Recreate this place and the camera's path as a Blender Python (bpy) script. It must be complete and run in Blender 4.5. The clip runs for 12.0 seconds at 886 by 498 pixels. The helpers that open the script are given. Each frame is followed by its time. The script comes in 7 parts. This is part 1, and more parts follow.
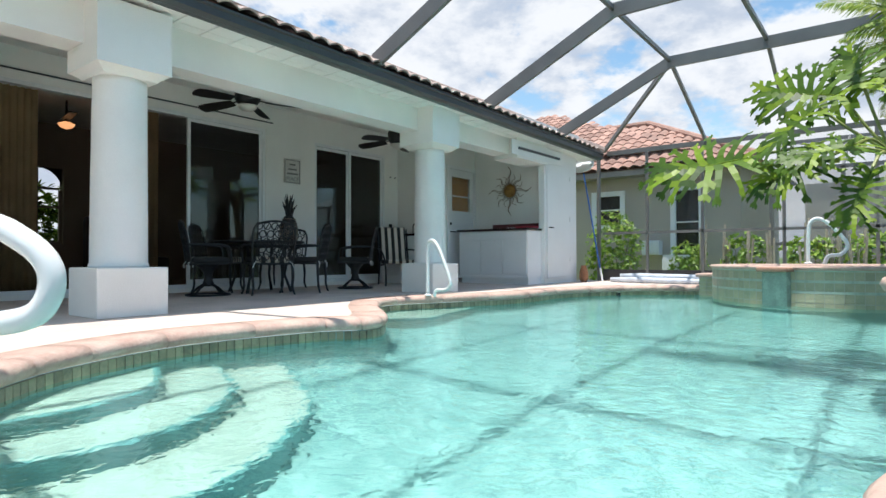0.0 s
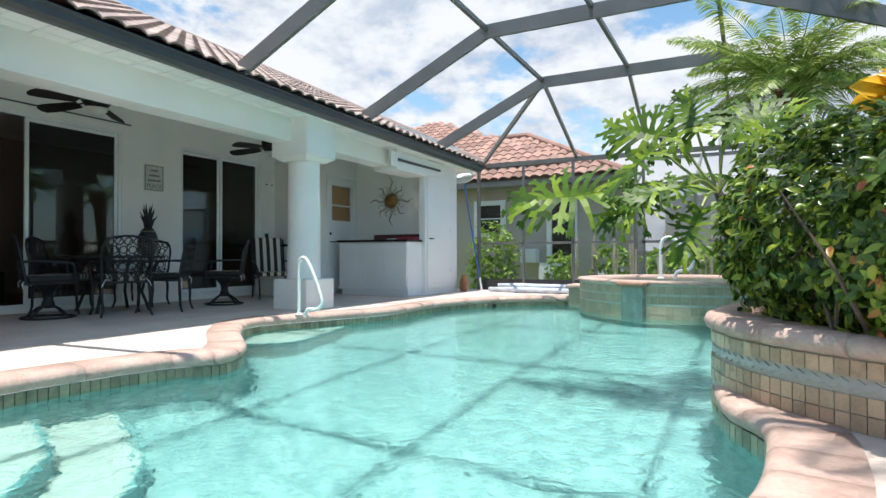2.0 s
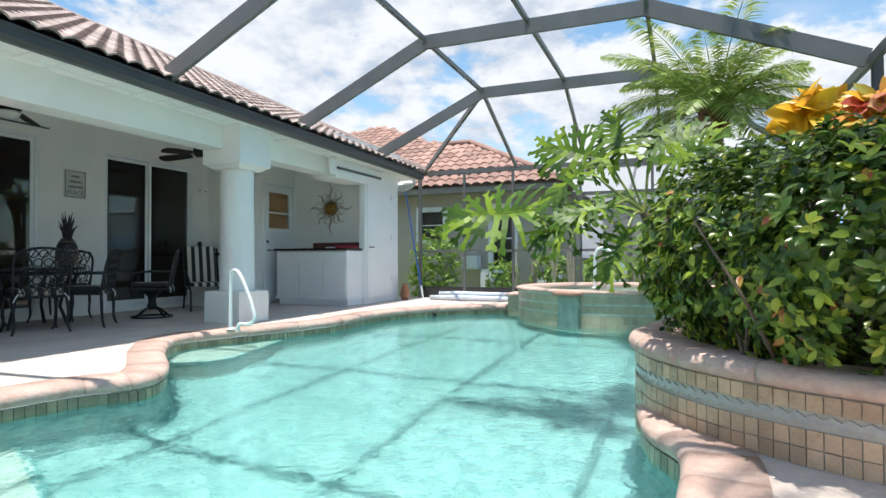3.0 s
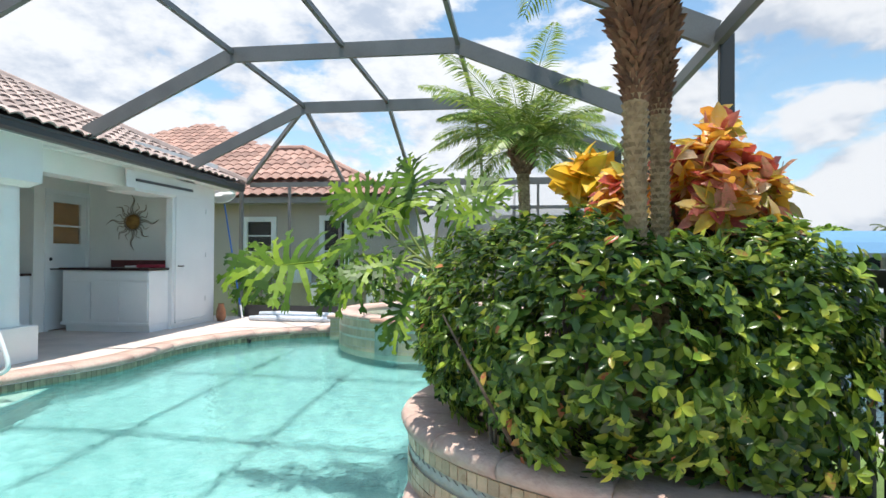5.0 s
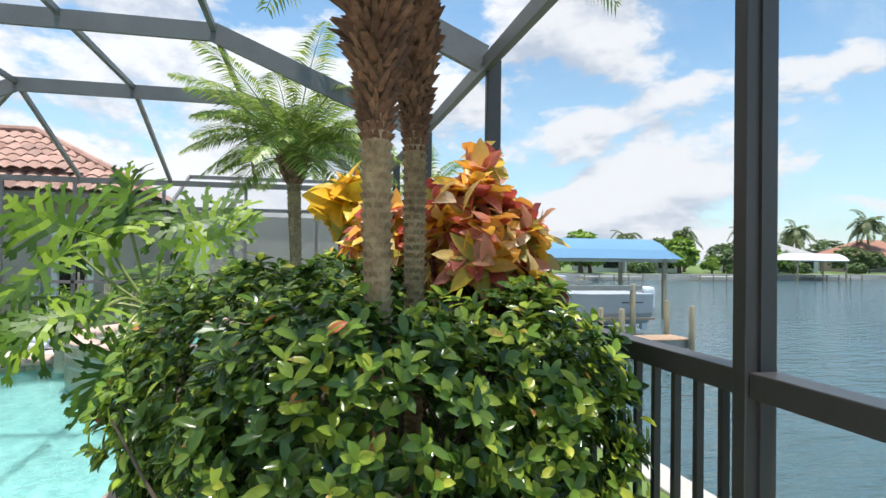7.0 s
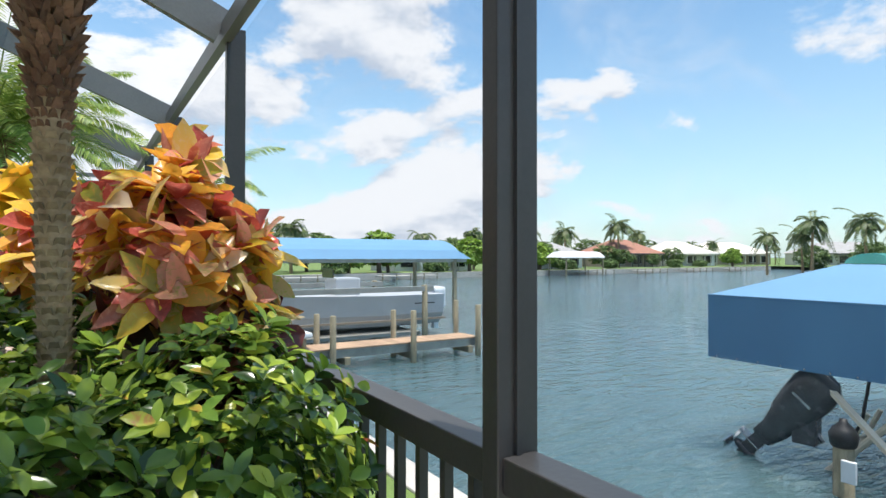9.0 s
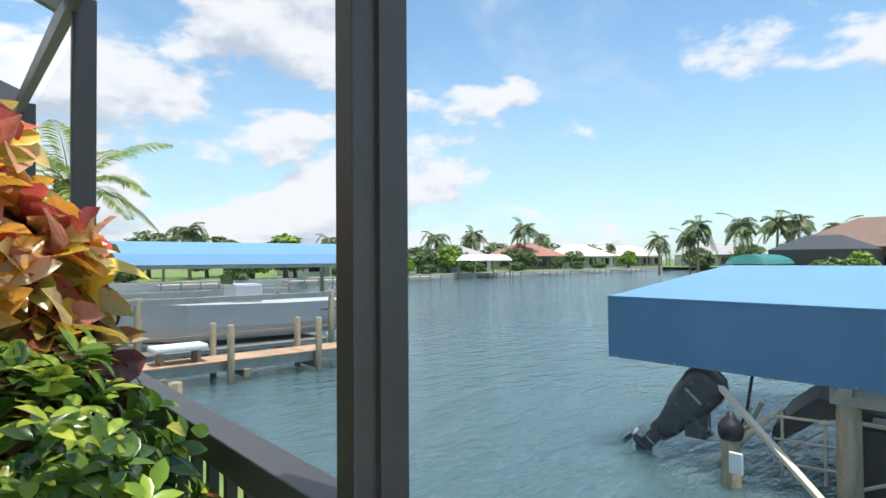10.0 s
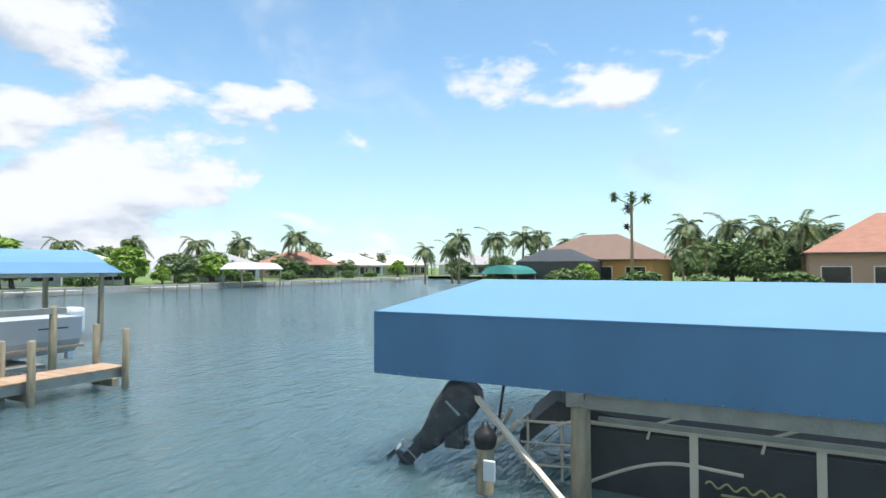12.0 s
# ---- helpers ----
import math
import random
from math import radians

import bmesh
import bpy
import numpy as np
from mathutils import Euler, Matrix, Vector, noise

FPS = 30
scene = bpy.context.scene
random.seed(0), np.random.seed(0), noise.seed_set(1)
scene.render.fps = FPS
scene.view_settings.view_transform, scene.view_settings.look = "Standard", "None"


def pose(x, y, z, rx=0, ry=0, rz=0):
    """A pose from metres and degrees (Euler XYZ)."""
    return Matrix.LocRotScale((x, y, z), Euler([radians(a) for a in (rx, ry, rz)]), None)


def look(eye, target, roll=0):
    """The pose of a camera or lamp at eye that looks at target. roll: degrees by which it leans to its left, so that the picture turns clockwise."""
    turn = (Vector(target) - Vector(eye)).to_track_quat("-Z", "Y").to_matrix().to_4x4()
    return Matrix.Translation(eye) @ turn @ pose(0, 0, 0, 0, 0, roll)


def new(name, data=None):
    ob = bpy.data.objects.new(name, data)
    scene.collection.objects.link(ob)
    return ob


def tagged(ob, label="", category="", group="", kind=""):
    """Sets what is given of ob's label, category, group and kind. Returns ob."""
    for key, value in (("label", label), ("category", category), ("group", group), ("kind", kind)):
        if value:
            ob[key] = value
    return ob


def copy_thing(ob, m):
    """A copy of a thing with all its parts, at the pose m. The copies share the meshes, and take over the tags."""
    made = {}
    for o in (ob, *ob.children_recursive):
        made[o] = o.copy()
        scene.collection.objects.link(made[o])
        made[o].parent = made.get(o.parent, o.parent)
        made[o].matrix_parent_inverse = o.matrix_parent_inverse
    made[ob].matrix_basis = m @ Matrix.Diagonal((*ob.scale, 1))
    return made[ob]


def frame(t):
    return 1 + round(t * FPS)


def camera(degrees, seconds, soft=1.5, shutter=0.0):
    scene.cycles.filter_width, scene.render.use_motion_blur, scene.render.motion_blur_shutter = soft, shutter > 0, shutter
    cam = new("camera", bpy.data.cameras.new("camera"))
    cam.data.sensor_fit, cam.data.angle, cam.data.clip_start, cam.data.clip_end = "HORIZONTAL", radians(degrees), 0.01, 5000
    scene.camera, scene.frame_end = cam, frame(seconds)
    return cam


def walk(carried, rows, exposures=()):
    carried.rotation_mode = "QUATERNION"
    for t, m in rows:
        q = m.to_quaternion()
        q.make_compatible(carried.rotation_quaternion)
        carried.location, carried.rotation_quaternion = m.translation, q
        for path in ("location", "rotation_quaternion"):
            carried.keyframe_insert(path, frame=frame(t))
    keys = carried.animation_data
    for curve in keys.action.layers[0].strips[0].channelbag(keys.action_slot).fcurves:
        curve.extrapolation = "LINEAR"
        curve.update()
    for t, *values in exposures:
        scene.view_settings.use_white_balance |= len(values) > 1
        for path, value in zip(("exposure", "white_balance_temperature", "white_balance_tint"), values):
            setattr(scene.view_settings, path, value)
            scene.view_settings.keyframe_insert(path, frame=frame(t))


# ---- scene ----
cam = camera(74.3, 12.0)
PATH = [
    (0, (0.21, 0.191, 0.487), (-1.026, 1.763, 0.517), -0.1),
    (0.5, (0.286, 0.239, 0.581), (-0.892, 1.856, 0.602), -0.2),
    (1, (0.285, 0.274, 0.625), (-0.811, 1.947, 0.649), -0.1),
    (1.5, (0.302, 0.321, 0.667), (-0.708, 2.047, 0.691), -0.2),
    (2, (0.354, 0.382, 0.712), (-0.575, 2.153, 0.738), -0.1),
    (2.5, (0.372, 0.414, 0.754), (-0.475, 2.225, 0.785), -0.2),
    (4.5, (0.729, 0.684, 1.157), (0.306, 2.638, 1.184), 0.3),
    (5, (0.804, 0.768, 1.245), (0.536, 2.749, 1.269), 0.3),
    (5.5, (0.89, 0.879, 1.313), (0.778, 2.876, 1.338), 0.4),
    (6, (0.96, 1.016, 1.39), (1.023, 3.015, 1.411), 0.6),
    (6.5, (1.0, 1.167, 1.448), (1.24, 3.153, 1.463), 0.8),
    (7, (1.053, 1.324, 1.5), (1.486, 3.277, 1.521), 0.7),
    (7.5, (1.146, 1.457, 1.526), (1.765, 3.359, 1.551), 0.8),
    (9.5, (1.619, 1.863, 1.587), (2.797, 3.479, 1.615), -0.3),
    (10, (1.727, 1.945, 1.588), (3.028, 3.464, 1.624), -0.4),
    (10.5, (1.845, 2.065, 1.554), (3.277, 3.46, 1.601), 0.0),
    (11, (1.924, 2.111, 1.556), (3.486, 3.359, 1.618), 0.2),
    (11.5, (2.051, 2.142, 1.64), (3.73, 3.227, 1.699), 0.1),
    (12, (2.125, 2.133, 1.679), (3.9, 3.054, 1.741), -0.0),
]
walk(cam, [(t, look(e, g, r)) for t, e, g, r in PATH], exposures=((0.0, 0.50), (5.5, 0.57), (9.5, 0.60), (12.0, 0.69)))

# world, sun and exposure
SUN_DIR = Vector((0.04, -0.145, 1.0)).normalized()
world = bpy.data.worlds.new("sky")
scene.world = world
world.use_nodes = True
wn, wl = world.node_tree.nodes, world.node_tree.links
wn.clear()


def wnode(kind, **values):
    n = wn.new(kind)
    for k, v in values.items():
        if k in n.inputs:
            n.inputs[k].default_value = v
    return n


sky = wn.new("ShaderNodeTexSky")
sky.sky_type = "NISHITA"
sky.sun_disc = False
sky.sun_elevation = math.asin(SUN_DIR.z)
sky.sun_rotation = math.atan2(SUN_DIR.x, SUN_DIR.y)
sky.dust_density, sky.ozone_density = 0.6, 1.6
gen = wn.new("ShaderNodeTexCoord")
sep = wn.new("ShaderNodeSeparateXYZ")
wl.new(gen.outputs["Generated"], sep.inputs[0])


def wmath(op, a, b=None, c=None, clamp=False):
    n = wn.new("ShaderNodeMath")
    n.operation, n.use_clamp = op, clamp
    for i, v in enumerate((a, b, c)):
        if v is None:
            continue
        if isinstance(v, (int, float)):
            n.inputs[i].default_value = v
        else:
            wl.new(v, n.inputs[i])
    return n.outputs[0]


# cumulus: a wide field of noise in the direction of view, flattened towards the horizon
mapc = wn.new("ShaderNodeMapping")
mapc.inputs["Scale"].default_value = (1.0, 1.0, 1.9)
mapc.inputs["Location"].default_value = (0.35, 1.2, 0.0)
wl.new(gen.outputs["Generated"], mapc.inputs[0])
big = wnode("ShaderNodeTexNoise", Scale=2.6, Detail=9.0, Roughness=0.56, Distortion=0.25)
wl.new(mapc.outputs[0], big.inputs["Vector"])
puff = wnode("ShaderNodeTexNoise", Scale=7.5, Detail=8.0, Roughness=0.6)
wl.new(mapc.outputs[0], puff.inputs["Vector"])
wisp_map = wn.new("ShaderNodeMapping")
wisp_map.inputs["Scale"].default_value = (1.0, 2.6, 3.0)
wl.new(gen.outputs["Generated"], wisp_map.inputs[0])
wisp = wnode("ShaderNodeTexNoise", Scale=1.9, Detail=7.0, Roughness=0.62, Distortion=0.8)
wl.new(wisp_map.outputs[0], wisp.inputs["Vector"])
field = wmath("ADD", wmath("MULTIPLY", big.outputs[0], 0.75), wmath("MULTIPLY", puff.outputs[0], 0.25))
# more cloud low down and towards the northern half of the sky
north = wmath("MULTIPLY", wmath("ADD", wmath("MULTIPLY", sep.outputs[1], 1.0), wmath("MULTIPLY", sep.outputs[0], -0.9)), 0.115)
low = wmath("MULTIPLY", wmath("SUBTRACT", 0.5, sep.outputs[2]), 0.06)
# a bank of cumulus over the far end of the canal
bank = wn.new("ShaderNodeVectorMath")
bank.operation = "DOT_PRODUCT"
bank.inputs[1].default_value = Vector((0.33, 0.92, 0.21)).normalized()
wl.new(gen.outputs["Generated"], bank.inputs[0])
bank_r = wn.new("ShaderNodeMapRange")
bank_r.interpolation_type = "SMOOTHSTEP"
bank_r.inputs["From Min"].default_value, bank_r.inputs["From Max"].default_value = 0.935, 1.0
bank_r.inputs["To Max"].default_value = 0.036
wl.new(bank.outputs["Value"], bank_r.inputs["Value"])
field = wmath("ADD", wmath("ADD", wmath("ADD", field, low), north), bank_r.outputs[0])
dense = wn.new("ShaderNodeMapRange")
dense.interpolation_type = "SMOOTHSTEP"
dense.inputs["From Min"].default_value, dense.inputs["From Max"].default_value = 0.535, 0.595
wl.new(field, dense.inputs["Value"])
thin = wn.new("ShaderNodeMapRange")
thin.interpolation_type = "SMOOTHSTEP"
thin.inputs["From Min"].default_value, thin.inputs["From Max"].default_value = 0.47, 0.80
thin.inputs["To Max"].default_value = 0.42
wl.new(wisp.outputs[0], thin.inputs["Value"])
cover = wmath("MAXIMUM", dense.outputs[0], thin.outputs[0])
# billows: brighter on the side turned up, greyer below
lift_map = wn.new("ShaderNodeMapping")
lift_map.inputs["Location"].default_value = (0.0, 0.0, 0.07)
wl.new(mapc.outputs[0], lift_map.inputs[0])
puff_up = wnode("ShaderNodeTexNoise", Scale=7.5, Detail=8.0, Roughness=0.6)
big_up = wnode("ShaderNodeTexNoise", Scale=2.6, Detail=9.0, Roughness=0.56, Distortion=0.25)
for up_noise in (puff_up, big_up):
    wl.new(lift_map.outputs[0], up_noise.inputs["Vector"])
relief = wmath("ADD", wmath("MULTIPLY", wmath("SUBTRACT", puff.outputs[0], puff_up.outputs[0]), 1.3), wmath("MULTIPLY", wmath("SUBTRACT", big.outputs[0], big_up.outputs[0]), 2.6))
core = wn.new("ShaderNodeMapRange")
core.interpolation_type = "SMOOTHSTEP"
core.inputs["From Min"].default_value, core.inputs["From Max"].default_value = -0.38, 0.16
wl.new(relief, core.inputs["Value"])
cloud = wn.new("ShaderNodeMix")
cloud.data_type = "RGBA"
cloud.inputs[6].default_value, cloud.inputs[7].default_value = (3.3, 3.8, 4.6, 1), (5.5, 5.7, 6.0, 1)
wl.new(core.outputs[0], cloud.inputs[0])
haze = wn.new("ShaderNodeMapRange")
haze.inputs["From Min"].default_value, haze.inputs["From Max"].default_value = 0.0, 0.35
haze.inputs["To Min"].default_value, haze.inputs["To Max"].default_value = 0.55, 0.0
wl.new(sep.outputs[2], haze.inputs["Value"])
hazed = wn.new("ShaderNodeMix")
hazed.data_type = "RGBA"
hazed.inputs[7].default_value = (3.6, 4.75, 5.6, 1)
wl.new(haze.outputs[0], hazed.inputs[0])
skyblue = wn.new("ShaderNodeMix")
skyblue.data_type, skyblue.blend_type = "RGBA", "MULTIPLY"
skyblue.inputs[0].default_value = 1.0
skyblue.inputs[7].default_value = (1.05, 1.25, 1.22, 1)
wl.new(sky.outputs[0], skyblue.inputs[6])
wl.new(skyblue.outputs[2], hazed.inputs[6])
mixed = wn.new("ShaderNodeMix")
mixed.data_type = "RGBA"
wl.new(cover, mixed.inputs[0])
wl.new(hazed.outputs[2], mixed.inputs[6])
wl.new(cloud.outputs[2], mixed.inputs[7])
wbg = wn.new("ShaderNodeBackground")
wbg.inputs[1].default_value = 0.12
wl.new(mixed.outputs[2], wbg.inputs[0])
wout = wn.new("ShaderNodeOutputWorld")
wl.new(wbg.outputs[0], wout.inputs[0])

sun = new("sun", bpy.data.lights.new("sun", "SUN"))
sun.data.energy, sun.data.angle, sun.data.color = 4.2, radians(0.6), (1.0, 0.96, 0.90)
sun.matrix_world = look(SUN_DIR * 30, (0, 0, 0))


# ---- materials ----
def surf(name, col, rough=0.6, metal=0.0, var=0.12, scale=3.0, fine=45.0, bump=0.15, spec=0.5, col2=None, rnd=0.0, trans=0.0,
         stretch=(1, 1, 1), island=False):
    """A surface whose colour varies at two scales in world metres, with fine relief."""
    m = bpy.data.materials.new(name)
    m.use_nodes = True
    n, l = m.node_tree.nodes, m.node_tree.links
    b = n["Principled BSDF"]
    geo = n.new("ShaderNodeNewGeometry")
    mp = n.new("ShaderNodeMapping")
    mp.inputs["Scale"].default_value = stretch
    l.new(geo.outputs["Position"], mp.inputs[0])
    a, f = n.new("ShaderNodeTexNoise"), n.new("ShaderNodeTexNoise")
    a.inputs["Scale"].default_value, a.inputs["Detail"].default_value = scale, 4
    f.inputs["Scale"].default_value, f.inputs["Detail"].default_value = fine, 3
    l.new(mp.outputs[0], a.inputs["Vector"])
    l.new(mp.outputs[0], f.inputs["Vector"])
    mix = n.new("ShaderNodeMix")
    mix.data_type = "RGBA"
    c2 = col2 or tuple(max(0, c * (1 - 2.2 * var)) for c in col)
    mix.inputs[6].default_value, mix.inputs[7].default_value = (*c2, 1), (*col, 1)
    ramp = n.new("ShaderNodeMapRange")
    ramp.inputs["From Min"].default_value, ramp.inputs["From Max"].default_value = 0.3, 0.62
    add = n.new("ShaderNodeMath")
    add.operation = "MULTIPLY_ADD"
    add.inputs[1].default_value = 0.35
    l.new(f.outputs[0], add.inputs[0])
    sc = n.new("ShaderNodeMath")
    sc.operation = "MULTIPLY"
    sc.inputs[1].default_value = 0.65
    l.new(a.outputs[0], sc.inputs[0])
    l.new(sc.outputs[0], add.inputs[2])
    l.new(add.outputs[0], ramp.inputs["Value"])
    l.new(ramp.outputs[0], mix.inputs[0])
    out = mix.outputs[2]
    if rnd:
        hsv = n.new("ShaderNodeHueSaturation")
        r = n.new("ShaderNodeMapRange")
        r.inputs["To Min"].default_value, r.inputs["To Max"].default_value = 1 - rnd, 1 + rnd
        if island:
            l.new(geo.outputs["Random Per Island"], r.inputs["Value"])
        else:
            oi = n.new("ShaderNodeObjectInfo")
            l.new(oi.outputs["Random"], r.inputs["Value"])
        l.new(r.outputs[0], hsv.inputs["Value"])
        l.new(out, hsv.inputs["Color"])
        out = hsv.outputs[0]
    l.new(out, b.inputs["Base Color"])
    b.inputs["Metallic"].default_value = metal
    b.inputs["Specular IOR Level"].default_value = spec
    rr = n.new("ShaderNodeMapRange")
    rr.inputs["To Min"].default_value, rr.inputs["To Max"].default_value = max(0.03, rough - 0.1), min(1, rough + 0.1)
    l.new(a.outputs[0], rr.inputs["Value"])
    l.new(rr.outputs[0], b.inputs["Roughness"])
    if bump:
        bp = n.new("ShaderNodeBump")
        bp.inputs["Strength"].default_value, bp.inputs["Distance"].default_value = bump, 0.01
        l.new(f.outputs[0], bp.inputs["Height"])
        l.new(bp.outputs[0], b.inputs["Normal"])
    if trans:
        tr = n.new("ShaderNodeBsdfTranslucent")
        l.new(out, tr.inputs[0])
        ms = n.new("ShaderNodeMixShader")
        ms.inputs[0].default_value = trans
        l.new(b.outputs[0], ms.inputs[1])
        l.new(tr.outputs[0], ms.inputs[2])
        l.new(ms.outputs[0], n["Material Output"].inputs[0])
    return m


def glassy(name, col, ior=1.33, rough=0.0, wave=0.0, scale=3.0, clear=False):
    m = bpy.data.materials.new(name)
    m.use_nodes = True
    n, l = m.node_tree.nodes, m.node_tree.links
    n.remove(n["Principled BSDF"])
    g = n.new("ShaderNodeBsdfGlass")
    g.inputs["Color"].default_value, g.inputs["IOR"].default_value, g.inputs["Roughness"].default_value = (*col, 1), ior, rough
    if wave:
        geo = n.new("ShaderNodeNewGeometry")
        w1, w2 = n.new("ShaderNodeTexNoise"), n.new("ShaderNodeTexNoise")
        w1.inputs["Scale"].default_value, w2.inputs["Scale"].default_value = scale, scale * 3.1
        w1.inputs["Distortion"].default_value = 0.6
        for w in (w1, w2):
            w.inputs["Detail"].default_value = 2
            l.new(geo.outputs["Position"], w.inputs["Vector"])
        s = n.new("ShaderNodeMath")
        s.operation = "MULTIPLY_ADD"
        s.inputs[1].default_value = 0.3
        l.new(w2.outputs[0], s.inputs[0])
        l.new(w1.outputs[0], s.inputs[2])
        bp = n.new("ShaderNodeBump")
        bp.inputs["Strength"].default_value, bp.inputs["Distance"].default_value = 1.0, wave
        l.new(s.outputs[0], bp.inputs["Height"])
        l.new(bp.outputs[0], g.inputs["Normal"])
    l.new(g.outputs[0], n["Material Output"].inputs[0])
    return m


def see_through(name, col, through_share, rough=0.7):
    """Woven insect screen: mostly holes."""
    m = bpy.data.materials.new(name)
    m.use_nodes = True
    n, l = m.node_tree.nodes, m.node_tree.links
    b = n["Principled BSDF"]
    b.inputs["Base Color"].default_value, b.inputs["Roughness"].default_value = (*col, 1), rough
    t = n.new("ShaderNodeBsdfTransparent")
    ms = n.new("ShaderNodeMixShader")
    ms.inputs[0].default_value = through_share
    l.new(b.outputs[0], ms.inputs[1])
    l.new(t.outputs[0], ms.inputs[2])
    l.new(ms.outputs[0], n["Material Output"].inputs[0])
    return m


STUCCO = surf("white_stucco", (0.89, 0.875, 0.83), 0.75, var=0.05, scale=1.5, fine=120, bump=0.25)
PAINT = surf("white_paint", (0.87, 0.87, 0.86), 0.45, var=0.03, scale=2, fine=60, bump=0.05)
CEIL = surf("ceiling_paint", (0.87, 0.845, 0.795), 0.8, var=0.05, scale=2, fine=90, bump=0.2)
SOFFIT = surf("soffit_paint", (0.85, 0.85, 0.82), 0.6, var=0.04, scale=2, fine=50, bump=0.05)
DECK = surf("deck_coating", (0.71, 0.595, 0.525), 0.85, var=0.13, scale=2.2, fine=35, bump=0.5)
COPING = surf("coping_concrete", (0.60, 0.44, 0.37), 0.85, var=0.22, scale=6, fine=40, bump=0.6, col2=(0.46, 0.29, 0.235), rnd=0.08)
# the two-tone mottling paints the net of caustics on the floor
PLASTER_CAUSTICS = surf("pool_plaster_caustics", (0.30, 0.465, 0.46), 0.7, var=0.08, scale=8.5, fine=24, bump=0.2, col2=(0.085, 0.20, 0.208))
STEP_PLASTER = surf("step_plaster", (0.43, 0.48, 0.44), 0.7, var=0.10, scale=6, fine=20, bump=0.15)
STEP_RISER_SHADE = surf("step_riser_shade", (0.16, 0.36, 0.37), 0.4, var=0.2, scale=8, fine=40)
TILE = surf("waterline_tile", (0.33, 0.28, 0.18), 0.35, var=0.2, scale=7, fine=50, bump=0.2, col2=(0.15, 0.15, 0.10), rnd=0.3, island=True)
GROUT = surf("grout", (0.55, 0.50, 0.42), 0.9, var=0.1, scale=20, fine=90)
GUTTER = surf("gutter_bronze", (0.055, 0.062, 0.066), 0.4, var=0.1, scale=4, fine=60, bump=0.05)
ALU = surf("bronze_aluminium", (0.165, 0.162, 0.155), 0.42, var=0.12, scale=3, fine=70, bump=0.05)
# own colour of rails and kick plate; on the wall posts it paints shade
ALU_DARK_SHADED = surf("dark_and_shaded_aluminium", (0.045, 0.043, 0.042), 0.4, var=0.12, scale=3, fine=70, bump=0.05)
SCREEN = see_through("insect_screen", (0.10, 0.11, 0.12), 0.90)
ROOF = surf("roof_tile", (0.43, 0.335, 0.295), 0.8, var=0.2, scale=3, fine=30, bump=0.4, col2=(0.27, 0.20, 0.175), rnd=0.28, island=True)
ROOF_RED = surf("red_roof_tile", (0.42, 0.26, 0.205), 0.8, var=0.2, scale=2, fine=25, bump=0.4, col2=(0.27, 0.145, 0.11), rnd=0.25, island=True)
TAUPE = surf("taupe_stucco", (0.50, 0.44, 0.37), 0.85, var=0.06, scale=1.2, fine=80, bump=0.25)
GLASS = glassy("window_glass", (0.62, 0.66, 0.66), 1.75)
DARK_GLASS = surf("dark_glass", (0.012, 0.013, 0.014), 0.08, var=0.0, bump=0, spec=0.6)
WATER_POOL = glassy("pool_water", (0.72, 0.97, 0.945), 1.33, 0.0, 0.008, 8.5)
CLEAR_GLASS = glassy("clear_glass", (0.97, 0.98, 0.98), 1.45)
GRASS = surf("grass", (0.16, 0.24, 0.06), 0.9, var=0.25, scale=1.2, fine=30, bump=0.8)
CONCRETE = surf("concrete", (0.52, 0.49, 0.44), 0.9, var=0.12, scale=2, fine=40, bump=0.4)
SOIL = surf("soil", (0.055, 0.04, 0.03), 0.95, var=0.3, scale=9, fine=50, bump=1.0)
WHITE_STEEL = surf("white_enamel", (0.85, 0.86, 0.85), 0.25, var=0.03, scale=5, fine=40, bump=0.0)
INTERIOR = surf("interior_wall", (0.36, 0.29, 0.22), 0.8, var=0.08, scale=1, fine=60)
FLOOR_IN = surf("interior_floor", (0.22, 0.16, 0.11), 0.5, var=0.15, scale=2, fine=40)


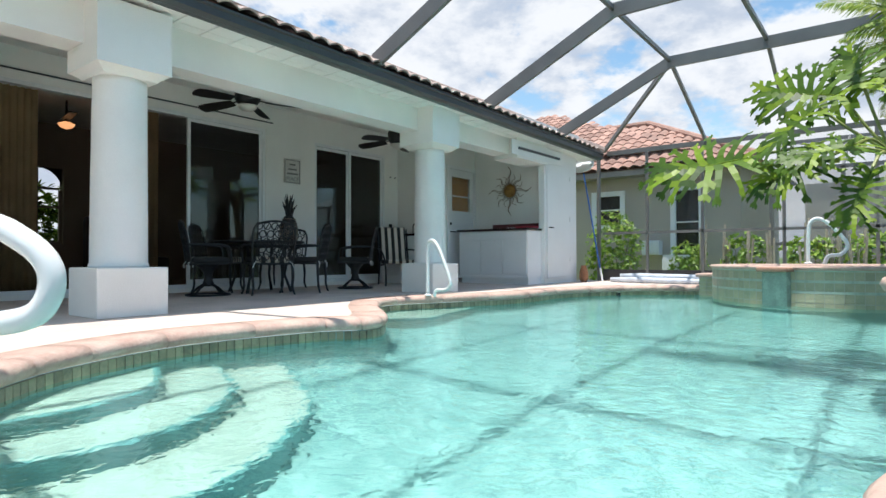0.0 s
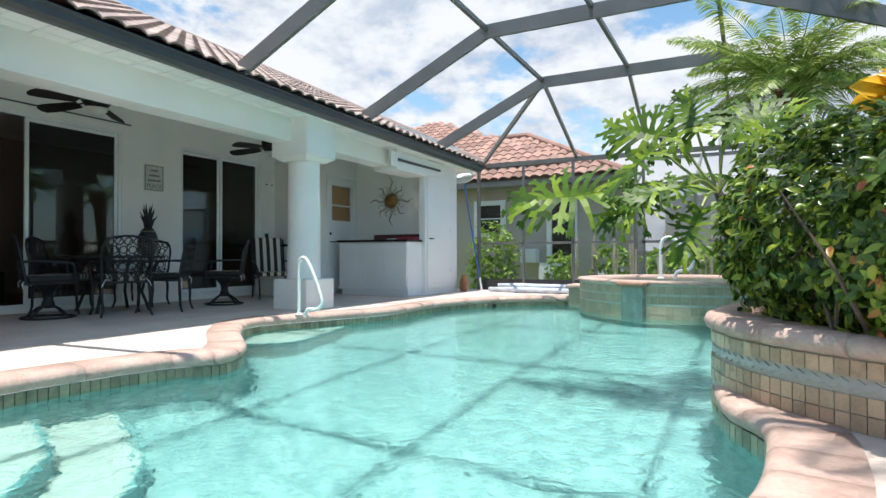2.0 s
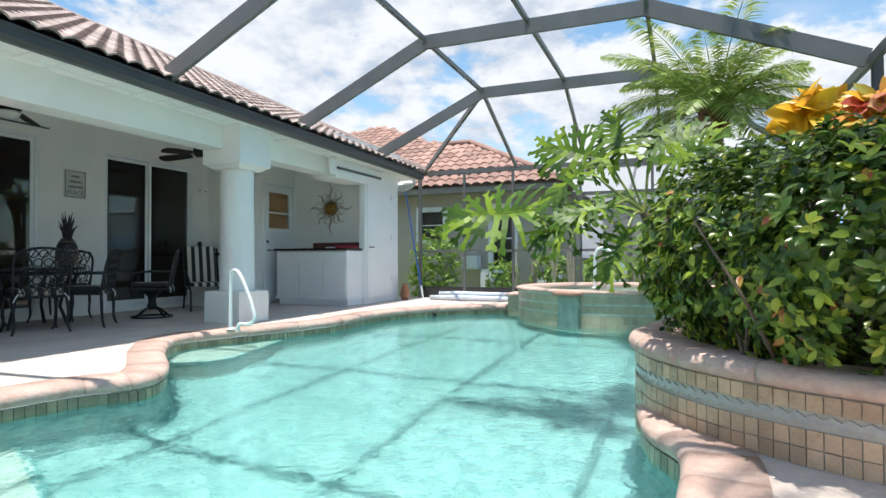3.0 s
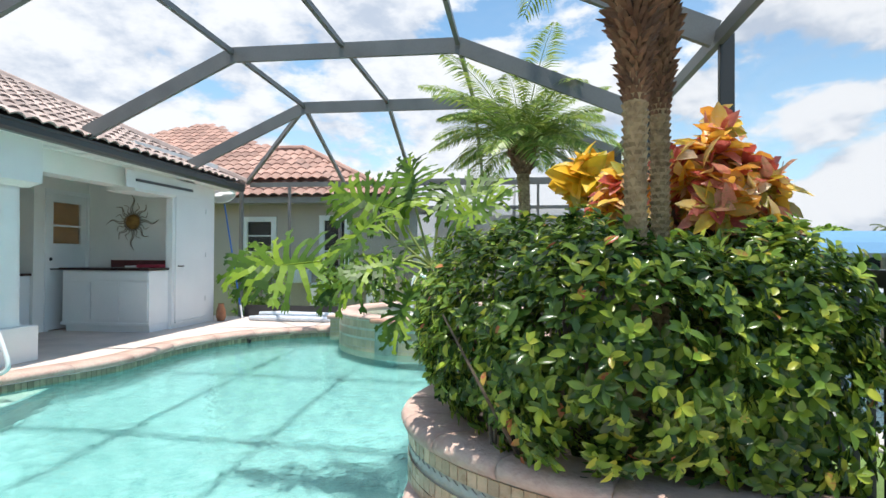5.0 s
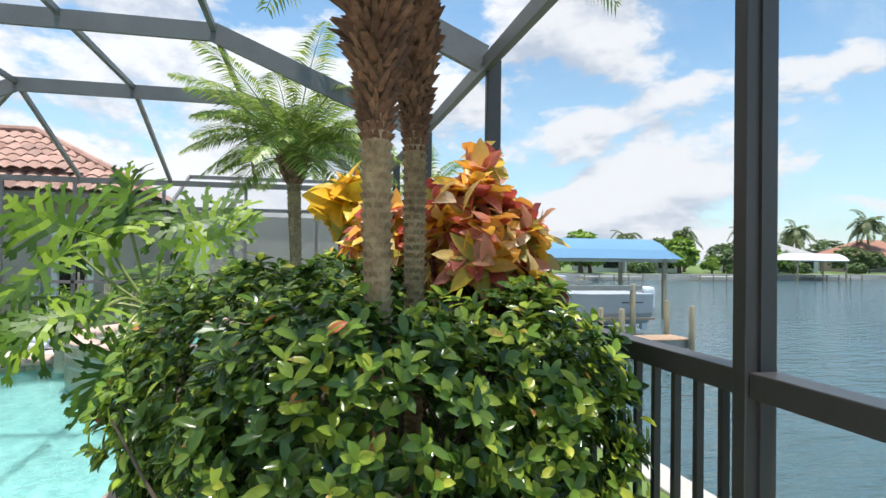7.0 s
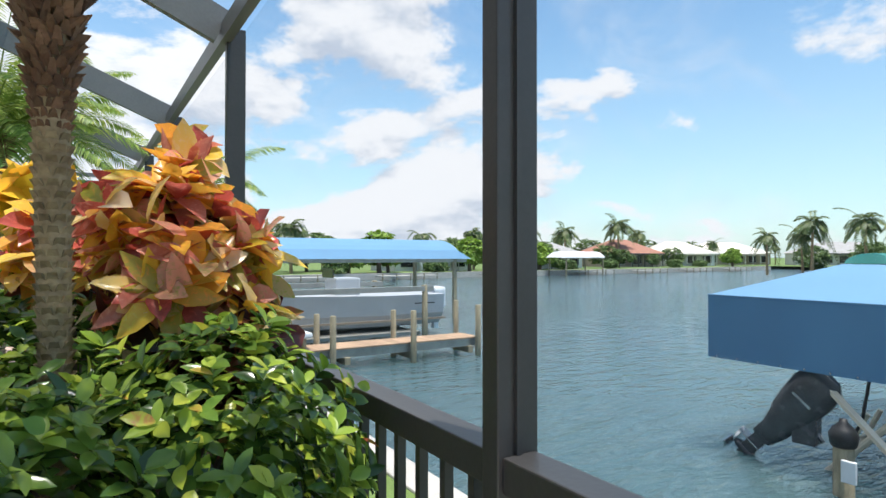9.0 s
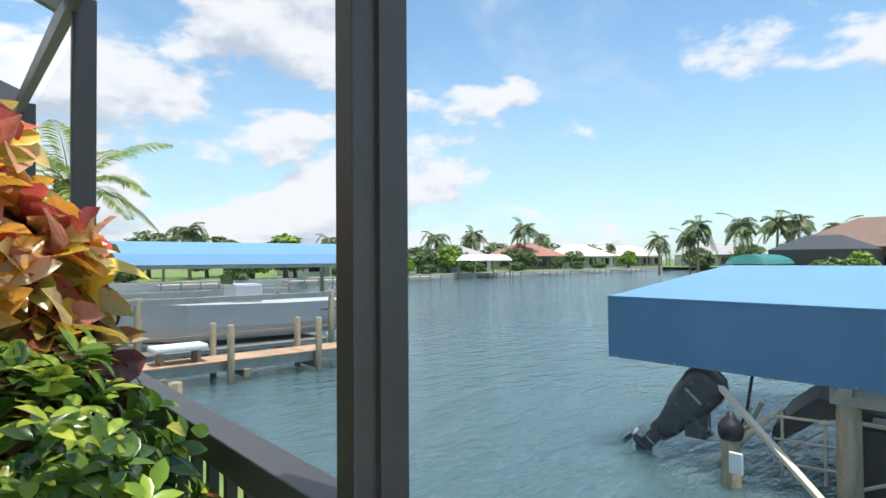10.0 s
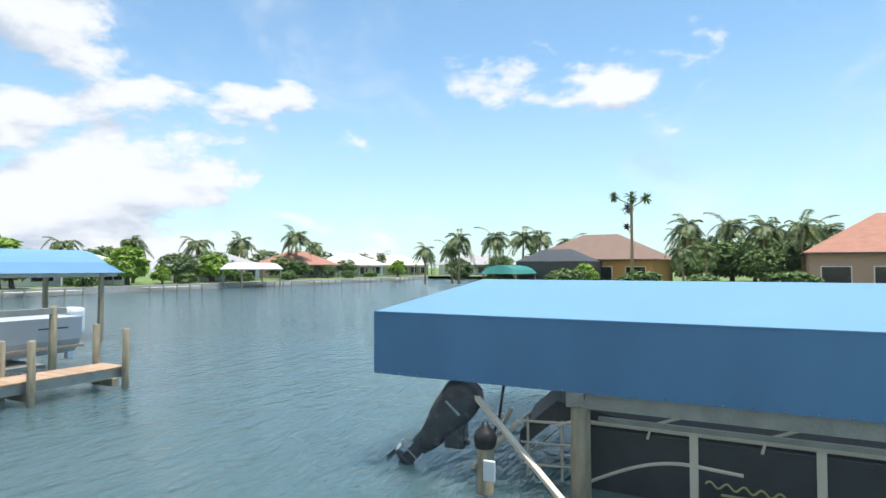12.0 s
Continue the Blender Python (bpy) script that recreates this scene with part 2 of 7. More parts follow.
def canal_water():
    m = surf("canal_water", (0.068, 0.125, 0.150), 0.04, var=0.18, scale=0.05, fine=0.3, bump=0, spec=0.5, col2=(0.060, 0.108, 0.108))
    n, l = m.node_tree.nodes, m.node_tree.links
    b = n["Principled BSDF"]
    b.inputs["IOR"].default_value = 1.33
    for k in list(b.inputs["Roughness"].links):
        l.remove(k)
    b.inputs["Roughness"].default_value = 0.05
    b.subsurface_method = "BURLEY"
    b.inputs["Subsurface Weight"].default_value, b.inputs["Subsurface Scale"].default_value = 1.0, 2.5
    b.inputs["Subsurface Radius"].default_value = (0.8, 1.0, 1.0)
    geo = n.new("ShaderNodeNewGeometry")
    mp = n.new("ShaderNodeMapping")
    mp.inputs["Scale"].default_value = (1.0, 2.2, 1.0)
    mp.inputs["Rotation"].default_value = (0, 0, radians(-35))
    l.new(geo.outputs["Position"], mp.inputs[0])
    w1, w2 = n.new("ShaderNodeTexNoise"), n.new("ShaderNodeTexNoise")
    w1.inputs["Scale"].default_value, w2.inputs["Scale"].default_value = 1.1, 4.2
    for w in (w1, w2):
        w.inputs["Detail"].default_value = 3
        w.inputs["Distortion"].default_value = 0.5
        l.new(mp.outputs[0], w.inputs["Vector"])
    s = n.new("ShaderNodeMath")
    s.operation = "MULTIPLY_ADD"
    s.inputs[1].default_value = 0.35
    l.new(w2.outputs[0], s.inputs[0])
    l.new(w1.outputs[0], s.inputs[2])
    bp = n.new("ShaderNodeBump")
    bp.inputs["Strength"].default_value, bp.inputs["Distance"].default_value = 1.0, 0.11
    l.new(s.outputs[0], bp.inputs["Height"])
    l.new(bp.outputs[0], b.inputs["Normal"])
    return m


WATER_CANAL = canal_water()


# ---- mesh helpers ----
def mesh_object(name, bm, material, smooth=False):
    me = bpy.data.meshes.new(name)
    bmesh.ops.recalc_face_normals(bm, faces=bm.faces)
    bm.to_mesh(me)
    bm.free()
    if smooth:
        for p in me.polygons:
            p.use_smooth = True
    me.materials.append(material)
    return new(name, me)


def part(name, bm, material, parent, label="", smooth=False):
    ob = mesh_object(name, bm, material, smooth)
    ob.parent = parent
    return tagged(ob, label)


def thing(name, label, category, group="", at=(0, 0, 0), rz=0.0, kind=""):
    ob = new(name)
    ob.empty_display_size = 0.1
    ob.matrix_world = pose(*at, 0, 0, rz)
    return tagged(ob, label, category, group, kind)


def structure(name, bm, material, label="", smooth=False):
    return tagged(mesh_object(name, bm, material, smooth), label, "", "", "structure")


def box(bm, lo, hi, bevel=0.0):
    c = [(a + b) / 2 for a, b in zip(lo, hi)]
    s = [abs(b - a) for a, b in zip(lo, hi)]
    g = bmesh.ops.create_cube(bm, size=1, matrix=Matrix.Translation(c) @ Matrix.Diagonal((*s, 1)))
    if bevel:
        es = list({e for v in g["verts"] for e in v.link_edges})
        bmesh.ops.bevel(bm, geom=es, offset=bevel, segments=2, affect="EDGES", profile=0.6)
    return bm


def boxed(lo, hi, bevel=0.0):
    return box(bmesh.new(), lo, hi, bevel)


def bar(bm, a, b, w, h, up=(0, 0, 1)):
    """A straight bar of section w x h from a to b; h lies towards up."""
    a, b = Vector(a), Vector(b)
    d = (b - a).normalized()
    side = d.cross(Vector(up))
    if side.length < 1e-4:
        side = d.cross(Vector((0, 1, 0)))
    side.normalize()
    top = side.cross(d).normalized()
    vs = []
    for p in (a, b):
        for s, t in ((-1, -1), (1, -1), (1, 1), (-1, 1)):
            vs.append(bm.verts.new(p + side * s * w / 2 + top * t * h / 2))
    for f in ((0, 1, 2, 3), (7, 6, 5, 4), (0, 4, 5, 1), (1, 5, 6, 2), (2, 6, 7, 3), (3, 7, 4, 0)):
        bm.faces.new([vs[i] for i in f])
    return bm


def tube(bm, pts, r, seg=8, cap=True):
    """A round tube through points; r: one radius or one for each point."""
    pts = [Vector(p) for p in pts]
    rs = r if isinstance(r, (list, tuple)) else [r] * len(pts)
    rings, ref = [], None
    for i, p in enumerate(pts):
        d = (pts[min(i + 1, len(pts) - 1)] - pts[max(i - 1, 0)]).normalized()
        if ref is None:
            ref = d.orthogonal().normalized()
        ref = (ref - d * ref.dot(d)).normalized()
        o = d.cross(ref)
        rings.append([bm.verts.new(p + (ref * math.cos(k * math.tau / seg) + o * math.sin(k * math.tau / seg)) * rs[i]) for k in range(seg)])
    for a, b in zip(rings, rings[1:]):
        for k in range(seg):
            bm.faces.new((a[k], a[(k + 1) % seg], b[(k + 1) % seg], b[k]))
    if cap:
        bm.faces.new(rings[0][::-1])
        bm.faces.new(rings[-1])
    return bm


def lathe(bm, prof, seg=24, at=(0, 0, 0)):
    """A solid turned round z from (radius, height) pairs."""
    rings = [[bm.verts.new((at[0] + r * math.cos(k * math.tau / seg), at[1] + r * math.sin(k * math.tau / seg), at[2] + z)) for k in range(seg)]
             for r, z in prof]
    for a, b in zip(rings, rings[1:]):
        for k in range(seg):
            bm.faces.new((a[k], a[(k + 1) % seg], b[(k + 1) % seg], b[k]))
    bm.faces.new(rings[0][::-1])
    bm.faces.new(rings[-1])
    return bm


def spline(ctrl, steps, closed=True):
    """Points on a smooth curve through the control points."""
    c = [Vector(p) for p in ctrl]
    n, out = len(c), []
    for i in range(n if closed else n - 1):
        p = [c[(i + k) % n] if closed else c[min(max(i + k, 0), n - 1)] for k in (-1, 0, 1, 2)]
        for s in range(steps):
            t = s / steps
            out.append(0.5 * (2 * p[1] + (p[2] - p[0]) * t + (2 * p[0] - 5 * p[1] + 4 * p[2] - p[3]) * t * t
                              + (3 * p[1] - p[0] - 3 * p[2] + p[3]) * t ** 3))
    if not closed:
        out.append(c[-1])
    return out


def normals2d(pts, closed=True):
    out, n = [], len(pts)
    for i in range(n):
        a = pts[(i - 1) % n] if closed else pts[max(i - 1, 0)]
        b = pts[(i + 1) % n] if closed else pts[min(i + 1, n - 1)]
        d = (b - a).normalized()
        out.append(Vector((d.y, -d.x)))
    return out


def area2d(pts):
    return sum(a.x * b.y - b.x * a.y for a, b in zip(pts, pts[1:] + pts[:1])) / 2


def sheet(bm, loops, z):
    """A flat face inside the first loop and outside the others."""
    from mathutils.geometry import tessellate_polygon
    flat = [Vector((p[0], p[1], 0)) for lp in loops for p in lp]
    tris = tessellate_polygon([[Vector((p[0], p[1], 0)) for p in lp] for lp in loops])
    vs = [bm.verts.new((p.x, p.y, z)) for p in flat]
    for t in tris:
        try:
            bm.faces.new([vs[i] for i in t])
        except ValueError:
            pass
    return bm


def sweep(bm, pts, prof, closed=True):
    """Sweeps a profile of (outwards, z) along a plan curve."""
    ns = normals2d(pts, closed)
    rows = [[bm.verts.new((p.x + q.x * o, p.y + q.y * o, z)) for o, z in prof] for p, q in zip(pts, ns)]
    m = len(prof)
    for i in range(len(rows) if closed else len(rows) - 1):
        a, b = rows[i], rows[(i + 1) % len(rows)]
        for k in range(m - 1):
            bm.faces.new((a[k], b[k], b[k + 1], a[k + 1]))
    return bm


# ---- the pool and its deck ----
WATER_Z, POOL_Z = -0.14, -1.15
POOL_PLAN = [(-3.45, 2.15), (-3.32, 3.08), (-3.10, 3.45), (-3.30, 3.85), (-4.10, 4.55), (-4.58, 5.25), (-4.30, 6.15), (-3.95, 7.2),
             (-3.95, 8.5), (-3.55, 9.6), (-2.95, 10.2), (-2.3, 10.6), (-1.2, 11.2), (0.4, 10.8), (1.0, 9.2), (0.9, 7.0), (0.55, 5.4), (0.22, 4.3),
             (0.24, 3.60), (0.41, 3.22), (0.42, 2.80), (0.37, 2.40), (0.24, 2.05), (0.16, 1.65), (0.30, 1.05), (0.66, 0.62), (0.78, 0.1), (0.45, -0.6),
             (-0.3, -0.9), (-0.95, -0.45), (-1.10, 0.2), (-1.32, 0.54), (-1.75, 0.42), (-2.3, 0.55), (-2.85, 0.98), (-3.2, 1.4)]
pool_edge = spline([Vector(p) for p in POOL_PLAN], 6)
if area2d(pool_edge) < 0:
    pool_edge.reverse()
# outwards normals: the curve runs counter-clockwise
DECK_LO, DECK_HI = (-13.0, -6.0), (2.32, 12.02)

bm = bmesh.new()
edge_out = [p + q * 0.28 for p, q in zip(pool_edge, normals2d(pool_edge))]
sheet(bm, [[DECK_LO, (DECK_HI[0], DECK_LO[1]), DECK_HI, (DECK_LO[0], DECK_HI[1])], edge_out[::-1]], 0.0)
floor_deck = structure("floor_deck", bm, DECK, "sandy pink coated concrete pool deck")
bm = bmesh.new()
for lo, hi in (((DECK_LO[0], DECK_HI[1] - 0.1, -0.6), (DECK_HI[0], DECK_HI[1], -0.004)), ((DECK_HI[0] - 0.1, DECK_LO[1], -0.6), (DECK_HI[0], DECK_HI[1] - 0.1, -0.004))):
    box(bm, lo, hi)
structure("deck_edge", bm, CONCRETE)

# coping in cast lengths, each with a rounded nose
coping = thing("pool_coping", "pinkish rounded concrete pool coping with worn joints", "coping", kind="structure")
n_len = 54
per = len(pool_edge) / n_len
prof = [(0.285, 0.000), (0.285, 0.012), (0.04, 0.016), (0.0, 0.006), (-0.022, -0.02), (-0.022, -0.05), (0.0, -0.075), (0.05, -0.08)]
nrm = normals2d(pool_edge)
for i in range(n_len):
    a, b = int(round(i * per)), int(round((i + 1) * per))
    ids = [k % len(pool_edge) for k in range(a, b + 1)]
    pts = [pool_edge[k].copy() for k in ids]
    ns = [nrm[k] for k in ids]
    d0, d1 = (pts[1] - pts[0]).normalized(), (pts[-1] - pts[-2]).normalized()
    pts[0] += d0 * 0.004
    pts[-1] -= d1 * 0.004
    bm = bmesh.new()
    rows = [[bm.verts.new((p.x + q.x * o, p.y + q.y * o, z)) for o, z in prof] for p, q in zip(pts, ns)]
    for r0, r1 in zip(rows, rows[1:]):
        for k in range(len(prof) - 1):
            bm.faces.new((r0[k], r1[k], r1[k + 1], r0[k + 1]))
    bm.faces.new(rows[0])
    bm.faces.new(rows[-1][::-1])
    part("coping_stone", bm, COPING, coping, smooth=True)

# shell, band of tiles at the water line, steps
bm = bmesh.new()
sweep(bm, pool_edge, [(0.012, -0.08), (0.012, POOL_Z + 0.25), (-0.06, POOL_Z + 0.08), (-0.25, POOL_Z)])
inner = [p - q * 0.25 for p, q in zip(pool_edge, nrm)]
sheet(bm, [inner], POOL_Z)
structure("pool_shell", bm, PLASTER_CAUSTICS, "pale turquoise plastered swimming pool shell with caustics painted as mottling", smooth=False)
bm = bmesh.new()
acc = [0.0]
for a, b in zip(pool_edge, pool_edge[1:] + pool_edge[:1]):
    acc.append(acc[-1] + (b - a).length)


def along(s):
    s %= acc[-1]
    i = max(k for k in range(len(pool_edge)) if acc[k] <= s)
    t = (s - acc[i]) / (acc[i + 1] - acc[i])
    return pool_edge[i].lerp(pool_edge[(i + 1) % len(pool_edge)], t)


count = int(acc[-1] / 0.060)
for i in range(count):
    s0, s1 = i * acc[-1] / count + 0.003, (i + 1) * acc[-1] / count - 0.003
    a, b = along(s0), along(s1)
    d = (b - a).normalized()
    q = Vector((d.y, -d.x))
    lo, hi = -0.225, -0.082
    quad = [(a, lo), (b, lo), (b, hi), (a, hi)]
    front = [bm.verts.new((p.x - q.x * 0.004, p.y - q.y * 0.004, z)) for p, z in quad]
    back = [bm.verts.new((p.x + q.x * 0.012, p.y + q.y * 0.012, z)) for p, z in quad]
    bm.faces.new(front)
    for k in range(4):
        bm.faces.new((front[k], front[(k + 1) % 4], back[(k + 1) % 4], back[k]))
tagged(part("waterline_tiles", bm, TILE, coping, "olive brown glazed tiles"), kind="stuff")
bm = bmesh.new()
sheet(bm, [[p + q * 0.011 for p, q in zip(pool_edge, nrm)]], WATER_Z)
pool_water = structure("pool_water", bm, WATER_POOL, "clear rippled turquoise pool water")
pool_water.visible_shadow = False
if pool_water.data.polygons[0].normal.z < 0:
    pool_water.data.flip_normals()


def step_block(name, ctrl, z):
    """A rounded underwater step; the riser's shade is painted as a dark band."""
    pts = spline([Vector(p) for p in ctrl], 8)
    if area2d(pts) < 0:
        pts.reverse()
    ob = thing(name, "pale plastered pool step with shade painted on its riser", "pool step", kind="structure")
    b = bmesh.new()
    sweep(b, pts, [(0, POOL_Z - 0.02), (0, z - 0.02), (-0.02, z)])
    sheet(b, [[p - q * 0.02 for p, q in zip(pts, normals2d(pts))]], z)
    part("tread", b, STEP_PLASTER, ob)
    # dark band down the riser: its shade, put in as colour
    b = bmesh.new()
    sweep(b, pts, [(0.004, z - 0.24), (0.006, z - 0.01), (-0.01, z + 0.004), (-0.03, z + 0.004)])
    part("riser_shade", b, STEP_RISER_SHADE, ob, "dark teal riser band with shade in its colour")
    return ob


step_block("pool_step", [(-3.7, 1.98), (-2.98, 1.74), (-2.76, 1.42), (-2.72, 1.1), (-2.78, 0.8), (-3.2, 0.6), (-3.7, 1.3)], -0.36)
step_block("pool_step", [(-3.75, 2.32), (-2.88, 2.14), (-2.5, 1.79), (-2.35, 1.4), (-2.42, 0.9), (-2.7, 0.5), (-3.7, 1.2)], -0.62)
step_block("pool_step", [(-3.75, 2.82), (-2.62, 2.48), (-2.17, 2.02), (-1.95, 1.6), (-1.9, 1.0), (-2.2, 0.45), (-3.7, 1.2)], -0.88)
step_block("pool_bench", [(-4.75, 4.55), (-4.2, 4.75), (-3.88, 5.1), (-4.0, 5.7), (-4.15, 6.3), (-4.3, 6.6), (-4.75, 6.2)], -0.36)

# ---- the house: walls, columns, beam, roof ----
WALL_X = -7.85


def wall_with_holes(name, axis, at, span, z0, z1, thick, holes, material, label=""):
    """A wall at a fixed x or y, with thickness, and openings (from, to, low, high) through it."""
    b = bmesh.new()
    cuts = sorted({span[0], span[1], *[h[0] for h in holes], *[h[1] for h in holes]})
    for a, c in zip(cuts, cuts[1:]):
        mid = (a + c) / 2
        hs = [h for h in holes if h[0] <= mid <= h[1]]
        z = z0
        for h in sorted(hs, key=lambda q: q[2]) + [None]:
            top = h[2] if h else z1
            if top - z > 1e-3:
                if axis == "x":
                    box(b, (at - thick, a, z), (at, c, top))
                else:
                    box(b, (a, at, z), (c, at + thick, top))
            z = h[3] if h else z1
    bmesh.ops.remove_doubles(b, verts=b.verts, dist=1e-4)
    return structure(name, b, material, label)


SLIDERS = [(1.55, 5.82, 0.06, 2.57), (6.82, 8.58, 0.06, 2.51)]
wall_with_holes("wall_lanai", "x", WALL_X, (-6.0, 8.95), 0, 3.0, 0.2, SLIDERS, STUCCO, "white stucco lanai wall")
wall_with_holes("wall_return", "y", 8.95, (WALL_X - 0.2, -6.75), 0, 3.0, 0.2, [], STUCCO)
wall_with_holes("wall_door", "x", -6.75, (9.15, 10.12), 0, 3.0, 0.2, [(9.22, 10.1, 0, 2.26)], STUCCO)
wall_with_holes("wall_sun", "y", 10.12, (-6.95, -5.121), 0, 3.0, 0.15, [], STUCCO, "white stucco end wall of the lanai")
wall_with_holes("wall_closet", "x", -5.0, (9.86, 11.20), 0, 2.62, 0.12, [], PAINT, "white painted storage closet front")
wall_with_holes("wall_house_end", "y", 11.08, (-13.0, -5.12), 0, 2.62, 0.12, [], STUCCO)
bm = boxed((-13, -6, 2.95), (-5.42, 11.2, 3.05))
structure("ceiling", bm, CEIL, "off-white textured lanai ceiling")
bm = bmesh.new()
box(bm, (-5.42, -6, 2.27), (-5.10, 8.80, 2.95))
box(bm, (-5.42, 8.80, 2.20), (-4.94, 9.86, 2.95))
box(bm, (-5.42, 9.86, 2.622), (-4.94, 11.2, 2.95))
structure("beam_facade", bm, STUCCO, "white stucco header beam over the columns")
EAVE_X, EAVE_END = -4.60, 11.62


def eave_z(y):
    """The underside of the gutter, which falls a little towards the corner."""
    return 2.675 - 0.0165 * y


# soffit in vented strips with ribs, following the gutter
bm = bmesh.new()
y = -6.0
while y < EAVE_END - 0.2:
    z = eave_z(y + 0.15) + 0.012
    for x0, x1, dz in ((-5.10, -4.96, 0.0), (-4.955, -4.83, 0.003), (-4.825, EAVE_X - 0.11, 0.0)):
        box(bm, (x0, y, z + dz), (x1, y + 0.292, z + 0.014))
    box(bm, (-5.10, y + 0.292, z + 0.007), (EAVE_X - 0.11, y + 0.305, z + 0.016))
    y += 0.305
structure("soffit", bm, SOFFIT, "white vented soffit panels")
bm = bmesh.new()
pr = [(-0.12, 0.0), (-0.04, 0.0), (0.0, 0.03), (0.0, 0.095), (0.025, 0.108), (0.025, 0.125), (0.0, 0.125), (0.0, 0.115), (-0.12, 0.115)]
ends = [[bm.verts.new((EAVE_X + x, yy, eave_z(yy) + z)) for x, z in pr] for yy in (-6.0, EAVE_END)]
for k in range(len(pr)):
    bm.faces.new((ends[0][k], ends[0][(k + 1) % len(pr)], ends[1][(k + 1) % len(pr)], ends[1][k]))
bm.faces.new(ends[0][::-1])
bm.faces.new(ends[1])
gutter = structure("gutter", bm, GUTTER, "dark bronze metal gutter along the eave")


def column(x, y):
    ob = thing("column", "round white stucco column on a square pedestal", "column", "columns of the lanai", (x, y, 0))
    part("pedestal", boxed((-0.29, -0.29, 0), (0.29, 0.29, 0.41), 0.012), STUCCO, ob)
    part("shaft", lathe(bmesh.new(), [(0.235, 0.41), (0.235, 0.43), (0.225, 0.45), (0.22, 1.2), (0.212, 1.97), (0.212, 2.02)], 36), STUCCO, ob, smooth=True)
    b = bmesh.new()
    prof4 = [(0.22, 2.02), (0.245, 2.045), (0.29, 2.075), (0.305, 2.078), (0.305, 2.61)]
    rings = [[b.verts.new((sx * r, sy * r, z)) for sx, sy in ((-1, -1), (1, -1), (1, 1), (-1, 1))] for r, z in prof4]
    for p, q in zip(rings, rings[1:]):
        for k in range(4):
            b.faces.new((p[k], p[(k + 1) % 4], q[(k + 1) % 4], q[k]))
    b.faces.new(rings[0][::-1])
    b.faces.new(rings[-1])
    part("capital", b, STUCCO, ob)
    return ob


column(-5.13, 2.44)
column(-5.13, 6.68)
pil = thing("pilaster", "white stucco pilaster on a tall pedestal", "pilaster", at=(-7.22, 1.72, 0))
part("pedestal", boxed((-0.3, -0.3, 0), (0.3, 0.3, 0.98), 0.012), STUCCO, pil)
part("shaft", lathe(bmesh.new(), [(0.2, 0.98), (0.2, 2.3)], 28), STUCCO, pil, smooth=True)
part("capital", boxed((-0.31, -0.31, 2.27), (0.31, 0.31, 2.949), 0.01), STUCCO, pil)


def tile_roof(name, label, material, origin, u, v, w, h, clip, sx=0.26, sy=0.36):
    """Barrel tiles on a slope: u along the eave, v up the slope; clip(s, t) says where tiles lie."""
    b = bmesh.new()
    u, v = Vector(u).normalized(), Vector(v).normalized()
    nn = u.cross(v).normalized()
    if nn.z < 0:
        nn = -nn
    o = Vector(origin)
    for j in range(int(h / sy)):
        for i in range(int(w / sx)):
            s, t = i * sx, j * sy
            if not clip(s + sx / 2, t + sy / 2):
                continue
            lift = 0.035
            rows = []
            for tt, lz in ((t - 0.03, lift), (t + sy + 0.02, 0.004)):
                row = []
                for k in range(6):
                    a = k / 5
                    z = math.sin(a * math.pi) * 0.21 * sx
                    row.append(b.verts.new(o + u * (s + a * sx * 1.02) + v * tt + nn * (z + lz)))
                rows.append(row)
            for k in range(5):
                b.faces.new((rows[0][k], rows[0][k + 1], rows[1][k + 1], rows[1][k]))
            low = [b.verts.new(p.co - nn * 0.02) for p in rows[0]]
            for k in range(5):
                b.faces.new((rows[0][k + 1], rows[0][k], low[k], low[k + 1]))
    me = bpy.data.meshes.new(name)
    b.to_mesh(me)
    b.free()
    me.materials.append(material)
    return tagged(new(name, me), label, "", "", "structure")


# hip roof: eave at x = -4.55, hip down to the corner at y = 12.0
SL = math.tan(radians(26.5))
EX, EY, EZ = EAVE_X - 0.01, EAVE_END + 0.02, eave_z(-6.0) + 0.145
EC = eave_z(EAVE_END) + 0.145
vlen = 6.5 / math.cos(radians(26.5))
tile_roof("roof_front", "brown barrel tile roof over the lanai", ROOF, (EX, -6.0, EZ), (0, 1, -0.0165), (-1, 0, SL), EY + 6.0, vlen,
          lambda s, t: (EY + 6.0 - s) > t * math.cos(radians(26.5)), 0.215, 0.30)
bm = bmesh.new()
pk = 6.5
zt = EC + pk * SL
f = [bm.verts.new(p) for p in ((EX, -6, EZ - 0.02), (EX, EY, EC - 0.02), (EX - pk, EY - pk, zt - 0.02), (EX - pk, -6, zt + EZ - EC - 0.02), (EX - 2 * pk, EY, EZ - 0.02), (EX - 2 * pk, -6, EZ - 0.02))]
bm.faces.new((f[0], f[1], f[2], f[3]))
bm.faces.new((f[1], f[4], f[2]))
bm.faces.new((f[3], f[2], f[4], f[5]))
bm.faces.new((f[0], f[3], f[5]))
structure("roof_deck", bm, ROOF)
bm = tube(bmesh.new(), [(EX, EY, EC + 0.05), (EX - pk, EY - pk, zt + 0.08)], 0.09, 8)
structure("roof_hip", bm, ROOF, "rounded hip tiles")

# room behind the sliding doors
bm = bmesh.new()
box(bm, (-12.2, -6, 0), (-12.0, 3.55, 3.0))
box(bm, (-12.2, 4.35, 0), (-12.0, 11.5, 3.0))
box(bm, (-12.2, 3.55, 0), (-12.0, 4.35, 0.75))
box(bm, (-12.2, 3.55, 2.15), (-12.0, 4.35, 3.0))
structure("wall_room_back", bm, INTERIOR, "tan living room wall with an arched window")
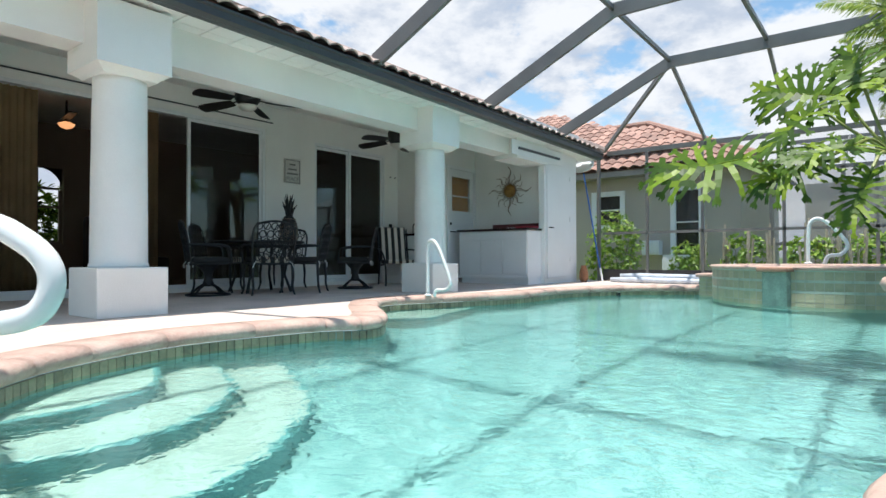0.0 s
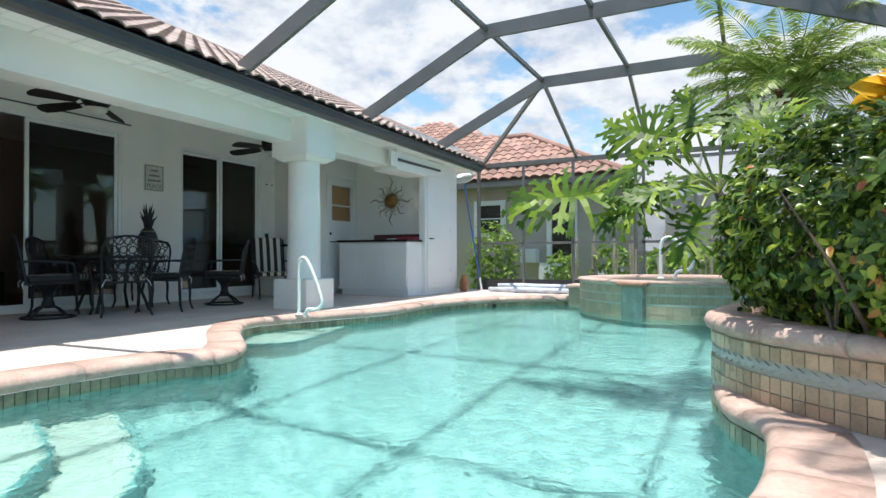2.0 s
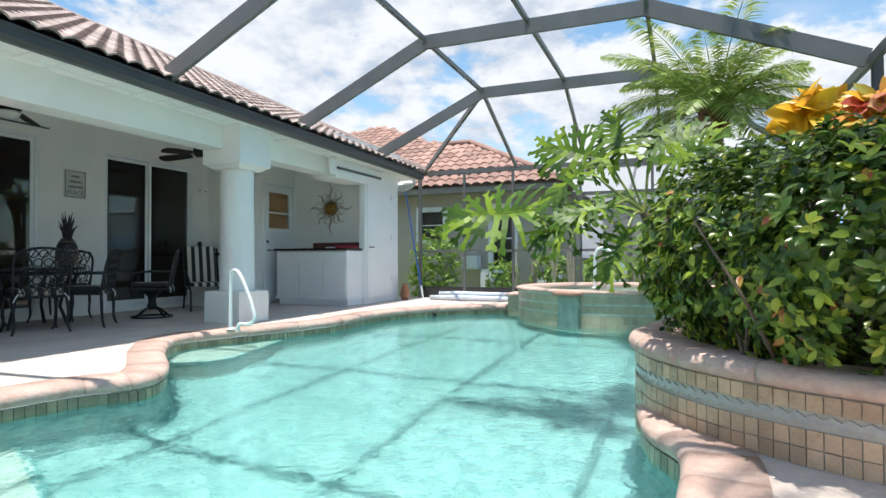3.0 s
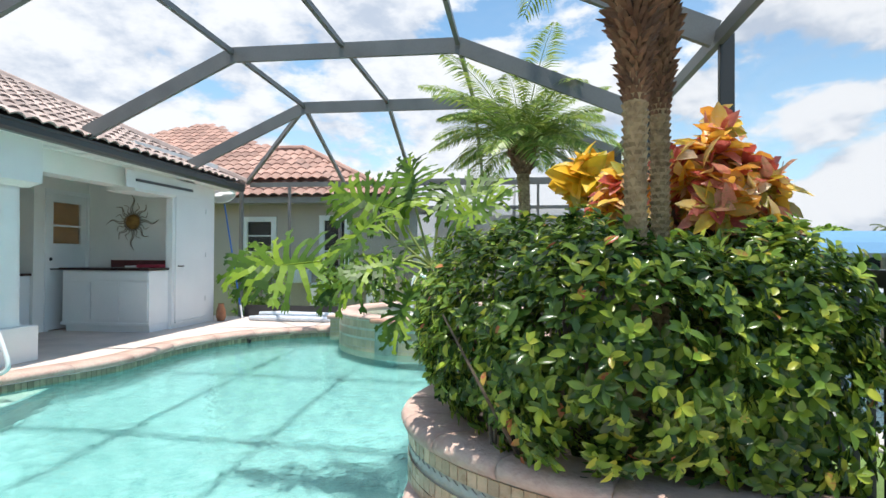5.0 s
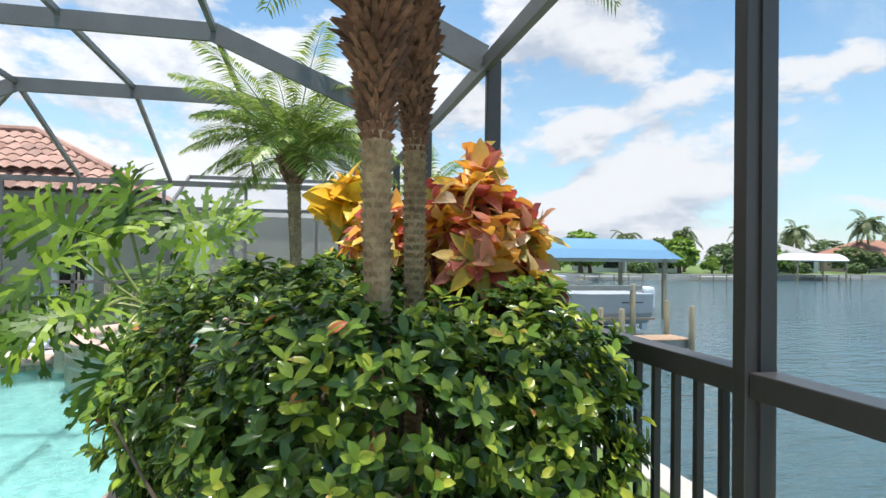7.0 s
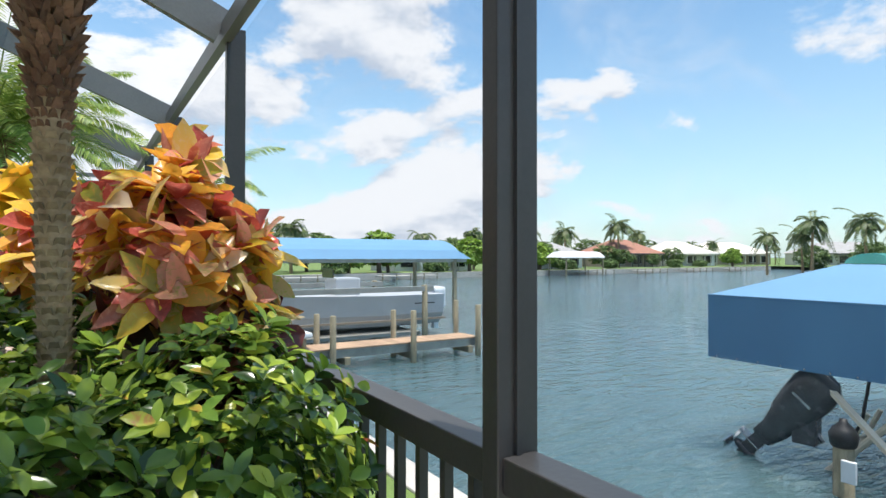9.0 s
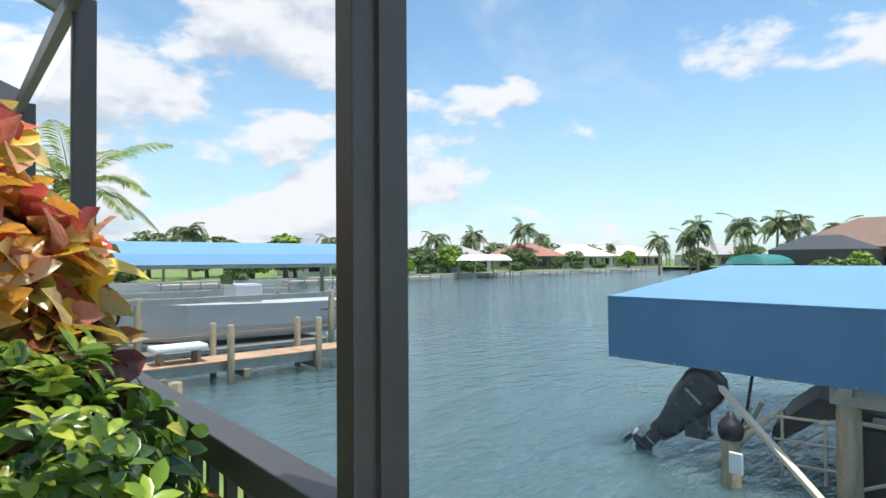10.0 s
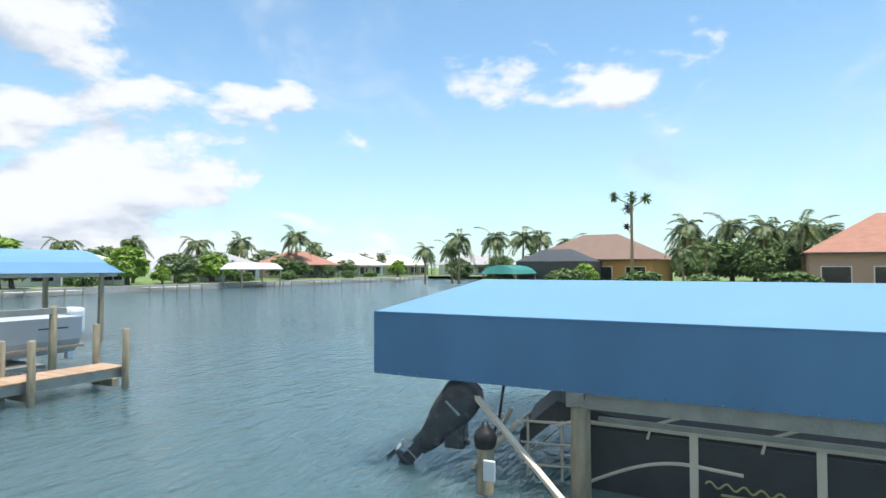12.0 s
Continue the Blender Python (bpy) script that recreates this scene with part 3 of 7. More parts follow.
structure("wall_room_side", boxed((-12, 8.97, 0), (-8.06, 9.1, 2.95)), INTERIOR)
structure("wall_room_near", boxed((-12, -6, 0), (-8.06, -5.8, 2.95)), INTERIOR)
structure("floor_room", boxed((-12, -5.8, 0.005), (-8.05, 8.97, 0.03)), FLOOR_IN)


def slider(name, y0, y1, z0, z1, mids, label, open_bays=0):
    ob = thing(name, label, "sliding door", kind="structure", at=(WALL_X - 0.06, y0, z0))
    w, h = y1 - y0, z1 - z0
    b = bmesh.new()
    for lo, hi in (((-0.04, 0, 0), (0.05, 0.05, h)), ((-0.04, w - 0.05, 0), (0.05, w, h)), ((-0.04, 0.05, h - 0.05), (0.05, w - 0.05, h)), ((-0.04, 0.05, 0), (0.05, w - 0.05, 0.05))):
        box(b, lo, hi)
    part("door_frame", b, WHITE_STEEL, ob)
    edges = [0.05, *[m - y0 for m in mids], w - 0.05]
    for i, (a, c) in enumerate(zip(edges, edges[1:])):
        if i < open_bays:
            continue
        x = -0.02 + 0.03 * (i % 2)
        b = bmesh.new()
        for lo, hi in (((x - 0.015, a, 0.05), (x + 0.015, a + 0.045, h - 0.05)), ((x - 0.015, c - 0.045, 0.05), (x + 0.015, c, h - 0.05)),
                       ((x - 0.015, a + 0.045, h - 0.1), (x + 0.015, c - 0.045, h - 0.05)), ((x - 0.015, a + 0.045, 0.05), (x + 0.015, c - 0.045, 0.12))):
            box(b, lo, hi)
        sash = part("sash", b, WHITE_STEEL, ob)
        pane = part("pane", boxed((x - 0.003, a + 0.045, 0.12), (x + 0.003, c - 0.045, h - 0.1)), GLASS, sash, "dark reflecting glass")
        pane.visible_shadow = False
    return ob


slider("door_1", 1.55, 5.82, 0.06, 2.57, [4.53], "white framed glass sliding doors, half open, with dark room behind", 1)
slider("door_2", 6.82, 8.58, 0.06, 2.51, [7.66], "white framed glass sliding door, closed")

structure("trim_track", boxed((WALL_X + 0.001, 1.3, 2.675), (WALL_X + 0.018, 5.95, 2.692)), GUTTER, "thin dark shutter track above the sliding doors")

# ---- screen enclosure ----
BEAMS_Y = [-4.65, -2.19, 0.27, 2.73, 5.10, 7.46, 9.81]
KX1, KX2, PX, PZ = -2.70, 0.06, 2.17, 2.82
BACK_Y = 11.96
cage = thing("pool_enclosure", "bronze aluminium screen enclosure over the pool", "screen enclosure", kind="structure")


def cage_bar(a, b, w, h, name="beam", material=ALU, up=(0, 0, 1)):
    return part(name, bar(bmesh.new(), a, b, w, h, up), material, cage)


def knee_z(y):
    return 3.68 - 0.022 * (y - 7.46)


for y in BEAMS_Y:
    kz = knee_z(y)
    bm = bmesh.new()
    bar(bm, (-4.66, y, eave_z(y) + 0.215), (KX1, y, kz), 0.05, 0.18)
    bar(bm, (KX1 - 0.03, y, kz), (KX2 + 0.03, y, kz), 0.048, 0.18)
    bar(bm, (KX2, y, kz), (PX - 0.02, y, PZ), 0.05, 0.19)
    part("beam", bm, ALU, cage)
    part("gusset", boxed((-4.70, y - 0.05, eave_z(y) + 0.155), (-4.55, y + 0.05, eave_z(y) + 0.165), 0.002), ALU, cage)
for x, dz in ((KX1, 0.03), ((KX1 + KX2) / 2, 0.06), (KX2, 0.03)):
    cage_bar((x, BEAMS_Y[0], knee_z(BEAMS_Y[0]) + dz), (x, BEAMS_Y[-1], knee_z(BEAMS_Y[-1]) + dz), 0.05, 0.06, "purlin")
    cage_bar((x, BEAMS_Y[-1], knee_z(BEAMS_Y[-1]) + dz), (x, BACK_Y, PZ - 0.12), 0.05, 0.06, "purlin")
cage_bar((KX1, BEAMS_Y[-1], knee_z(BEAMS_Y[-1])), (-4.72, BACK_Y, PZ - 0.10), 0.05, 0.08, "hip_beam")
cage_bar((KX2, BEAMS_Y[-1], knee_z(BEAMS_Y[-1])), (PX, BACK_Y, PZ - 0.10), 0.05, 0.08, "hip_beam")
cage_bar((-4.65, BACK_Y, PZ - 0.16), (PX, BACK_Y, PZ - 0.16), 0.05, 0.09, "top_rail")
cage_bar((PX, BEAMS_Y[0], PZ - 0.03), (PX, BACK_Y, PZ - 0.03), 0.05, 0.10, "top_rail")
for x in (-4.84, -3.82, -2.77, -1.42, -0.1, 1.1, 2.17):
    cage_bar((x, BACK_Y, 0), (x, BACK_Y, PZ - 0.2), 0.05, 0.05 if x > -4.7 else 0.10, "post", up=(0, 1, 0))
cage_bar((-4.75, BACK_Y, 0.99), (PX, BACK_Y, 0.99), 0.05, 0.05, "chair_rail")
cage_bar((-4.75, BACK_Y, 0.12), (PX, BACK_Y, 0.12), 0.03, 0.24, "kick_plate", ALU_DARK_SHADED)
# posts are the beams' bronze, with their shade put into a darker colour
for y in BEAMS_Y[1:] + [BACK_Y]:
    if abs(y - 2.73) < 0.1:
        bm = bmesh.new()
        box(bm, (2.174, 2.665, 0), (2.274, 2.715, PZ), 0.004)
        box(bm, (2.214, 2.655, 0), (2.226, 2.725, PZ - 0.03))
        part("post", bm, ALU_DARK_SHADED, cage, "bronze post with shade in its colour and screen spline groove")
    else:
        part("post", boxed((2.174, y - 0.025, 0), (2.274, y + 0.025, PZ), 0.004), ALU_DARK_SHADED, cage)
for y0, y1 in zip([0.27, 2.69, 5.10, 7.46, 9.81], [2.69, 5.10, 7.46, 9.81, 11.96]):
    part("top_hand_rail", boxed((2.185, y0 + 0.027, 1.13), (2.265, y1 - 0.027, 1.20), 0.004), ALU_DARK_SHADED, cage)
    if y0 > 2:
        part("bottom_rail", boxed((2.20, y0 + 0.027, 0.08), (2.25, y1 - 0.027, 0.12), 0.003), ALU_DARK_SHADED, cage)
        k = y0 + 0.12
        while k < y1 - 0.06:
            part("picket", boxed((2.213, k - 0.011, 0.12), (2.237, k + 0.011, 1.13)), ALU_DARK_SHADED, cage)
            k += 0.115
# screens
bm = bmesh.new()


def quad(b, *ps):
    b.faces.new([b.verts.new(p) for p in ps])


quad(bm, (2.27, -6, 0), (2.27, BACK_Y, 0), (2.27, BACK_Y, PZ), (2.27, -6, PZ))
part("wall_screen", bm, SCREEN, cage, "fine dark insect screen")
bm = bmesh.new()
quad(bm, (-4.7, BACK_Y + 0.03, 0.24), (PX, BACK_Y + 0.03, 0.24), (PX, BACK_Y + 0.03, PZ - 0.15), (-4.7, BACK_Y + 0.03, PZ - 0.15))
part("wall_screen", bm, SCREEN, cage, "fine dark insect screen")

# ---- ground and canal ----
SEA_X, CANAL_Z = 4.25, -1.3
bm = bmesh.new()
for x0, x1, y0, y1 in ((-1500, -12.9, -1500, 1500), (-12.9, 2.25, 11.95, 1500), (-12.9, 2.25, -1500, -5.9), (2.25, 4.0, -1500, 1500)):
    quad(bm, (x0, y0, -0.5), (x1, y0, -0.5), (x1, y1, -0.5), (x0, y1, -0.5))
quad(bm, (4.5, 66, -0.6), (128, 72, -0.6), (240, 1500, -0.6), (4.5, 1500, -0.6))
quad(bm, (60, -1500, -0.6), (1500, -1500, -0.6), (1500, 300, -0.6), (62, 30, -0.6))
quad(bm, (134, 42, -0.6), (900, 160, -0.6), (900, 600, -0.6), (134, 100, -0.6))
structure("ground", bm, GRASS, "mown green lawn along the canal")
bm = bmesh.new()
box(bm, (4.0, -400, -2.5), (4.35, 66, -0.47), 0.02)
structure("seawall", bm, CONCRETE, "pale concrete seawall cap")
bm = bmesh.new()
bar(bm, (4.3, 66, -1.3), (128.2, 72, -1.3), 0.6, 1.5)
bar(bm, (60, -400, -1.3), (62, 30.2, -1.3), 0.6, 1.5)
structure("seawall_far", bm, CONCRETE, "grey concrete seawall across the canal")
bm = bmesh.new()
quad(bm, (4.2, -1500, CANAL_Z), (1800, -1500, CANAL_Z), (1800, 1500, CANAL_Z), (4.2, 1500, CANAL_Z))
structure("water_canal", bm, WATER_CANAL, "rippled blue-green canal water")


# ---- planter, spa and plants ----
def leaf_mesh(name, bases, dirs, ups, lengths, widths, fold=0.25, curl=0.15, tip=1.0):
    """Many leaves in one mesh: each a rounded blade of five rows, folded along its rib and curled at the end."""
    d = dirs / np.linalg.norm(dirs, axis=1, keepdims=True)
    s = np.cross(d, ups)
    s /= np.linalg.norm(s, axis=1, keepdims=True) + 1e-9
    n = np.cross(s, d)
    L, W = lengths[:, None], widths[:, None]
    cols = []
    for u, w in ((0.0, 0.06), (0.20, 0.36), (0.48, 0.52), (0.76, 0.40 * tip), (1.0, 0.03)):
        rib = bases + d * L * u - n * L * curl * u * u
        lift = n * W * w * fold * 1.6
        cols += [rib + s * W * w + lift, rib, rib - s * W * w + lift]
    v = np.stack(cols, axis=1)
    k = len(bases)
    cell = np.array([(r * 3 + c, r * 3 + c + 1, r * 3 + c + 4, r * 3 + c + 3) for r in range(4) for c in range(2)])
    faces = (np.arange(k)[:, None, None] * 15 + cell[None]).reshape(-1, 4)
    me = bpy.data.meshes.new(name)
    me.from_pydata(v.reshape(-1, 3).tolist(), [], faces.tolist())
    me.polygons.foreach_set("use_smooth", [True] * len(faces))
    return me


def add_leaves(name, parent, material, data, label="", **kw):
    me = leaf_mesh(name, *data, **kw)
    me.materials.append(material)
    ob = new(name, me)
    ob.parent = parent
    return tagged(ob, label, kind="stuff")


def rosettes(rng, tips, axes, per, length, width, spread=1.0):
    """Leaves standing round each shoot tip."""
    B, D, U, L, W = [], [], [], [], []
    for p, a in zip(tips, axes):
        a = a / np.linalg.norm(a)
        o = np.cross(a, (0.3, 0.2, 0.9) if abs(a[2]) < 0.9 else (1, 0, 0))
        o /= np.linalg.norm(o)
        q = np.cross(a, o)
        ph = rng.uniform(0, 6.28)
        n = rng.integers(per[0], per[1] + 1)
        for k in range(n):
            t = ph + k * 2.4
            out = o * math.cos(t) + q * math.sin(t)
            lift = rng.uniform(0.15, 0.9)
            d = out * spread + a * lift + rng.normal(0, 0.12, 3)
            B.append(p - a * rng.uniform(0, 0.06))
            D.append(d)
            U.append(a + rng.normal(0, 0.25, 3))
            L.append(rng.uniform(*length))
            W.append(rng.uniform(*width))
    return [np.array(x, dtype=float) for x in (B, D, U, L, W)]


def shell_points(rng, n, blobs, inside=0.18, power=2.6):
    """Points near the surface of a union of rounded blobs, with outward directions."""
    P, A = [], []
    weights = np.array([b[1][0] * b[1][1] + b[1][1] * b[1][2] for b in blobs])
    weights = weights / weights.sum()
    while len(P) < n:
        c, r = blobs[rng.choice(len(blobs), p=weights)]
        d = rng.normal(0, 1, 3)
        d /= (np.abs(d) ** power).sum() ** (1 / power)
        f = 1 - abs(rng.normal(0, inside))
        f += 0.05 * math.sin(9 * d[0] + 5 * d[2]) * math.cos(7 * d[1])
        p = np.array(c) + d * np.array(r) * f
        if any((np.abs((p - np.array(c2)) / np.array(r2)) ** power).sum() < 0.55 for c2, r2 in blobs if c2 != c):
            continue
        P.append(p)
        A.append(d / np.array(r) + np.array((0, 0, 0.9)))
    return np.array(P), np.array(A)


def ramp_leaf(name, stops, rough=0.35, trans=0.22, veins=0.0):
    """Leaf whose colour is drawn leaf by leaf from a ramp."""
    m = bpy.data.materials.new(name)
    m.use_nodes = True
    n, l = m.node_tree.nodes, m.node_tree.links
    b = n["Principled BSDF"]
    geo = n.new("ShaderNodeNewGeometry")
    cr = n.new("ShaderNodeValToRGB")
    e = cr.color_ramp.elements
    e[0].position, e[0].color = stops[0][0], (*stops[0][1], 1)
    e[1].position, e[1].color = stops[-1][0], (*stops[-1][1], 1)
    for p, c in stops[1:-1]:
        k = e.new(p)
        k.color = (*c, 1)
    nz = n.new("ShaderNodeTexNoise")
    nz.inputs["Scale"].default_value = 38.0 if not veins else 55.0
    nz.inputs["Distortion"].default_value = 1.0
    l.new(geo.outputs["Position"], nz.inputs["Vector"])
    ad = n.new("ShaderNodeMath")
    ad.operation, ad.use_clamp = "MULTIPLY_ADD", True
    ad.inputs[1].default_value = 0.22 + veins
    ad.inputs[2].default_value = -0.11 - veins / 2
    l.new(nz.outputs[0], ad.inputs[0])
    sm = n.new("ShaderNodeMath")
    sm.use_clamp = True
    l.new(ad.outputs[0], sm.inputs[1])
    l.new(geo.outputs["Random Per Island"], sm.inputs[0])
    l.new(sm.outputs[0], cr.inputs[0])
    l.new(cr.outputs[0], b.inputs["Base Color"])
    b.inputs["Roughness"].default_value = rough
    tr = n.new("ShaderNodeBsdfTranslucent")
    l.new(cr.outputs[0], tr.inputs[0])
    ms = n.new("ShaderNodeMixShader")
    ms.inputs[0].default_value = trans
    l.new(b.outputs[0], ms.inputs[1])
    l.new(tr.outputs[0], ms.inputs[2])
    l.new(ms.outputs[0], n["Material Output"].inputs[0])
    return m


HEDGE_LEAF = ramp_leaf("hedge_leaf", [(0.0, (0.032, 0.072, 0.018)), (0.5, (0.088, 0.165, 0.028)), (0.85, (0.19, 0.28, 0.042)), (1.0, (0.33, 0.42, 0.05))], 0.20, 0.34)
YOUNG_SUNLIT_LEAF = ramp_leaf("young_and_sunlit_leaf", [(0.0, (0.15, 0.28, 0.035)), (0.6, (0.35, 0.46, 0.05)), (0.95, (0.56, 0.57, 0.07)), (1.0, (0.6, 0.16, 0.08))], 0.3, 0.38)
CROTON_LEAF = ramp_leaf("croton_leaf", [(0.0, (0.30, 0.05, 0.04)), (0.16, (0.62, 0.12, 0.09)), (0.32, (0.80, 0.36, 0.26)), (0.45, (0.34, 0.36, 0.05)),
                                        (0.60, (0.85, 0.34, 0.06)), (0.80, (0.88, 0.60, 0.06)), (1.0, (0.86, 0.66, 0.44))], 0.3, 0.42, 0.2)
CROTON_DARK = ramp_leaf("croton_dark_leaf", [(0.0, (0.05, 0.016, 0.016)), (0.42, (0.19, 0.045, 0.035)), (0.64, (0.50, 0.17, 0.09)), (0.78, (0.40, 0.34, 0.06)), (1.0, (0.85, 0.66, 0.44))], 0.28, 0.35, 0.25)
CROTON_GOLD = ramp_leaf("croton_gold_leaf", [(0.0, (0.42, 0.36, 0.03)), (0.4, (0.85, 0.52, 0.03)), (1.0, (0.88, 0.44, 0.04))], 0.35, 0.3, 0.1)
PHILO = ramp_leaf("philodendron_leaf", [(0.0, (0.032, 0.072, 0.010)), (0.5, (0.085, 0.165, 0.014)), (1.0, (0.24, 0.34, 0.028))], 0.42, 0.22)
FROND = ramp_leaf("palm_frond", [(0.0, (0.10, 0.18, 0.03)), (0.6, (0.25, 0.36, 0.06)), (1.0, (0.42, 0.47, 0.12))], 0.4, 0.4)
PHILO.node_tree.nodes["Principled BSDF"].inputs["Specular IOR Level"].default_value = 0.25
BARK = surf("branch_bark", (0.16, 0.12, 0.085), 0.9, var=0.2, scale=12, fine=60, bump=0.6)
TRUNK = surf("palm_trunk", (0.42, 0.30, 0.17), 0.9, var=0.2, scale=10, fine=40, bump=0.8, col2=(0.19, 0.12, 0.065), rnd=0.25, island=True)
FIBRE = surf("palm_fibre", (0.24, 0.125, 0.07), 0.95, var=0.25, scale=10, fine=50, bump=0.9, col2=(0.10, 0.045, 0.025), rnd=0.3, island=True)
STALK = surf("green_stalk", (0.26, 0.30, 0.08), 0.5, var=0.15, scale=8, fine=40)
PL_TILE = surf("planter_tile", (0.62, 0.42, 0.27), 0.3, var=0.2, scale=9, fine=60, bump=0.25, col2=(0.46, 0.30, 0.19), rnd=0.22)
ZIG = surf("zigzag_tile", (0.50, 0.47, 0.44), 0.35, var=0.12, scale=12, fine=60)
TEAL = surf("sage_tile", (0.50, 0.42, 0.28), 0.35, var=0.15, scale=5, fine=50, bump=0.15, col2=(0.33, 0.32, 0.22), rnd=0.14, island=True)

PL_PLAN = [(1.0, 9.0), (0.92, 7.6), (0.75, 6.5), (0.50, 5.6), (0.28, 4.9), (0.16, 4.3), (0.22, 3.90), (0.42, 3.55), (0.72, 3.27), (1.15, 3.03), (1.74, 2.86), (2.14, 2.80)]
pl_edge = spline([Vector(p) for p in PL_PLAN], 8, closed=False)
PL_TOP = 0.385
planter = thing("planter", "raised tiled planter with a rounded pink concrete rim", "planter", at=(0, 0, 0))
bm = bmesh.new()
sweep(bm, pl_edge, [(-0.2, PL_TOP - 0.02), (-0.2, -0.5), (0, -0.5), (0, PL_TOP - 0.085)], closed=False)
part("wall", bm, GROUT, planter, "grout bed of the tiled wall")
rim_prof = [(-0.26, PL_TOP - 0.09), (-0.26, PL_TOP - 0.012), (-0.24, PL_TOP), (0.0, PL_TOP + 0.004), (0.035, PL_TOP - 0.012), (0.052, PL_TOP - 0.045), (0.035, PL_TOP - 0.08), (0.0, PL_TOP - 0.092), (-0.26, PL_TOP - 0.09)]
step = 8
for i in range(0, len(pl_edge) - 1, step):
    seg = [p.copy() for p in pl_edge[i:i + step + 1]]
    ns = normals2d(pl_edge, False)[i:i + step + 1]
    seg[0] += (seg[1] - seg[0]).normalized() * 0.003
    seg[-1] += (seg[-2] - seg[-1]).normalized() * 0.003
    b = bmesh.new()
    rows = [[b.verts.new((p.x + q.x * o, p.y + q.y * o, z)) for o, z in rim_prof] for p, q in zip(seg, ns)]
    for r0, r1 in zip(rows, rows[1:]):
        for k in range(len(rim_prof) - 1):
            b.faces.new((r0[k], r1[k], r1[k + 1], r0[k + 1]))
    b.faces.new(rows[0][:-1])
    b.faces.new(rows[-1][:-1][::-1])
    part("rim_stone", b, COPING, planter, smooth=True)
bm = bmesh.new()
loop = [p - q * 0.19 for p, q in zip(pl_edge, normals2d(pl_edge, False))] + [Vector((2.14, 9.0))]
sheet(bm, [loop], PL_TOP - 0.07)
part("soil", bm, SOIL, planter, "dark planting soil")
pl_acc = [0.0]
for a, b in zip(pl_edge, pl_edge[1:]):
    pl_acc.append(pl_acc[-1] + (b - a).length)


def pl_at(s):
    i = max(k for k in range(len(pl_edge) - 1) if pl_acc[k] <= s)
    t = (s - pl_acc[i]) / (pl_acc[i + 1] - pl_acc[i])
    p = pl_edge[i].lerp(pl_edge[i + 1], t)
    d = (pl_edge[i + 1] - pl_edge[i]).normalized()
    return p, d, Vector((d.y, -d.x))


def tile_data(name, w, h, d, material):
    b = boxed((-w / 2, -d, -h / 2), (w / 2, 0, h / 2))
    me = bpy.data.meshes.new(name)
    b.to_mesh(me)
    b.free()
    me.materials.append(material)
    return me


ROWS = [(0.037, 0.070), (0.112, 0.070), (0.255, 0.066)]
POOL_ROWS = [(-0.085, 0.07), (-0.165, 0.07)]
tile_meshes = {h: tile_data("tile", 0.058, h, 0.006, PL_TILE) for h in (0.070, 0.066)}
tile_low = tile_data("tile", 0.058, 0.07, 0.006, PL_TILE)
s = 4.55
while s < pl_acc[-1] - 0.05:
    p, d, q = pl_at(s)
    rz = math.degrees(math.atan2(d.y, d.x))
    for z, h in ROWS + (POOL_ROWS if p.y > 3.55 and p.x < 0.5 else []):
        ob = new("tile", tile_meshes.get(h, tile_low))
        ob.parent = planter
        ob.matrix_world = Matrix.Translation((q.x * 0.006, q.y * 0.006, 0)) @ pose(p.x, p.y, z, 0, 0, rz)
    s += 0.0625
for z0, amp in ((0.185, 0.012), (-0.015, 0.012)):
    b = bmesh.new()
    s, k, prev = 4.5, 0, None
    while s < pl_acc[-1] - 0.02:
        p, d, q = pl_at(s)
        up = amp if k % 2 else -amp * 0.4
        cur = [b.verts.new((p.x + q.x * o, p.y + q.y * o, z)) for o, z in ((0.001, z0 - 0.016 + up), (0.008, z0 - 0.016 + up), (0.008, z0 + 0.016 + up), (0.001, z0 + 0.016 + up))]
        if prev:
            for j in range(4):
                b.faces.new((prev[j], cur[j], cur[(j + 1) % 4], prev[(j + 1) % 4]))
        prev = cur
        s += 0.0315
        k += 1
    part("zigzag_band", b, ZIG, planter, "grey zigzag border tiles")

# clipped shrub
rng = np.random.default_rng(7)
shrub = thing("shrub", "dense glossy green shrub with yellow-green leaves, young ones and painted sunlit ones in the planter", "shrub", at=(1.2, 3.9, PL_TOP - 0.07))
shrub_blobs = [((1.10, 3.98, 0.88), (0.82, 0.84, 0.60)), ((1.80, 3.45, 0.80), (0.40, 0.55, 0.60)), ((0.66, 4.35, 0.88), (0.48, 0.62, 0.58)),
               ((1.45, 4.9, 0.9), (0.65, 0.7, 0.62)), ((1.25, 3.45, 0.72), (0.62, 0.46, 0.50)), ((1.22, 3.22, 0.92), (0.52, 0.38, 0.43))]
P, A = shell_points(rng, 3000, shrub_blobs)
front_p, front_a = shell_points(rng, 420, [((1.20, 3.20, 0.88), (0.56, 0.44, 0.46))], 0.12)
near = front_p[:, 1] < 3.15
P, A = np.vstack((P, front_p[near])), np.vstack((A, front_a[near]))
inv = np.array((1.2, 3.9, PL_TOP - 0.07))
keep = (P[:, 2] > 0.36) & (P[:, 0] < 2.2)
P, A = P[keep], A[keep]
add_leaves("foliage", shrub, HEDGE_LEAF, [x - inv if i == 0 else x for i, x in enumerate(rosettes(rng, P, A, (6, 9), (0.045, 0.078), (0.024, 0.036)))], "glossy dark green leaves")
# the higher share to the right puts sunlit foliage into leaf colour
young = rng.random(len(P)) < np.clip(0.62 - 0.42 * (P[:, 2] - 0.3) + 0.9 * np.clip(P[:, 0] - 1.5, 0, 0.6), 0.1, 0.85)
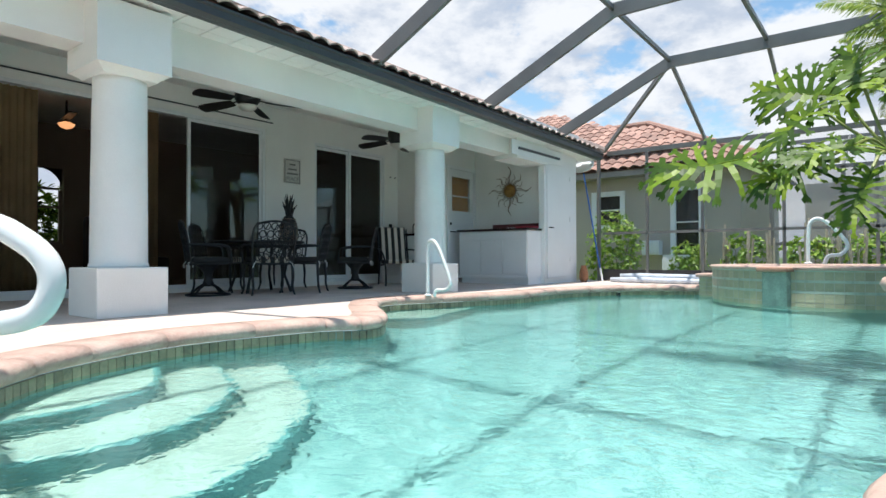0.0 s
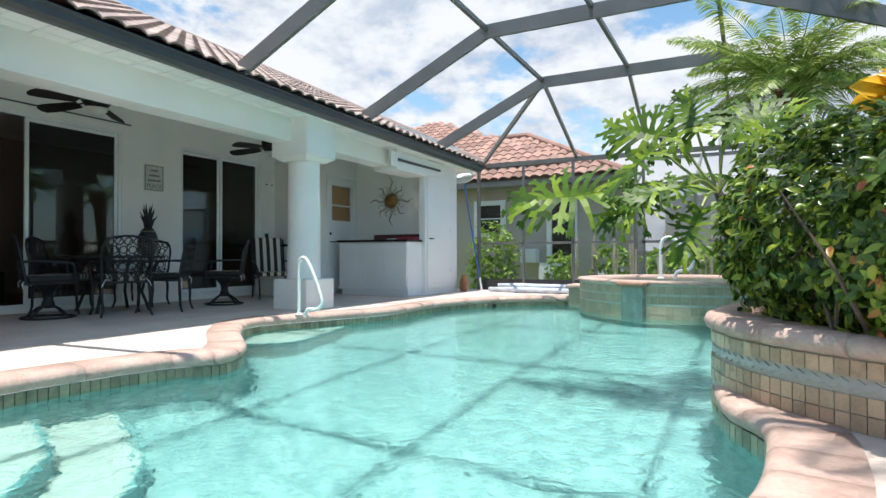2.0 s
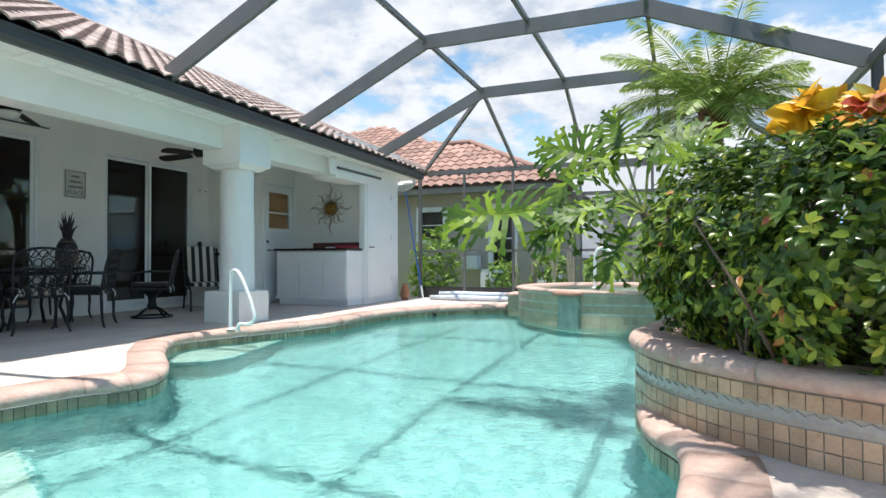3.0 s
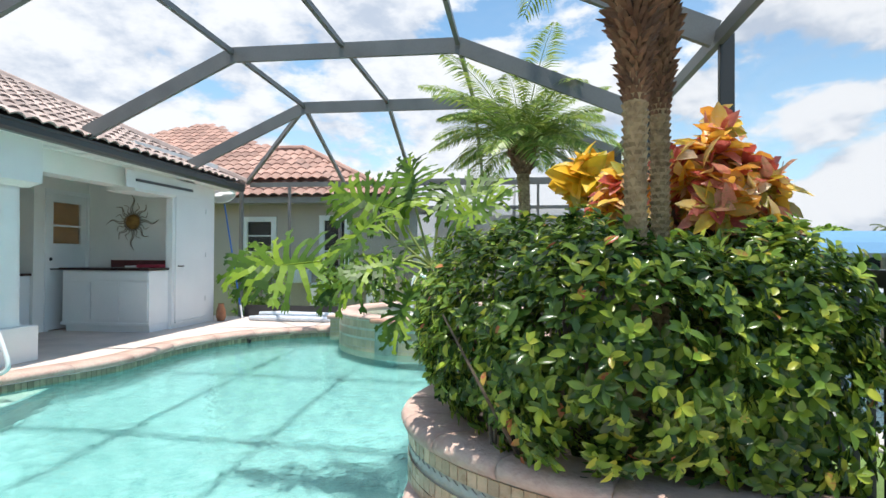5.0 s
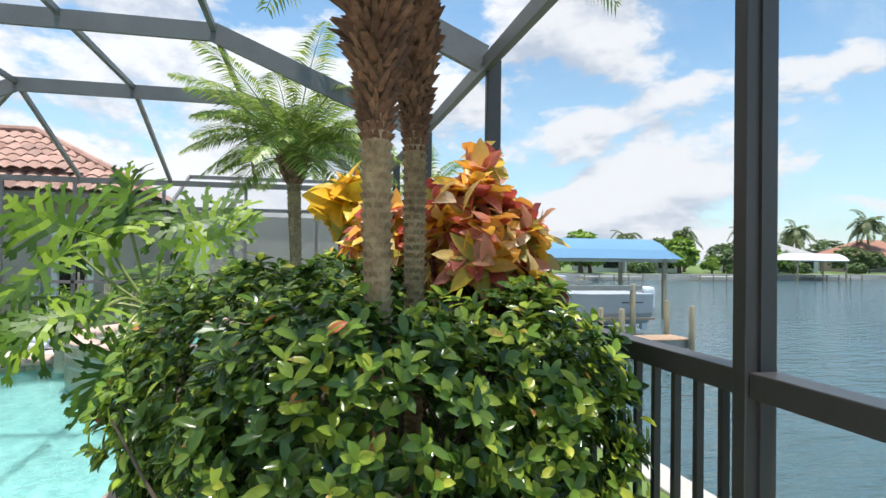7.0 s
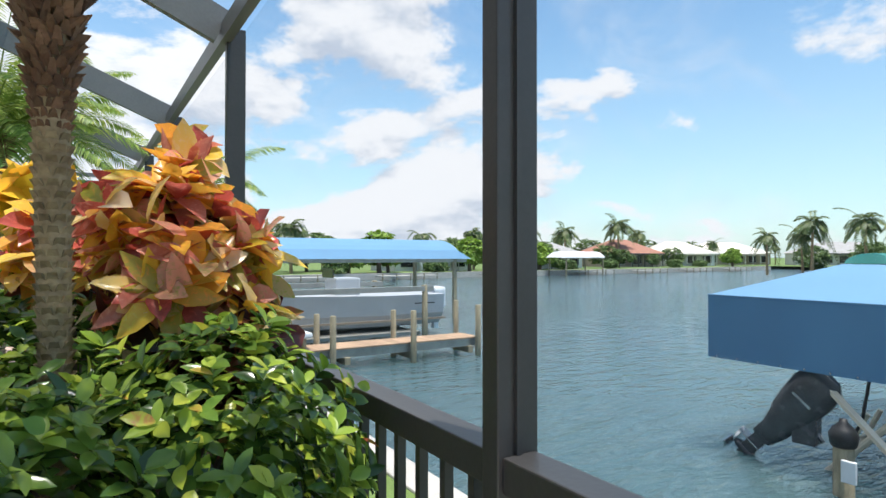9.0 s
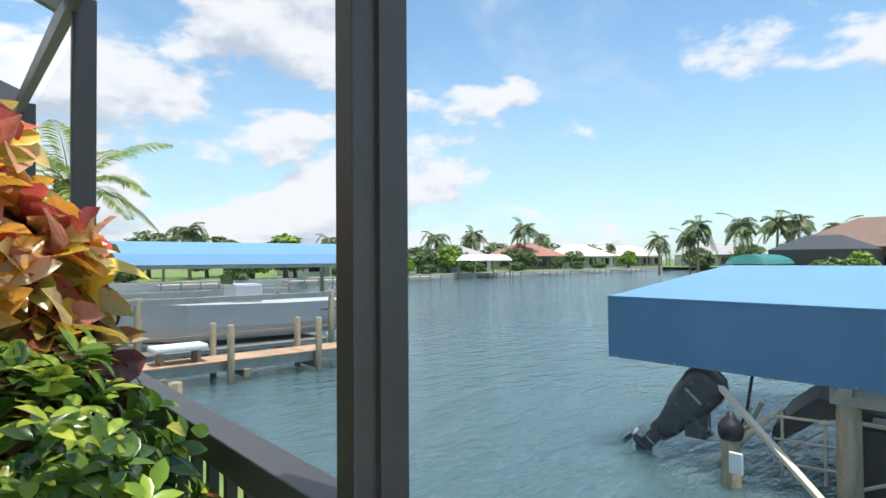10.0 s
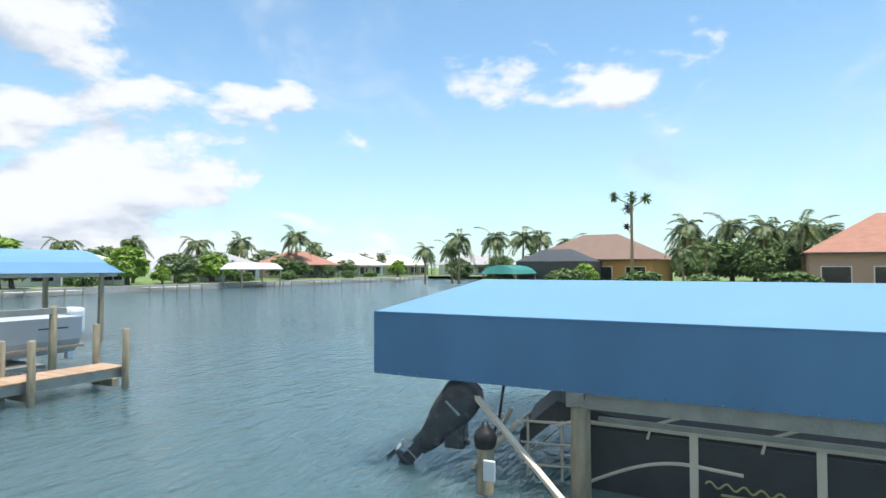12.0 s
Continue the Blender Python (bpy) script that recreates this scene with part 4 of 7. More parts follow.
add_leaves("young_and_sunlit_leaves", shrub, YOUNG_SUNLIT_LEAF, [x - inv if i == 0 else x for i, x in enumerate(rosettes(rng, P[young] + A[young] * 0.012, A[young], (3, 5), (0.04, 0.07), (0.022, 0.034)))], "yellow-green leaves, young ones and painted sunlit ones")
b = bmesh.new()
for i in range(60):
    c = Vector((rng.uniform(0.5, 2.0), rng.uniform(3.35, 4.6), 0.0)) - Vector((1.2, 3.9, 0))
    tip = c + Vector((rng.normal(0, 0.25), rng.normal(-0.05, 0.25), rng.uniform(0.5, 1.0)))
    mid = c.lerp(tip, 0.5) + Vector((rng.normal(0, 0.07), rng.normal(0, 0.07), 0))
    tube(b, [c, mid, tip], [0.011, 0.008, 0.004], 5)
tagged(part("branchwork", b, BARK, shrub, "thin grey-brown branches"), kind="stuff")


def croton(name, label, blobs, n, material, base, seed, length=(0.11, 0.19)):
    r = np.random.default_rng(seed)
    ob = thing(name, label, "shrub", at=base)
    P, A = shell_points(r, n, blobs, 0.22, 2.2)
    A = A * 0.16 + np.array((0, 0, 0.35)) + r.normal(0, 0.30, A.shape)
    o = np.array(base)
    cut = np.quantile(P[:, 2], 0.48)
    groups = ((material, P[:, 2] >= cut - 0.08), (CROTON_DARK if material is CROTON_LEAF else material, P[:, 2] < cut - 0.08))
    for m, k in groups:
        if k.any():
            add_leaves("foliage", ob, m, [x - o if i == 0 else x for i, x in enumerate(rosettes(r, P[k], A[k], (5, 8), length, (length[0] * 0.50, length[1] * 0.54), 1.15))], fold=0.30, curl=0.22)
    for i in range(9):
        p = Vector(P[r.integers(len(P))]) - Vector(base)
        part("stem", tube(bmesh.new(), [(r.normal(0, 0.05), r.normal(0, 0.05), 0), p * 0.5 + Vector((0, 0, 0.1)), p], [0.014, 0.01, 0.006], 5), BARK, ob)
    return ob


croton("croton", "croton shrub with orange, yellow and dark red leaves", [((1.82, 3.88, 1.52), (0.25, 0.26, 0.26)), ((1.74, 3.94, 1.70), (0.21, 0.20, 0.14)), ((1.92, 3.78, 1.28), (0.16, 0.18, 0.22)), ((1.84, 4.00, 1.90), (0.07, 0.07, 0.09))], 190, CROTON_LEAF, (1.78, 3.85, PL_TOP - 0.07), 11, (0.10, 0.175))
croton("croton", "croton shrub with golden yellow leaves", [((1.29, 5.40, 1.86), (0.17, 0.17, 0.17))], 16, CROTON_GOLD, (1.3, 5.3, PL_TOP - 0.07), 12, (0.17, 0.27))
croton("croton", "croton shrub with orange and red leaves", [((1.50, 4.55, 1.60), (0.24, 0.20, 0.18))], 50, CROTON_LEAF, (1.5, 4.5, PL_TOP - 0.07), 13, (0.11, 0.18))


def frond(b, root, heading, length, rise, droop, leaflets=34, width=0.30, seed=0, blade=0.007):
    """A feather frond: arched rib with rows of narrow leaflets."""
    r = random.Random(seed)
    h = Vector((math.cos(heading), math.sin(heading), 0))
    side = Vector((-h.y, h.x, 0))
    pts = []
    for k in range(11):
        t = k / 10
        pts.append(Vector(root) + h * length * (t - 0.12 * t * t * droop) + Vector((0, 0, length * (rise * t - droop * t * t))))
    tube(b, pts, [0.012 * (1 - 0.85 * k / 10) for k in range(11)], 4, False)
    for k in range(leaflets):
        t = 0.14 + 0.86 * k / leaflets
        i = min(int(t * 10), 9)
        p = pts[i].lerp(pts[i + 1], t * 10 - i)
        d = (pts[i + 1] - pts[i]).normalized()
        w = width * math.sin(math.pi * min(1, 0.12 + t * 0.86)) ** 0.7
        for s in (-1, 1):
            out = (side * s * 0.9 + d * 0.62 + Vector((0, 0, 0.22 - 0.35 * t + r.uniform(-0.12, 0.12)))).normalized()
            ll = w * r.uniform(0.85, 1.1)
            tip = p + out * ll + Vector((0, 0, -ll * 0.28))
            mid = p + out * ll * 0.5
            a = d.cross(out).cross(out).normalized() * blade
            va, vb, vc, vd = b.verts.new(p - a * 0.6), b.verts.new(mid + a), b.verts.new(tip), b.verts.new(mid - a)
            b.faces.new((va, vb, vc, vd))


def palm(name, label, base, top, r0, r1, boots_from, fronds, length, seed, group="", leaflets=34, blade=0.007, rise=0.25, shag=0.11):
    """A date palm: leaning trunk with a lattice of leaf scars, rough boots under the crown, feather fronds."""
    r = random.Random(seed)
    ob = thing(name, label, "palm", group, base)
    o, axis = Vector((0, 0, 0)), Vector(top) - Vector(base)
    hgt = axis.z
    b = bmesh.new()
    n = 16
    tube(b, [axis * (k / n) for k in range(n + 1)], [r0 + (r1 - r0) * (k / n) for k in range(n + 1)], 12)
    part("trunk", b, TRUNK, ob, smooth=True)
    scars, boots = bmesh.new(), bmesh.new()
    z, ring = 0.0, 0
    while z < hgt:
        f = z / hgt
        rad = r0 + (r1 - r0) * f
        rough = max(0.0, (f - boots_from) / (1 - boots_from))
        full = min(1.0, rough * 2.6)
        rad *= 1 + 0.65 * full
        c = axis * f
        m = 8 if rough <= 0 else 13
        for k in range(m):
            a = (k + 0.5 * (ring % 2)) * math.tau / m + r.uniform(-0.06, 0.06)
            out = Vector((math.cos(a), math.sin(a), 0))
            tan = Vector((-out.y, out.x, 0))
            w = rad * (0.36 if rough <= 0 else r.uniform(0.16, 0.34))
            lift = 0.013 + shag * full * r.uniform(0.15, 1.1)
            hh = 0.022 if rough <= 0 else 0.02 + 0.05 * full * r.uniform(0.1, 1.7)
            tgt = scars if rough <= 0 else boots
            taper = 0.7 if rough <= 0 else r.uniform(0.15, 0.55)
            p = c + out * (rad - 0.004) + Vector((0, 0, r.uniform(-0.012, 0.012) * full))
            side = tan * (r.uniform(-0.03, 0.03) * full)
            q = [p - tan * w, p + tan * w, p + tan * w * taper + out * lift + side + Vector((0, 0, hh)), p - tan * w * taper + out * lift + side + Vector((0, 0, hh)),
                 p + Vector((0, 0, hh * 0.9)) - tan * w * 0.7, p + Vector((0, 0, hh * 0.9)) + tan * w * 0.7]
            v = [tgt.verts.new(x) for x in q]
            tgt.faces.new((v[0], v[1], v[2], v[3]))
            tgt.faces.new((v[3], v[2], v[5], v[4]))
            tgt.faces.new((v[0], v[3], v[4]))
            tgt.faces.new((v[1], v[5], v[2]))
        z += 0.030 if rough <= 0 else 0.026
        ring += 1
    tagged(part("scar_lattice", scars, TRUNK, ob, "lattice of old leaf scars"), kind="stuff")
    if len(boots.verts):
        tagged(part("leaf_base_sheath", boots, FIBRE, ob, "shaggy brown leaf bases"), kind="stuff")
    else:
        boots.free()
    for k in range(fronds):
        b = bmesh.new()
        a = k * 2.39996 + r.uniform(-0.2, 0.2)
        tier = k / max(1, fronds - 1)
        frond(b, axis * (0.985 - 0.03 * (1 - tier)), a, length * r.uniform(0.8, 1.1), rise + 0.9 * tier, 0.75 - 0.15 * tier, leaflets, length * 0.24, seed * 50 + k, blade)
        part("frond", b, FROND, ob)
    return ob


palm("palm_tree", "date palm with a lattice trunk and shaggy brown boots", (1.285, 3.32, PL_TOP - 0.07), (1.195, 2.93, 3.15), 0.036, 0.052, 0.53, 8, 1.15, 3, "palms in the planter", 40, 0.007)
palm("palm_tree", "thin date palm standing behind a thicker one", (1.47, 3.70, PL_TOP - 0.07), (1.42, 3.55, 3.05), 0.034, 0.05, 0.58, 5, 1.1, 4, "palms in the planter", 40, 0.007, 0.25, 0.05)
palm("palm_tree", "small date palm with light green fronds and brown boots", (0.90, 8.42, 0.25), (0.80, 8.50, 2.68), 0.045, 0.085, 0.84, 46, 1.40, 5, "palms in the planter", 56, 0.010, 0.45, 0.08)
palm("palm_tree", "palm with drooping grey-green fronds on the lawn beyond the enclosure", (3.05, 12.5, -0.5), (3.2, 12.3, 2.75), 0.10, 0.11, 0.86, 16, 1.5, 6, "", 40, 0.014, 0.35, 0.06)


def philodendron_leaf(b, m, L, seed):
    """A deeply cut leaf: a folded middle blade with long blunt lobes, each with a few side lobes."""
    r = random.Random(seed)
    n = 10
    for s in (-1, 1):
        for k in range(n):
            t = k / (n - 1)
            root = Vector((0.0, L * (0.04 + 0.84 * t), 0))
            ang = radians(138 - 122 * t + r.uniform(-6, 6))
            ll = L * (0.40 + 0.20 * math.sin(math.pi * (0.15 + 0.72 * t))) * r.uniform(0.85, 1.12)
            d = Vector((s * math.sin(ang), math.cos(ang), 0))
            tan = Vector((d.y, -d.x, 0))
            sag, bend = r.uniform(0.10, 0.30), r.uniform(-0.10, 0.10)
            rows = []
            for u, w in ((0, 0.070), (0.22, 0.040), (0.45, 0.040), (0.62, 0.031), (0.80, 0.025), (0.93, 0.012), (1.0, 0.002)):
                c = root + d * ll * u + tan * L * bend * u * u + Vector((0, 0, L * (0.14 * u - sag * u * u)))
                rows.append((b.verts.new(m @ (c + tan * L * w + Vector((0, 0, 0.006 * L)))), b.verts.new(m @ (c - tan * L * w - Vector((0, 0, 0.006 * L))))))
            for p, q in zip(rows, rows[1:]):
                b.faces.new((p[0], p[1], q[1], q[0]))
            for j in (2, 4):
                for e in (0, 1):
                    if r.random() < 0.75:
                        v0, v1 = rows[j][e], rows[j + 1][e]
                        out = (v0.co - rows[j][1 - e].co) * r.uniform(0.5, 1.2)
                        fwd = (v1.co - v0.co) * r.uniform(0.7, 1.2)
                        b.faces.new((v0, v1, b.verts.new(v1.co + out * 0.9 + fwd * 0.5), b.verts.new(v0.co + out + fwd * 0.6)))
    tube(b, [m @ Vector((0, L * t, -0.003)) for t in (-0.02, 0.3, 0.6, 0.92)], [L * 0.018, L * 0.014, L * 0.009, L * 0.004], 5, False)


def philodendron():
    base = Vector((0.42, 5.02, PL_TOP - 0.07))
    ob = thing("philodendron", "tree philodendron with large deeply cut bright green leaves", "plant", at=tuple(base))
    crown = Vector((0.16, 4.96, 1.16)) - base
    b = tube(bmesh.new(), [(0, 0, 0), (-0.10, -0.02, 0.42), crown], [0.05, 0.05, 0.03], 10)
    part("stem", b, BARK, ob)
    # where the blade joins its stalk, compass heading, lift, turn about the rib, length
    leaves = [((-0.66, 4.84, 1.20), 178, -6, -52, 0.60), ((-0.10, 4.95, 1.58), 165, 14, -62, 0.52), ((0.20, 5.02, 1.64), 18, 16, 52, 0.44), ((0.02, 5.02, 1.62), 112, 50, -35, 0.44),
              ((-0.20, 4.84, 1.14), 188, -22, -50, 0.42), ((0.06, 4.70, 1.02), 236, -62, -20, 0.34), ((-0.24, 4.88, 1.52), 196, -44, -30, 0.42), ((0.34, 4.90, 1.50), -8, 26, 48, 0.36),
              ((0.05, 5.30, 1.30), 95, 12, 0, 0.46), ((-0.02, 4.72, 1.20), 205, -12, -35, 0.36)]
    for i, ((x, y, z), az, el, turn, L) in enumerate(leaves):
        tip = Vector((x, y, z)) - base
        b = bmesh.new()
        mid = crown.lerp(tip, 0.55) + Vector((0, 0, 0.06 if z < 1.3 else -0.02))
        tube(b, spline([crown, mid, tip], 4, closed=False), 0.0105, 6, False)
        stalk = part("stalk", b, STALK, ob)
        b = bmesh.new()
        philodendron_leaf(b, Matrix.Translation(tip) @ pose(0, 0, 0, 0, 0, az - 90) @ pose(0, 0, 0, el, 0, 0) @ Matrix.Rotation(radians(turn), 4, "Y"), L, 400 + i)
        part("leaf", b, PHILO, stalk)


philodendron()

# ---- raised spa ----
BAND = surf("pale_green_tile", (0.52, 0.58, 0.49), 0.3, var=0.12, scale=10, fine=50)
CHUTE = surf("spillway_tile", (0.36, 0.44, 0.37), 0.25, var=0.15, scale=9, fine=40)
TERRA_LIP = surf("terracotta_lip", (0.45, 0.25, 0.17), 0.8, var=0.15, scale=9, fine=50, bump=0.4)
SPA_C, SPA_R, SPA_Z = (-0.55, 10.35), 1.62, 0.37
spa = thing("spa", "raised round spa with sage tile bands and a spillway", "spa", at=(SPA_C[0], SPA_C[1], 0))
ring = [Vector((SPA_R * math.cos(a * math.tau / 72), SPA_R * math.sin(a * math.tau / 72))) for a in range(72)]
bm = bmesh.new()
sweep(bm, ring, [(0, -0.6), (0, SPA_Z - 0.05), (-0.28, SPA_Z - 0.05), (-0.28, -0.4)])
part("wall", bm, GROUT, spa)
bm = bmesh.new()
for j, (z0, z1) in enumerate(((-0.2, -0.09), (-0.08, 0.03), (0.065, 0.165), (0.20, 0.30))):
    for k in range(100):
        a0, a1 = (k + 0.04) * math.tau / 100, (k + 0.96) * math.tau / 100
        ps = [Vector((math.cos(a), math.sin(a), 0)) for a in (a0, a1)]
        v = [bm.verts.new(p * (SPA_R + 0.006) + Vector((0, 0, z))) for p, z in ((ps[0], z0), (ps[1], z0), (ps[1], z1), (ps[0], z1))]
        bm.faces.new(v)
tagged(part("tiles", bm, TEAL, spa, "sage green and tan tiles"), kind="stuff")
for z in (0.048, 0.182, 0.32):
    b = bmesh.new()
    sweep(b, ring, [(0.002, z - 0.014), (0.008, z - 0.014), (0.008, z + 0.014), (0.002, z + 0.014)])
    part("border_band", b, BAND, spa, "pale border tiles")
b = bmesh.new()
for k in range(24):
    seg = [ring[(k * 3 + j) % 72] for j in range(4)]
    prof2 = [(-0.29, SPA_Z - 0.05), (-0.29, SPA_Z), (0.02, SPA_Z + 0.005), (0.05, SPA_Z - 0.02), (0.02, SPA_Z - 0.05), (-0.29, SPA_Z - 0.05)]
    c = bmesh.new()
    rows = [[c.verts.new((p.x * (SPA_R + o) / SPA_R, p.y * (SPA_R + o) / SPA_R, z)) for o, z in prof2] for p in seg]
    for r0, r1 in zip(rows, rows[1:]):
        for j in range(len(prof2) - 1):
            c.faces.new((r0[j], r1[j], r1[j + 1], r0[j + 1]))
    part("rim_stone", c, COPING, spa, smooth=True)
b.free()
bm = bmesh.new()
sheet(bm, [[p * 0.83 for p in ring]], SPA_Z - 0.09)
w = part("spa_water", bm, WATER_POOL, spa)
w.visible_shadow = False
ang = math.atan2(8.85 - SPA_C[1], -1.05 - SPA_C[0])
b = bmesh.new()
box(b, (SPA_R - 0.05, -0.16, -0.16), (SPA_R + 0.10, 0.16, 0.30), 0.02)
sp = part("spillway", b, CHUTE, spa, "tiled spillway chute")
sp.matrix_local = Matrix.Rotation(ang, 4, "Z")
sp2 = part("spill_lip", boxed((SPA_R - 0.1, -0.2, 0.30), (SPA_R + 0.17, 0.2, 0.355), 0.02), TERRA_LIP, spa, "terracotta spill lip")
sp2.matrix_local = Matrix.Rotation(ang, 4, "Z")
# low wall and step beside the spa
lw = thing("spa_step", "low tiled step wall with pink coping beside the spa", "step wall", at=(-2.2, 10.75, 0))
part("wall", boxed((-0.25, -0.3, -0.5), (1.0, 0.25, 0.16)), GROUT, lw)
lw_tile = tile_data("tile", 0.105, 0.058, 0.006, TEAL)
for j in range(5):
    for k in range(11):
        ob = new("tile", lw_tile)
        ob.parent = lw
        ob.matrix_local = pose(-0.19 + 0.112 * k, -0.3, -0.155 + 0.066 * j)
part("coping", boxed((-0.3, -0.35, 0.16), (1.0, 0.3, 0.22), 0.02), COPING, lw)


def rail_tube(name, label, pts, r, feet):
    ob = thing(name, label, "handrail")
    part("tube", tube(bmesh.new(), spline([Vector(p) for p in pts], 7, closed=False), r, 14), WHITE_STEEL, ob, smooth=True)
    for p in feet:
        part("escutcheon", lathe(bmesh.new(), [(0.05, 0.0), (0.05, 0.008), (0.03, 0.022)], 16, p), WHITE_STEEL, ob, smooth=True)
    return ob


rail_tube("pool_handrail", "white tubular handrail by the pool steps", [(-1.75, 0.08, 0.0), (-1.75, 0.08, 0.45), (-1.70, 0.12, 0.62), (-1.50, 0.27, 0.64), (-1.20, 0.506, 0.566), (-1.115, 0.573, 0.523), (-1.075, 0.606, 0.47), (-1.078, 0.605, 0.41),
          (-1.12, 0.575, 0.37), (-1.24, 0.48, 0.355), (-1.38, 0.36, 0.34), (-1.45, 0.31, 0.26), (-1.46, 0.30, 0.016)], 0.024, [(-1.75, 0.08, 0.0), (-1.46, 0.30, 0.016)])
rail_tube("pool_handrail", "white tubular handrail beside the pedestal", [(-4.44, 5.80, 0.016), (-4.44, 5.80, 0.58), (-4.40, 5.79, 0.69), (-4.31, 5.78, 0.68), (-4.20, 5.77, 0.52), (-4.08, 5.76, 0.27), (-4.06, 5.76, 0.16), (-4.13, 5.755, 0.10), (-4.26, 5.75, 0.09), (-4.30, 5.75, 0.016)], 0.022, [(-4.44, 5.80, 0.016)])
rail_tube("spa_handrail", "white tubular handrail on the spa rim", [(-0.74, 8.94, 0.4), (-0.73, 8.94, 0.86), (-0.66, 8.95, 0.97), (-0.54, 8.97, 0.93), (-0.38, 9.01, 0.74), (-0.33, 9.02, 0.62), (-0.40, 9.00, 0.52), (-0.52, 8.97, 0.5), (-0.57, 8.96, 0.4)], 0.024, [(-0.74, 8.94, 0.405)])


# ---- lanai: fixtures and furniture ----
BLACK = surf("black_cast_aluminium", (0.013, 0.013, 0.014), 0.45, var=0.15, scale=15, fine=90, bump=0.3)
FAN_BROWN = surf("dark_fan_blade", (0.022, 0.016, 0.013), 0.5, var=0.2, scale=6, fine=50)
FROST = surf("frosted_glass", (0.75, 0.72, 0.66), 0.35, var=0.03, bump=0)
COUNTER_TOP = surf("dark_counter_top", (0.05, 0.022, 0.02), 0.25, var=0.25, scale=20, fine=90)
RED_EDGE = surf("dark_red_splash", (0.16, 0.03, 0.03), 0.4, var=0.2, scale=8, fine=60)
RED_CLOTH = surf("red_cloth", (0.55, 0.05, 0.08), 0.9, var=0.15, scale=15, fine=120, bump=0.4)
BRONZE = surf("aged_gold", (0.42, 0.22, 0.06), 0.45, 0.6, var=0.3, scale=14, fine=70, bump=0.5)
RUST = surf("rusty_wire", (0.44, 0.35, 0.26), 0.5, 0.3, var=0.25, scale=14, fine=70)
BLIND = surf("orange_blind", (0.85, 0.42, 0.14), 0.8, var=0.12, scale=6, fine=60)
CURTAIN = surf("tan_curtain", (0.62, 0.46, 0.25), 0.9, var=0.12, scale=4, fine=70)
TERRACOTTA = surf("terracotta", (0.42, 0.19, 0.10), 0.85, var=0.2, scale=9, fine=50, bump=0.4)
BLUE_POLE = surf("blue_pole", (0.05, 0.16, 0.55), 0.35, var=0.08, scale=6, fine=50)
WHITE_PLASTIC = surf("white_plastic", (0.80, 0.82, 0.84), 0.4, var=0.05, scale=6, fine=50)
PALE_VINYL = surf("pale_vinyl", (0.66, 0.72, 0.80), 0.35, var=0.12, scale=6, fine=30, bump=0.3)
SIGN = surf("sign_board", (0.62, 0.62, 0.58), 0.7, var=0.12, scale=9, fine=60)
SIGN_INK = surf("sign_ink", (0.22, 0.22, 0.21), 0.7, var=0.1)


def striped(name):
    m = bpy.data.materials.new(name)
    m.use_nodes = True
    n, l = m.node_tree.nodes, m.node_tree.links
    b = n["Principled BSDF"]
    tc = n.new("ShaderNodeTexCoord")
    w = n.new("ShaderNodeTexWave")
    w.bands_direction = "X"
    w.inputs["Scale"].default_value = 2.6
    w.inputs["Distortion"].default_value = 0.15
    l.new(tc.outputs["Object"], w.inputs["Vector"])
    cr = n.new("ShaderNodeValToRGB")
    cr.color_ramp.interpolation = "CONSTANT"
    e = cr.color_ramp.elements
    e[0].position, e[0].color = 0.0, (0.03, 0.028, 0.026, 1)
    e[1].position, e[1].color = 0.55, (0.62, 0.57, 0.48, 1)
    k = e.new(0.42)
    k.color = (0.30, 0.22, 0.15, 1)
    l.new(w.outputs["Fac"], cr.inputs[0])
    nz = n.new("ShaderNodeTexNoise")
    nz.inputs["Scale"].default_value = 120
    bp = n.new("ShaderNodeBump")
    bp.inputs["Strength"].default_value = 0.3
    bp.inputs["Distance"].default_value = 0.01
    l.new(nz.outputs[0], bp.inputs["Height"])
    l.new(bp.outputs[0], b.inputs["Normal"])
    l.new(cr.outputs[0], b.inputs["Base Color"])
    b.inputs["Roughness"].default_value = 0.9
    return m


STRIPE = striped("striped_canvas")


def ceiling_fan(x, y, z, turn):
    ob = thing("ceiling_fan", "black five-blade ceiling fan with frosted light bowl, at rest", "ceiling fan", "fans of the lanai", (x, y, z), turn)
    part("downrod", tube(bmesh.new(), [(0, 0, 0.1), (0, 0, 2.95 - z)], 0.016, 10), BLACK, ob)
    part("motor_housing", lathe(bmesh.new(), [(0.05, -0.09), (0.12, -0.07), (0.16, -0.02), (0.165, 0.10), (0.14, 0.14), (0.04, 0.16)], 28), BLACK, ob, smooth=True)
    part("light_bowl", lathe(bmesh.new(), [(0.01, -0.17), (0.07, -0.155), (0.115, -0.12), (0.125, -0.09), (0.05, -0.085)], 24), FROST, ob, smooth=True)
    for k in range(5):
        b = bmesh.new()
        out = [(0.22, 0.055), (0.35, 0.072), (0.6, 0.086), (0.72, 0.076), (0.755, 0.035)]
        vs = [b.verts.new((r, w, -0.02 - 0.07 * r + 0.30 * w)) for r, w in out] + [b.verts.new((r, -w, -0.02 - 0.07 * r - 0.30 * w)) for r, w in reversed(out)]
        f = b.faces.new(vs)
        e = bmesh.ops.extrude_face_region(b, geom=[f])
        for v in e["geom"]:
            if isinstance(v, bmesh.types.BMVert):
                v.co.z -= 0.009
        bl = part("blade", b, FAN_BROWN, ob)
        bl.matrix_local = Matrix.Rotation(k * math.tau / 5, 4, "Z")
        b = bar(bmesh.new(), (0.13, 0, -0.02), (0.32, 0, -0.044), 0.035, 0.008)
        part("blade_iron", b, BLACK, bl)


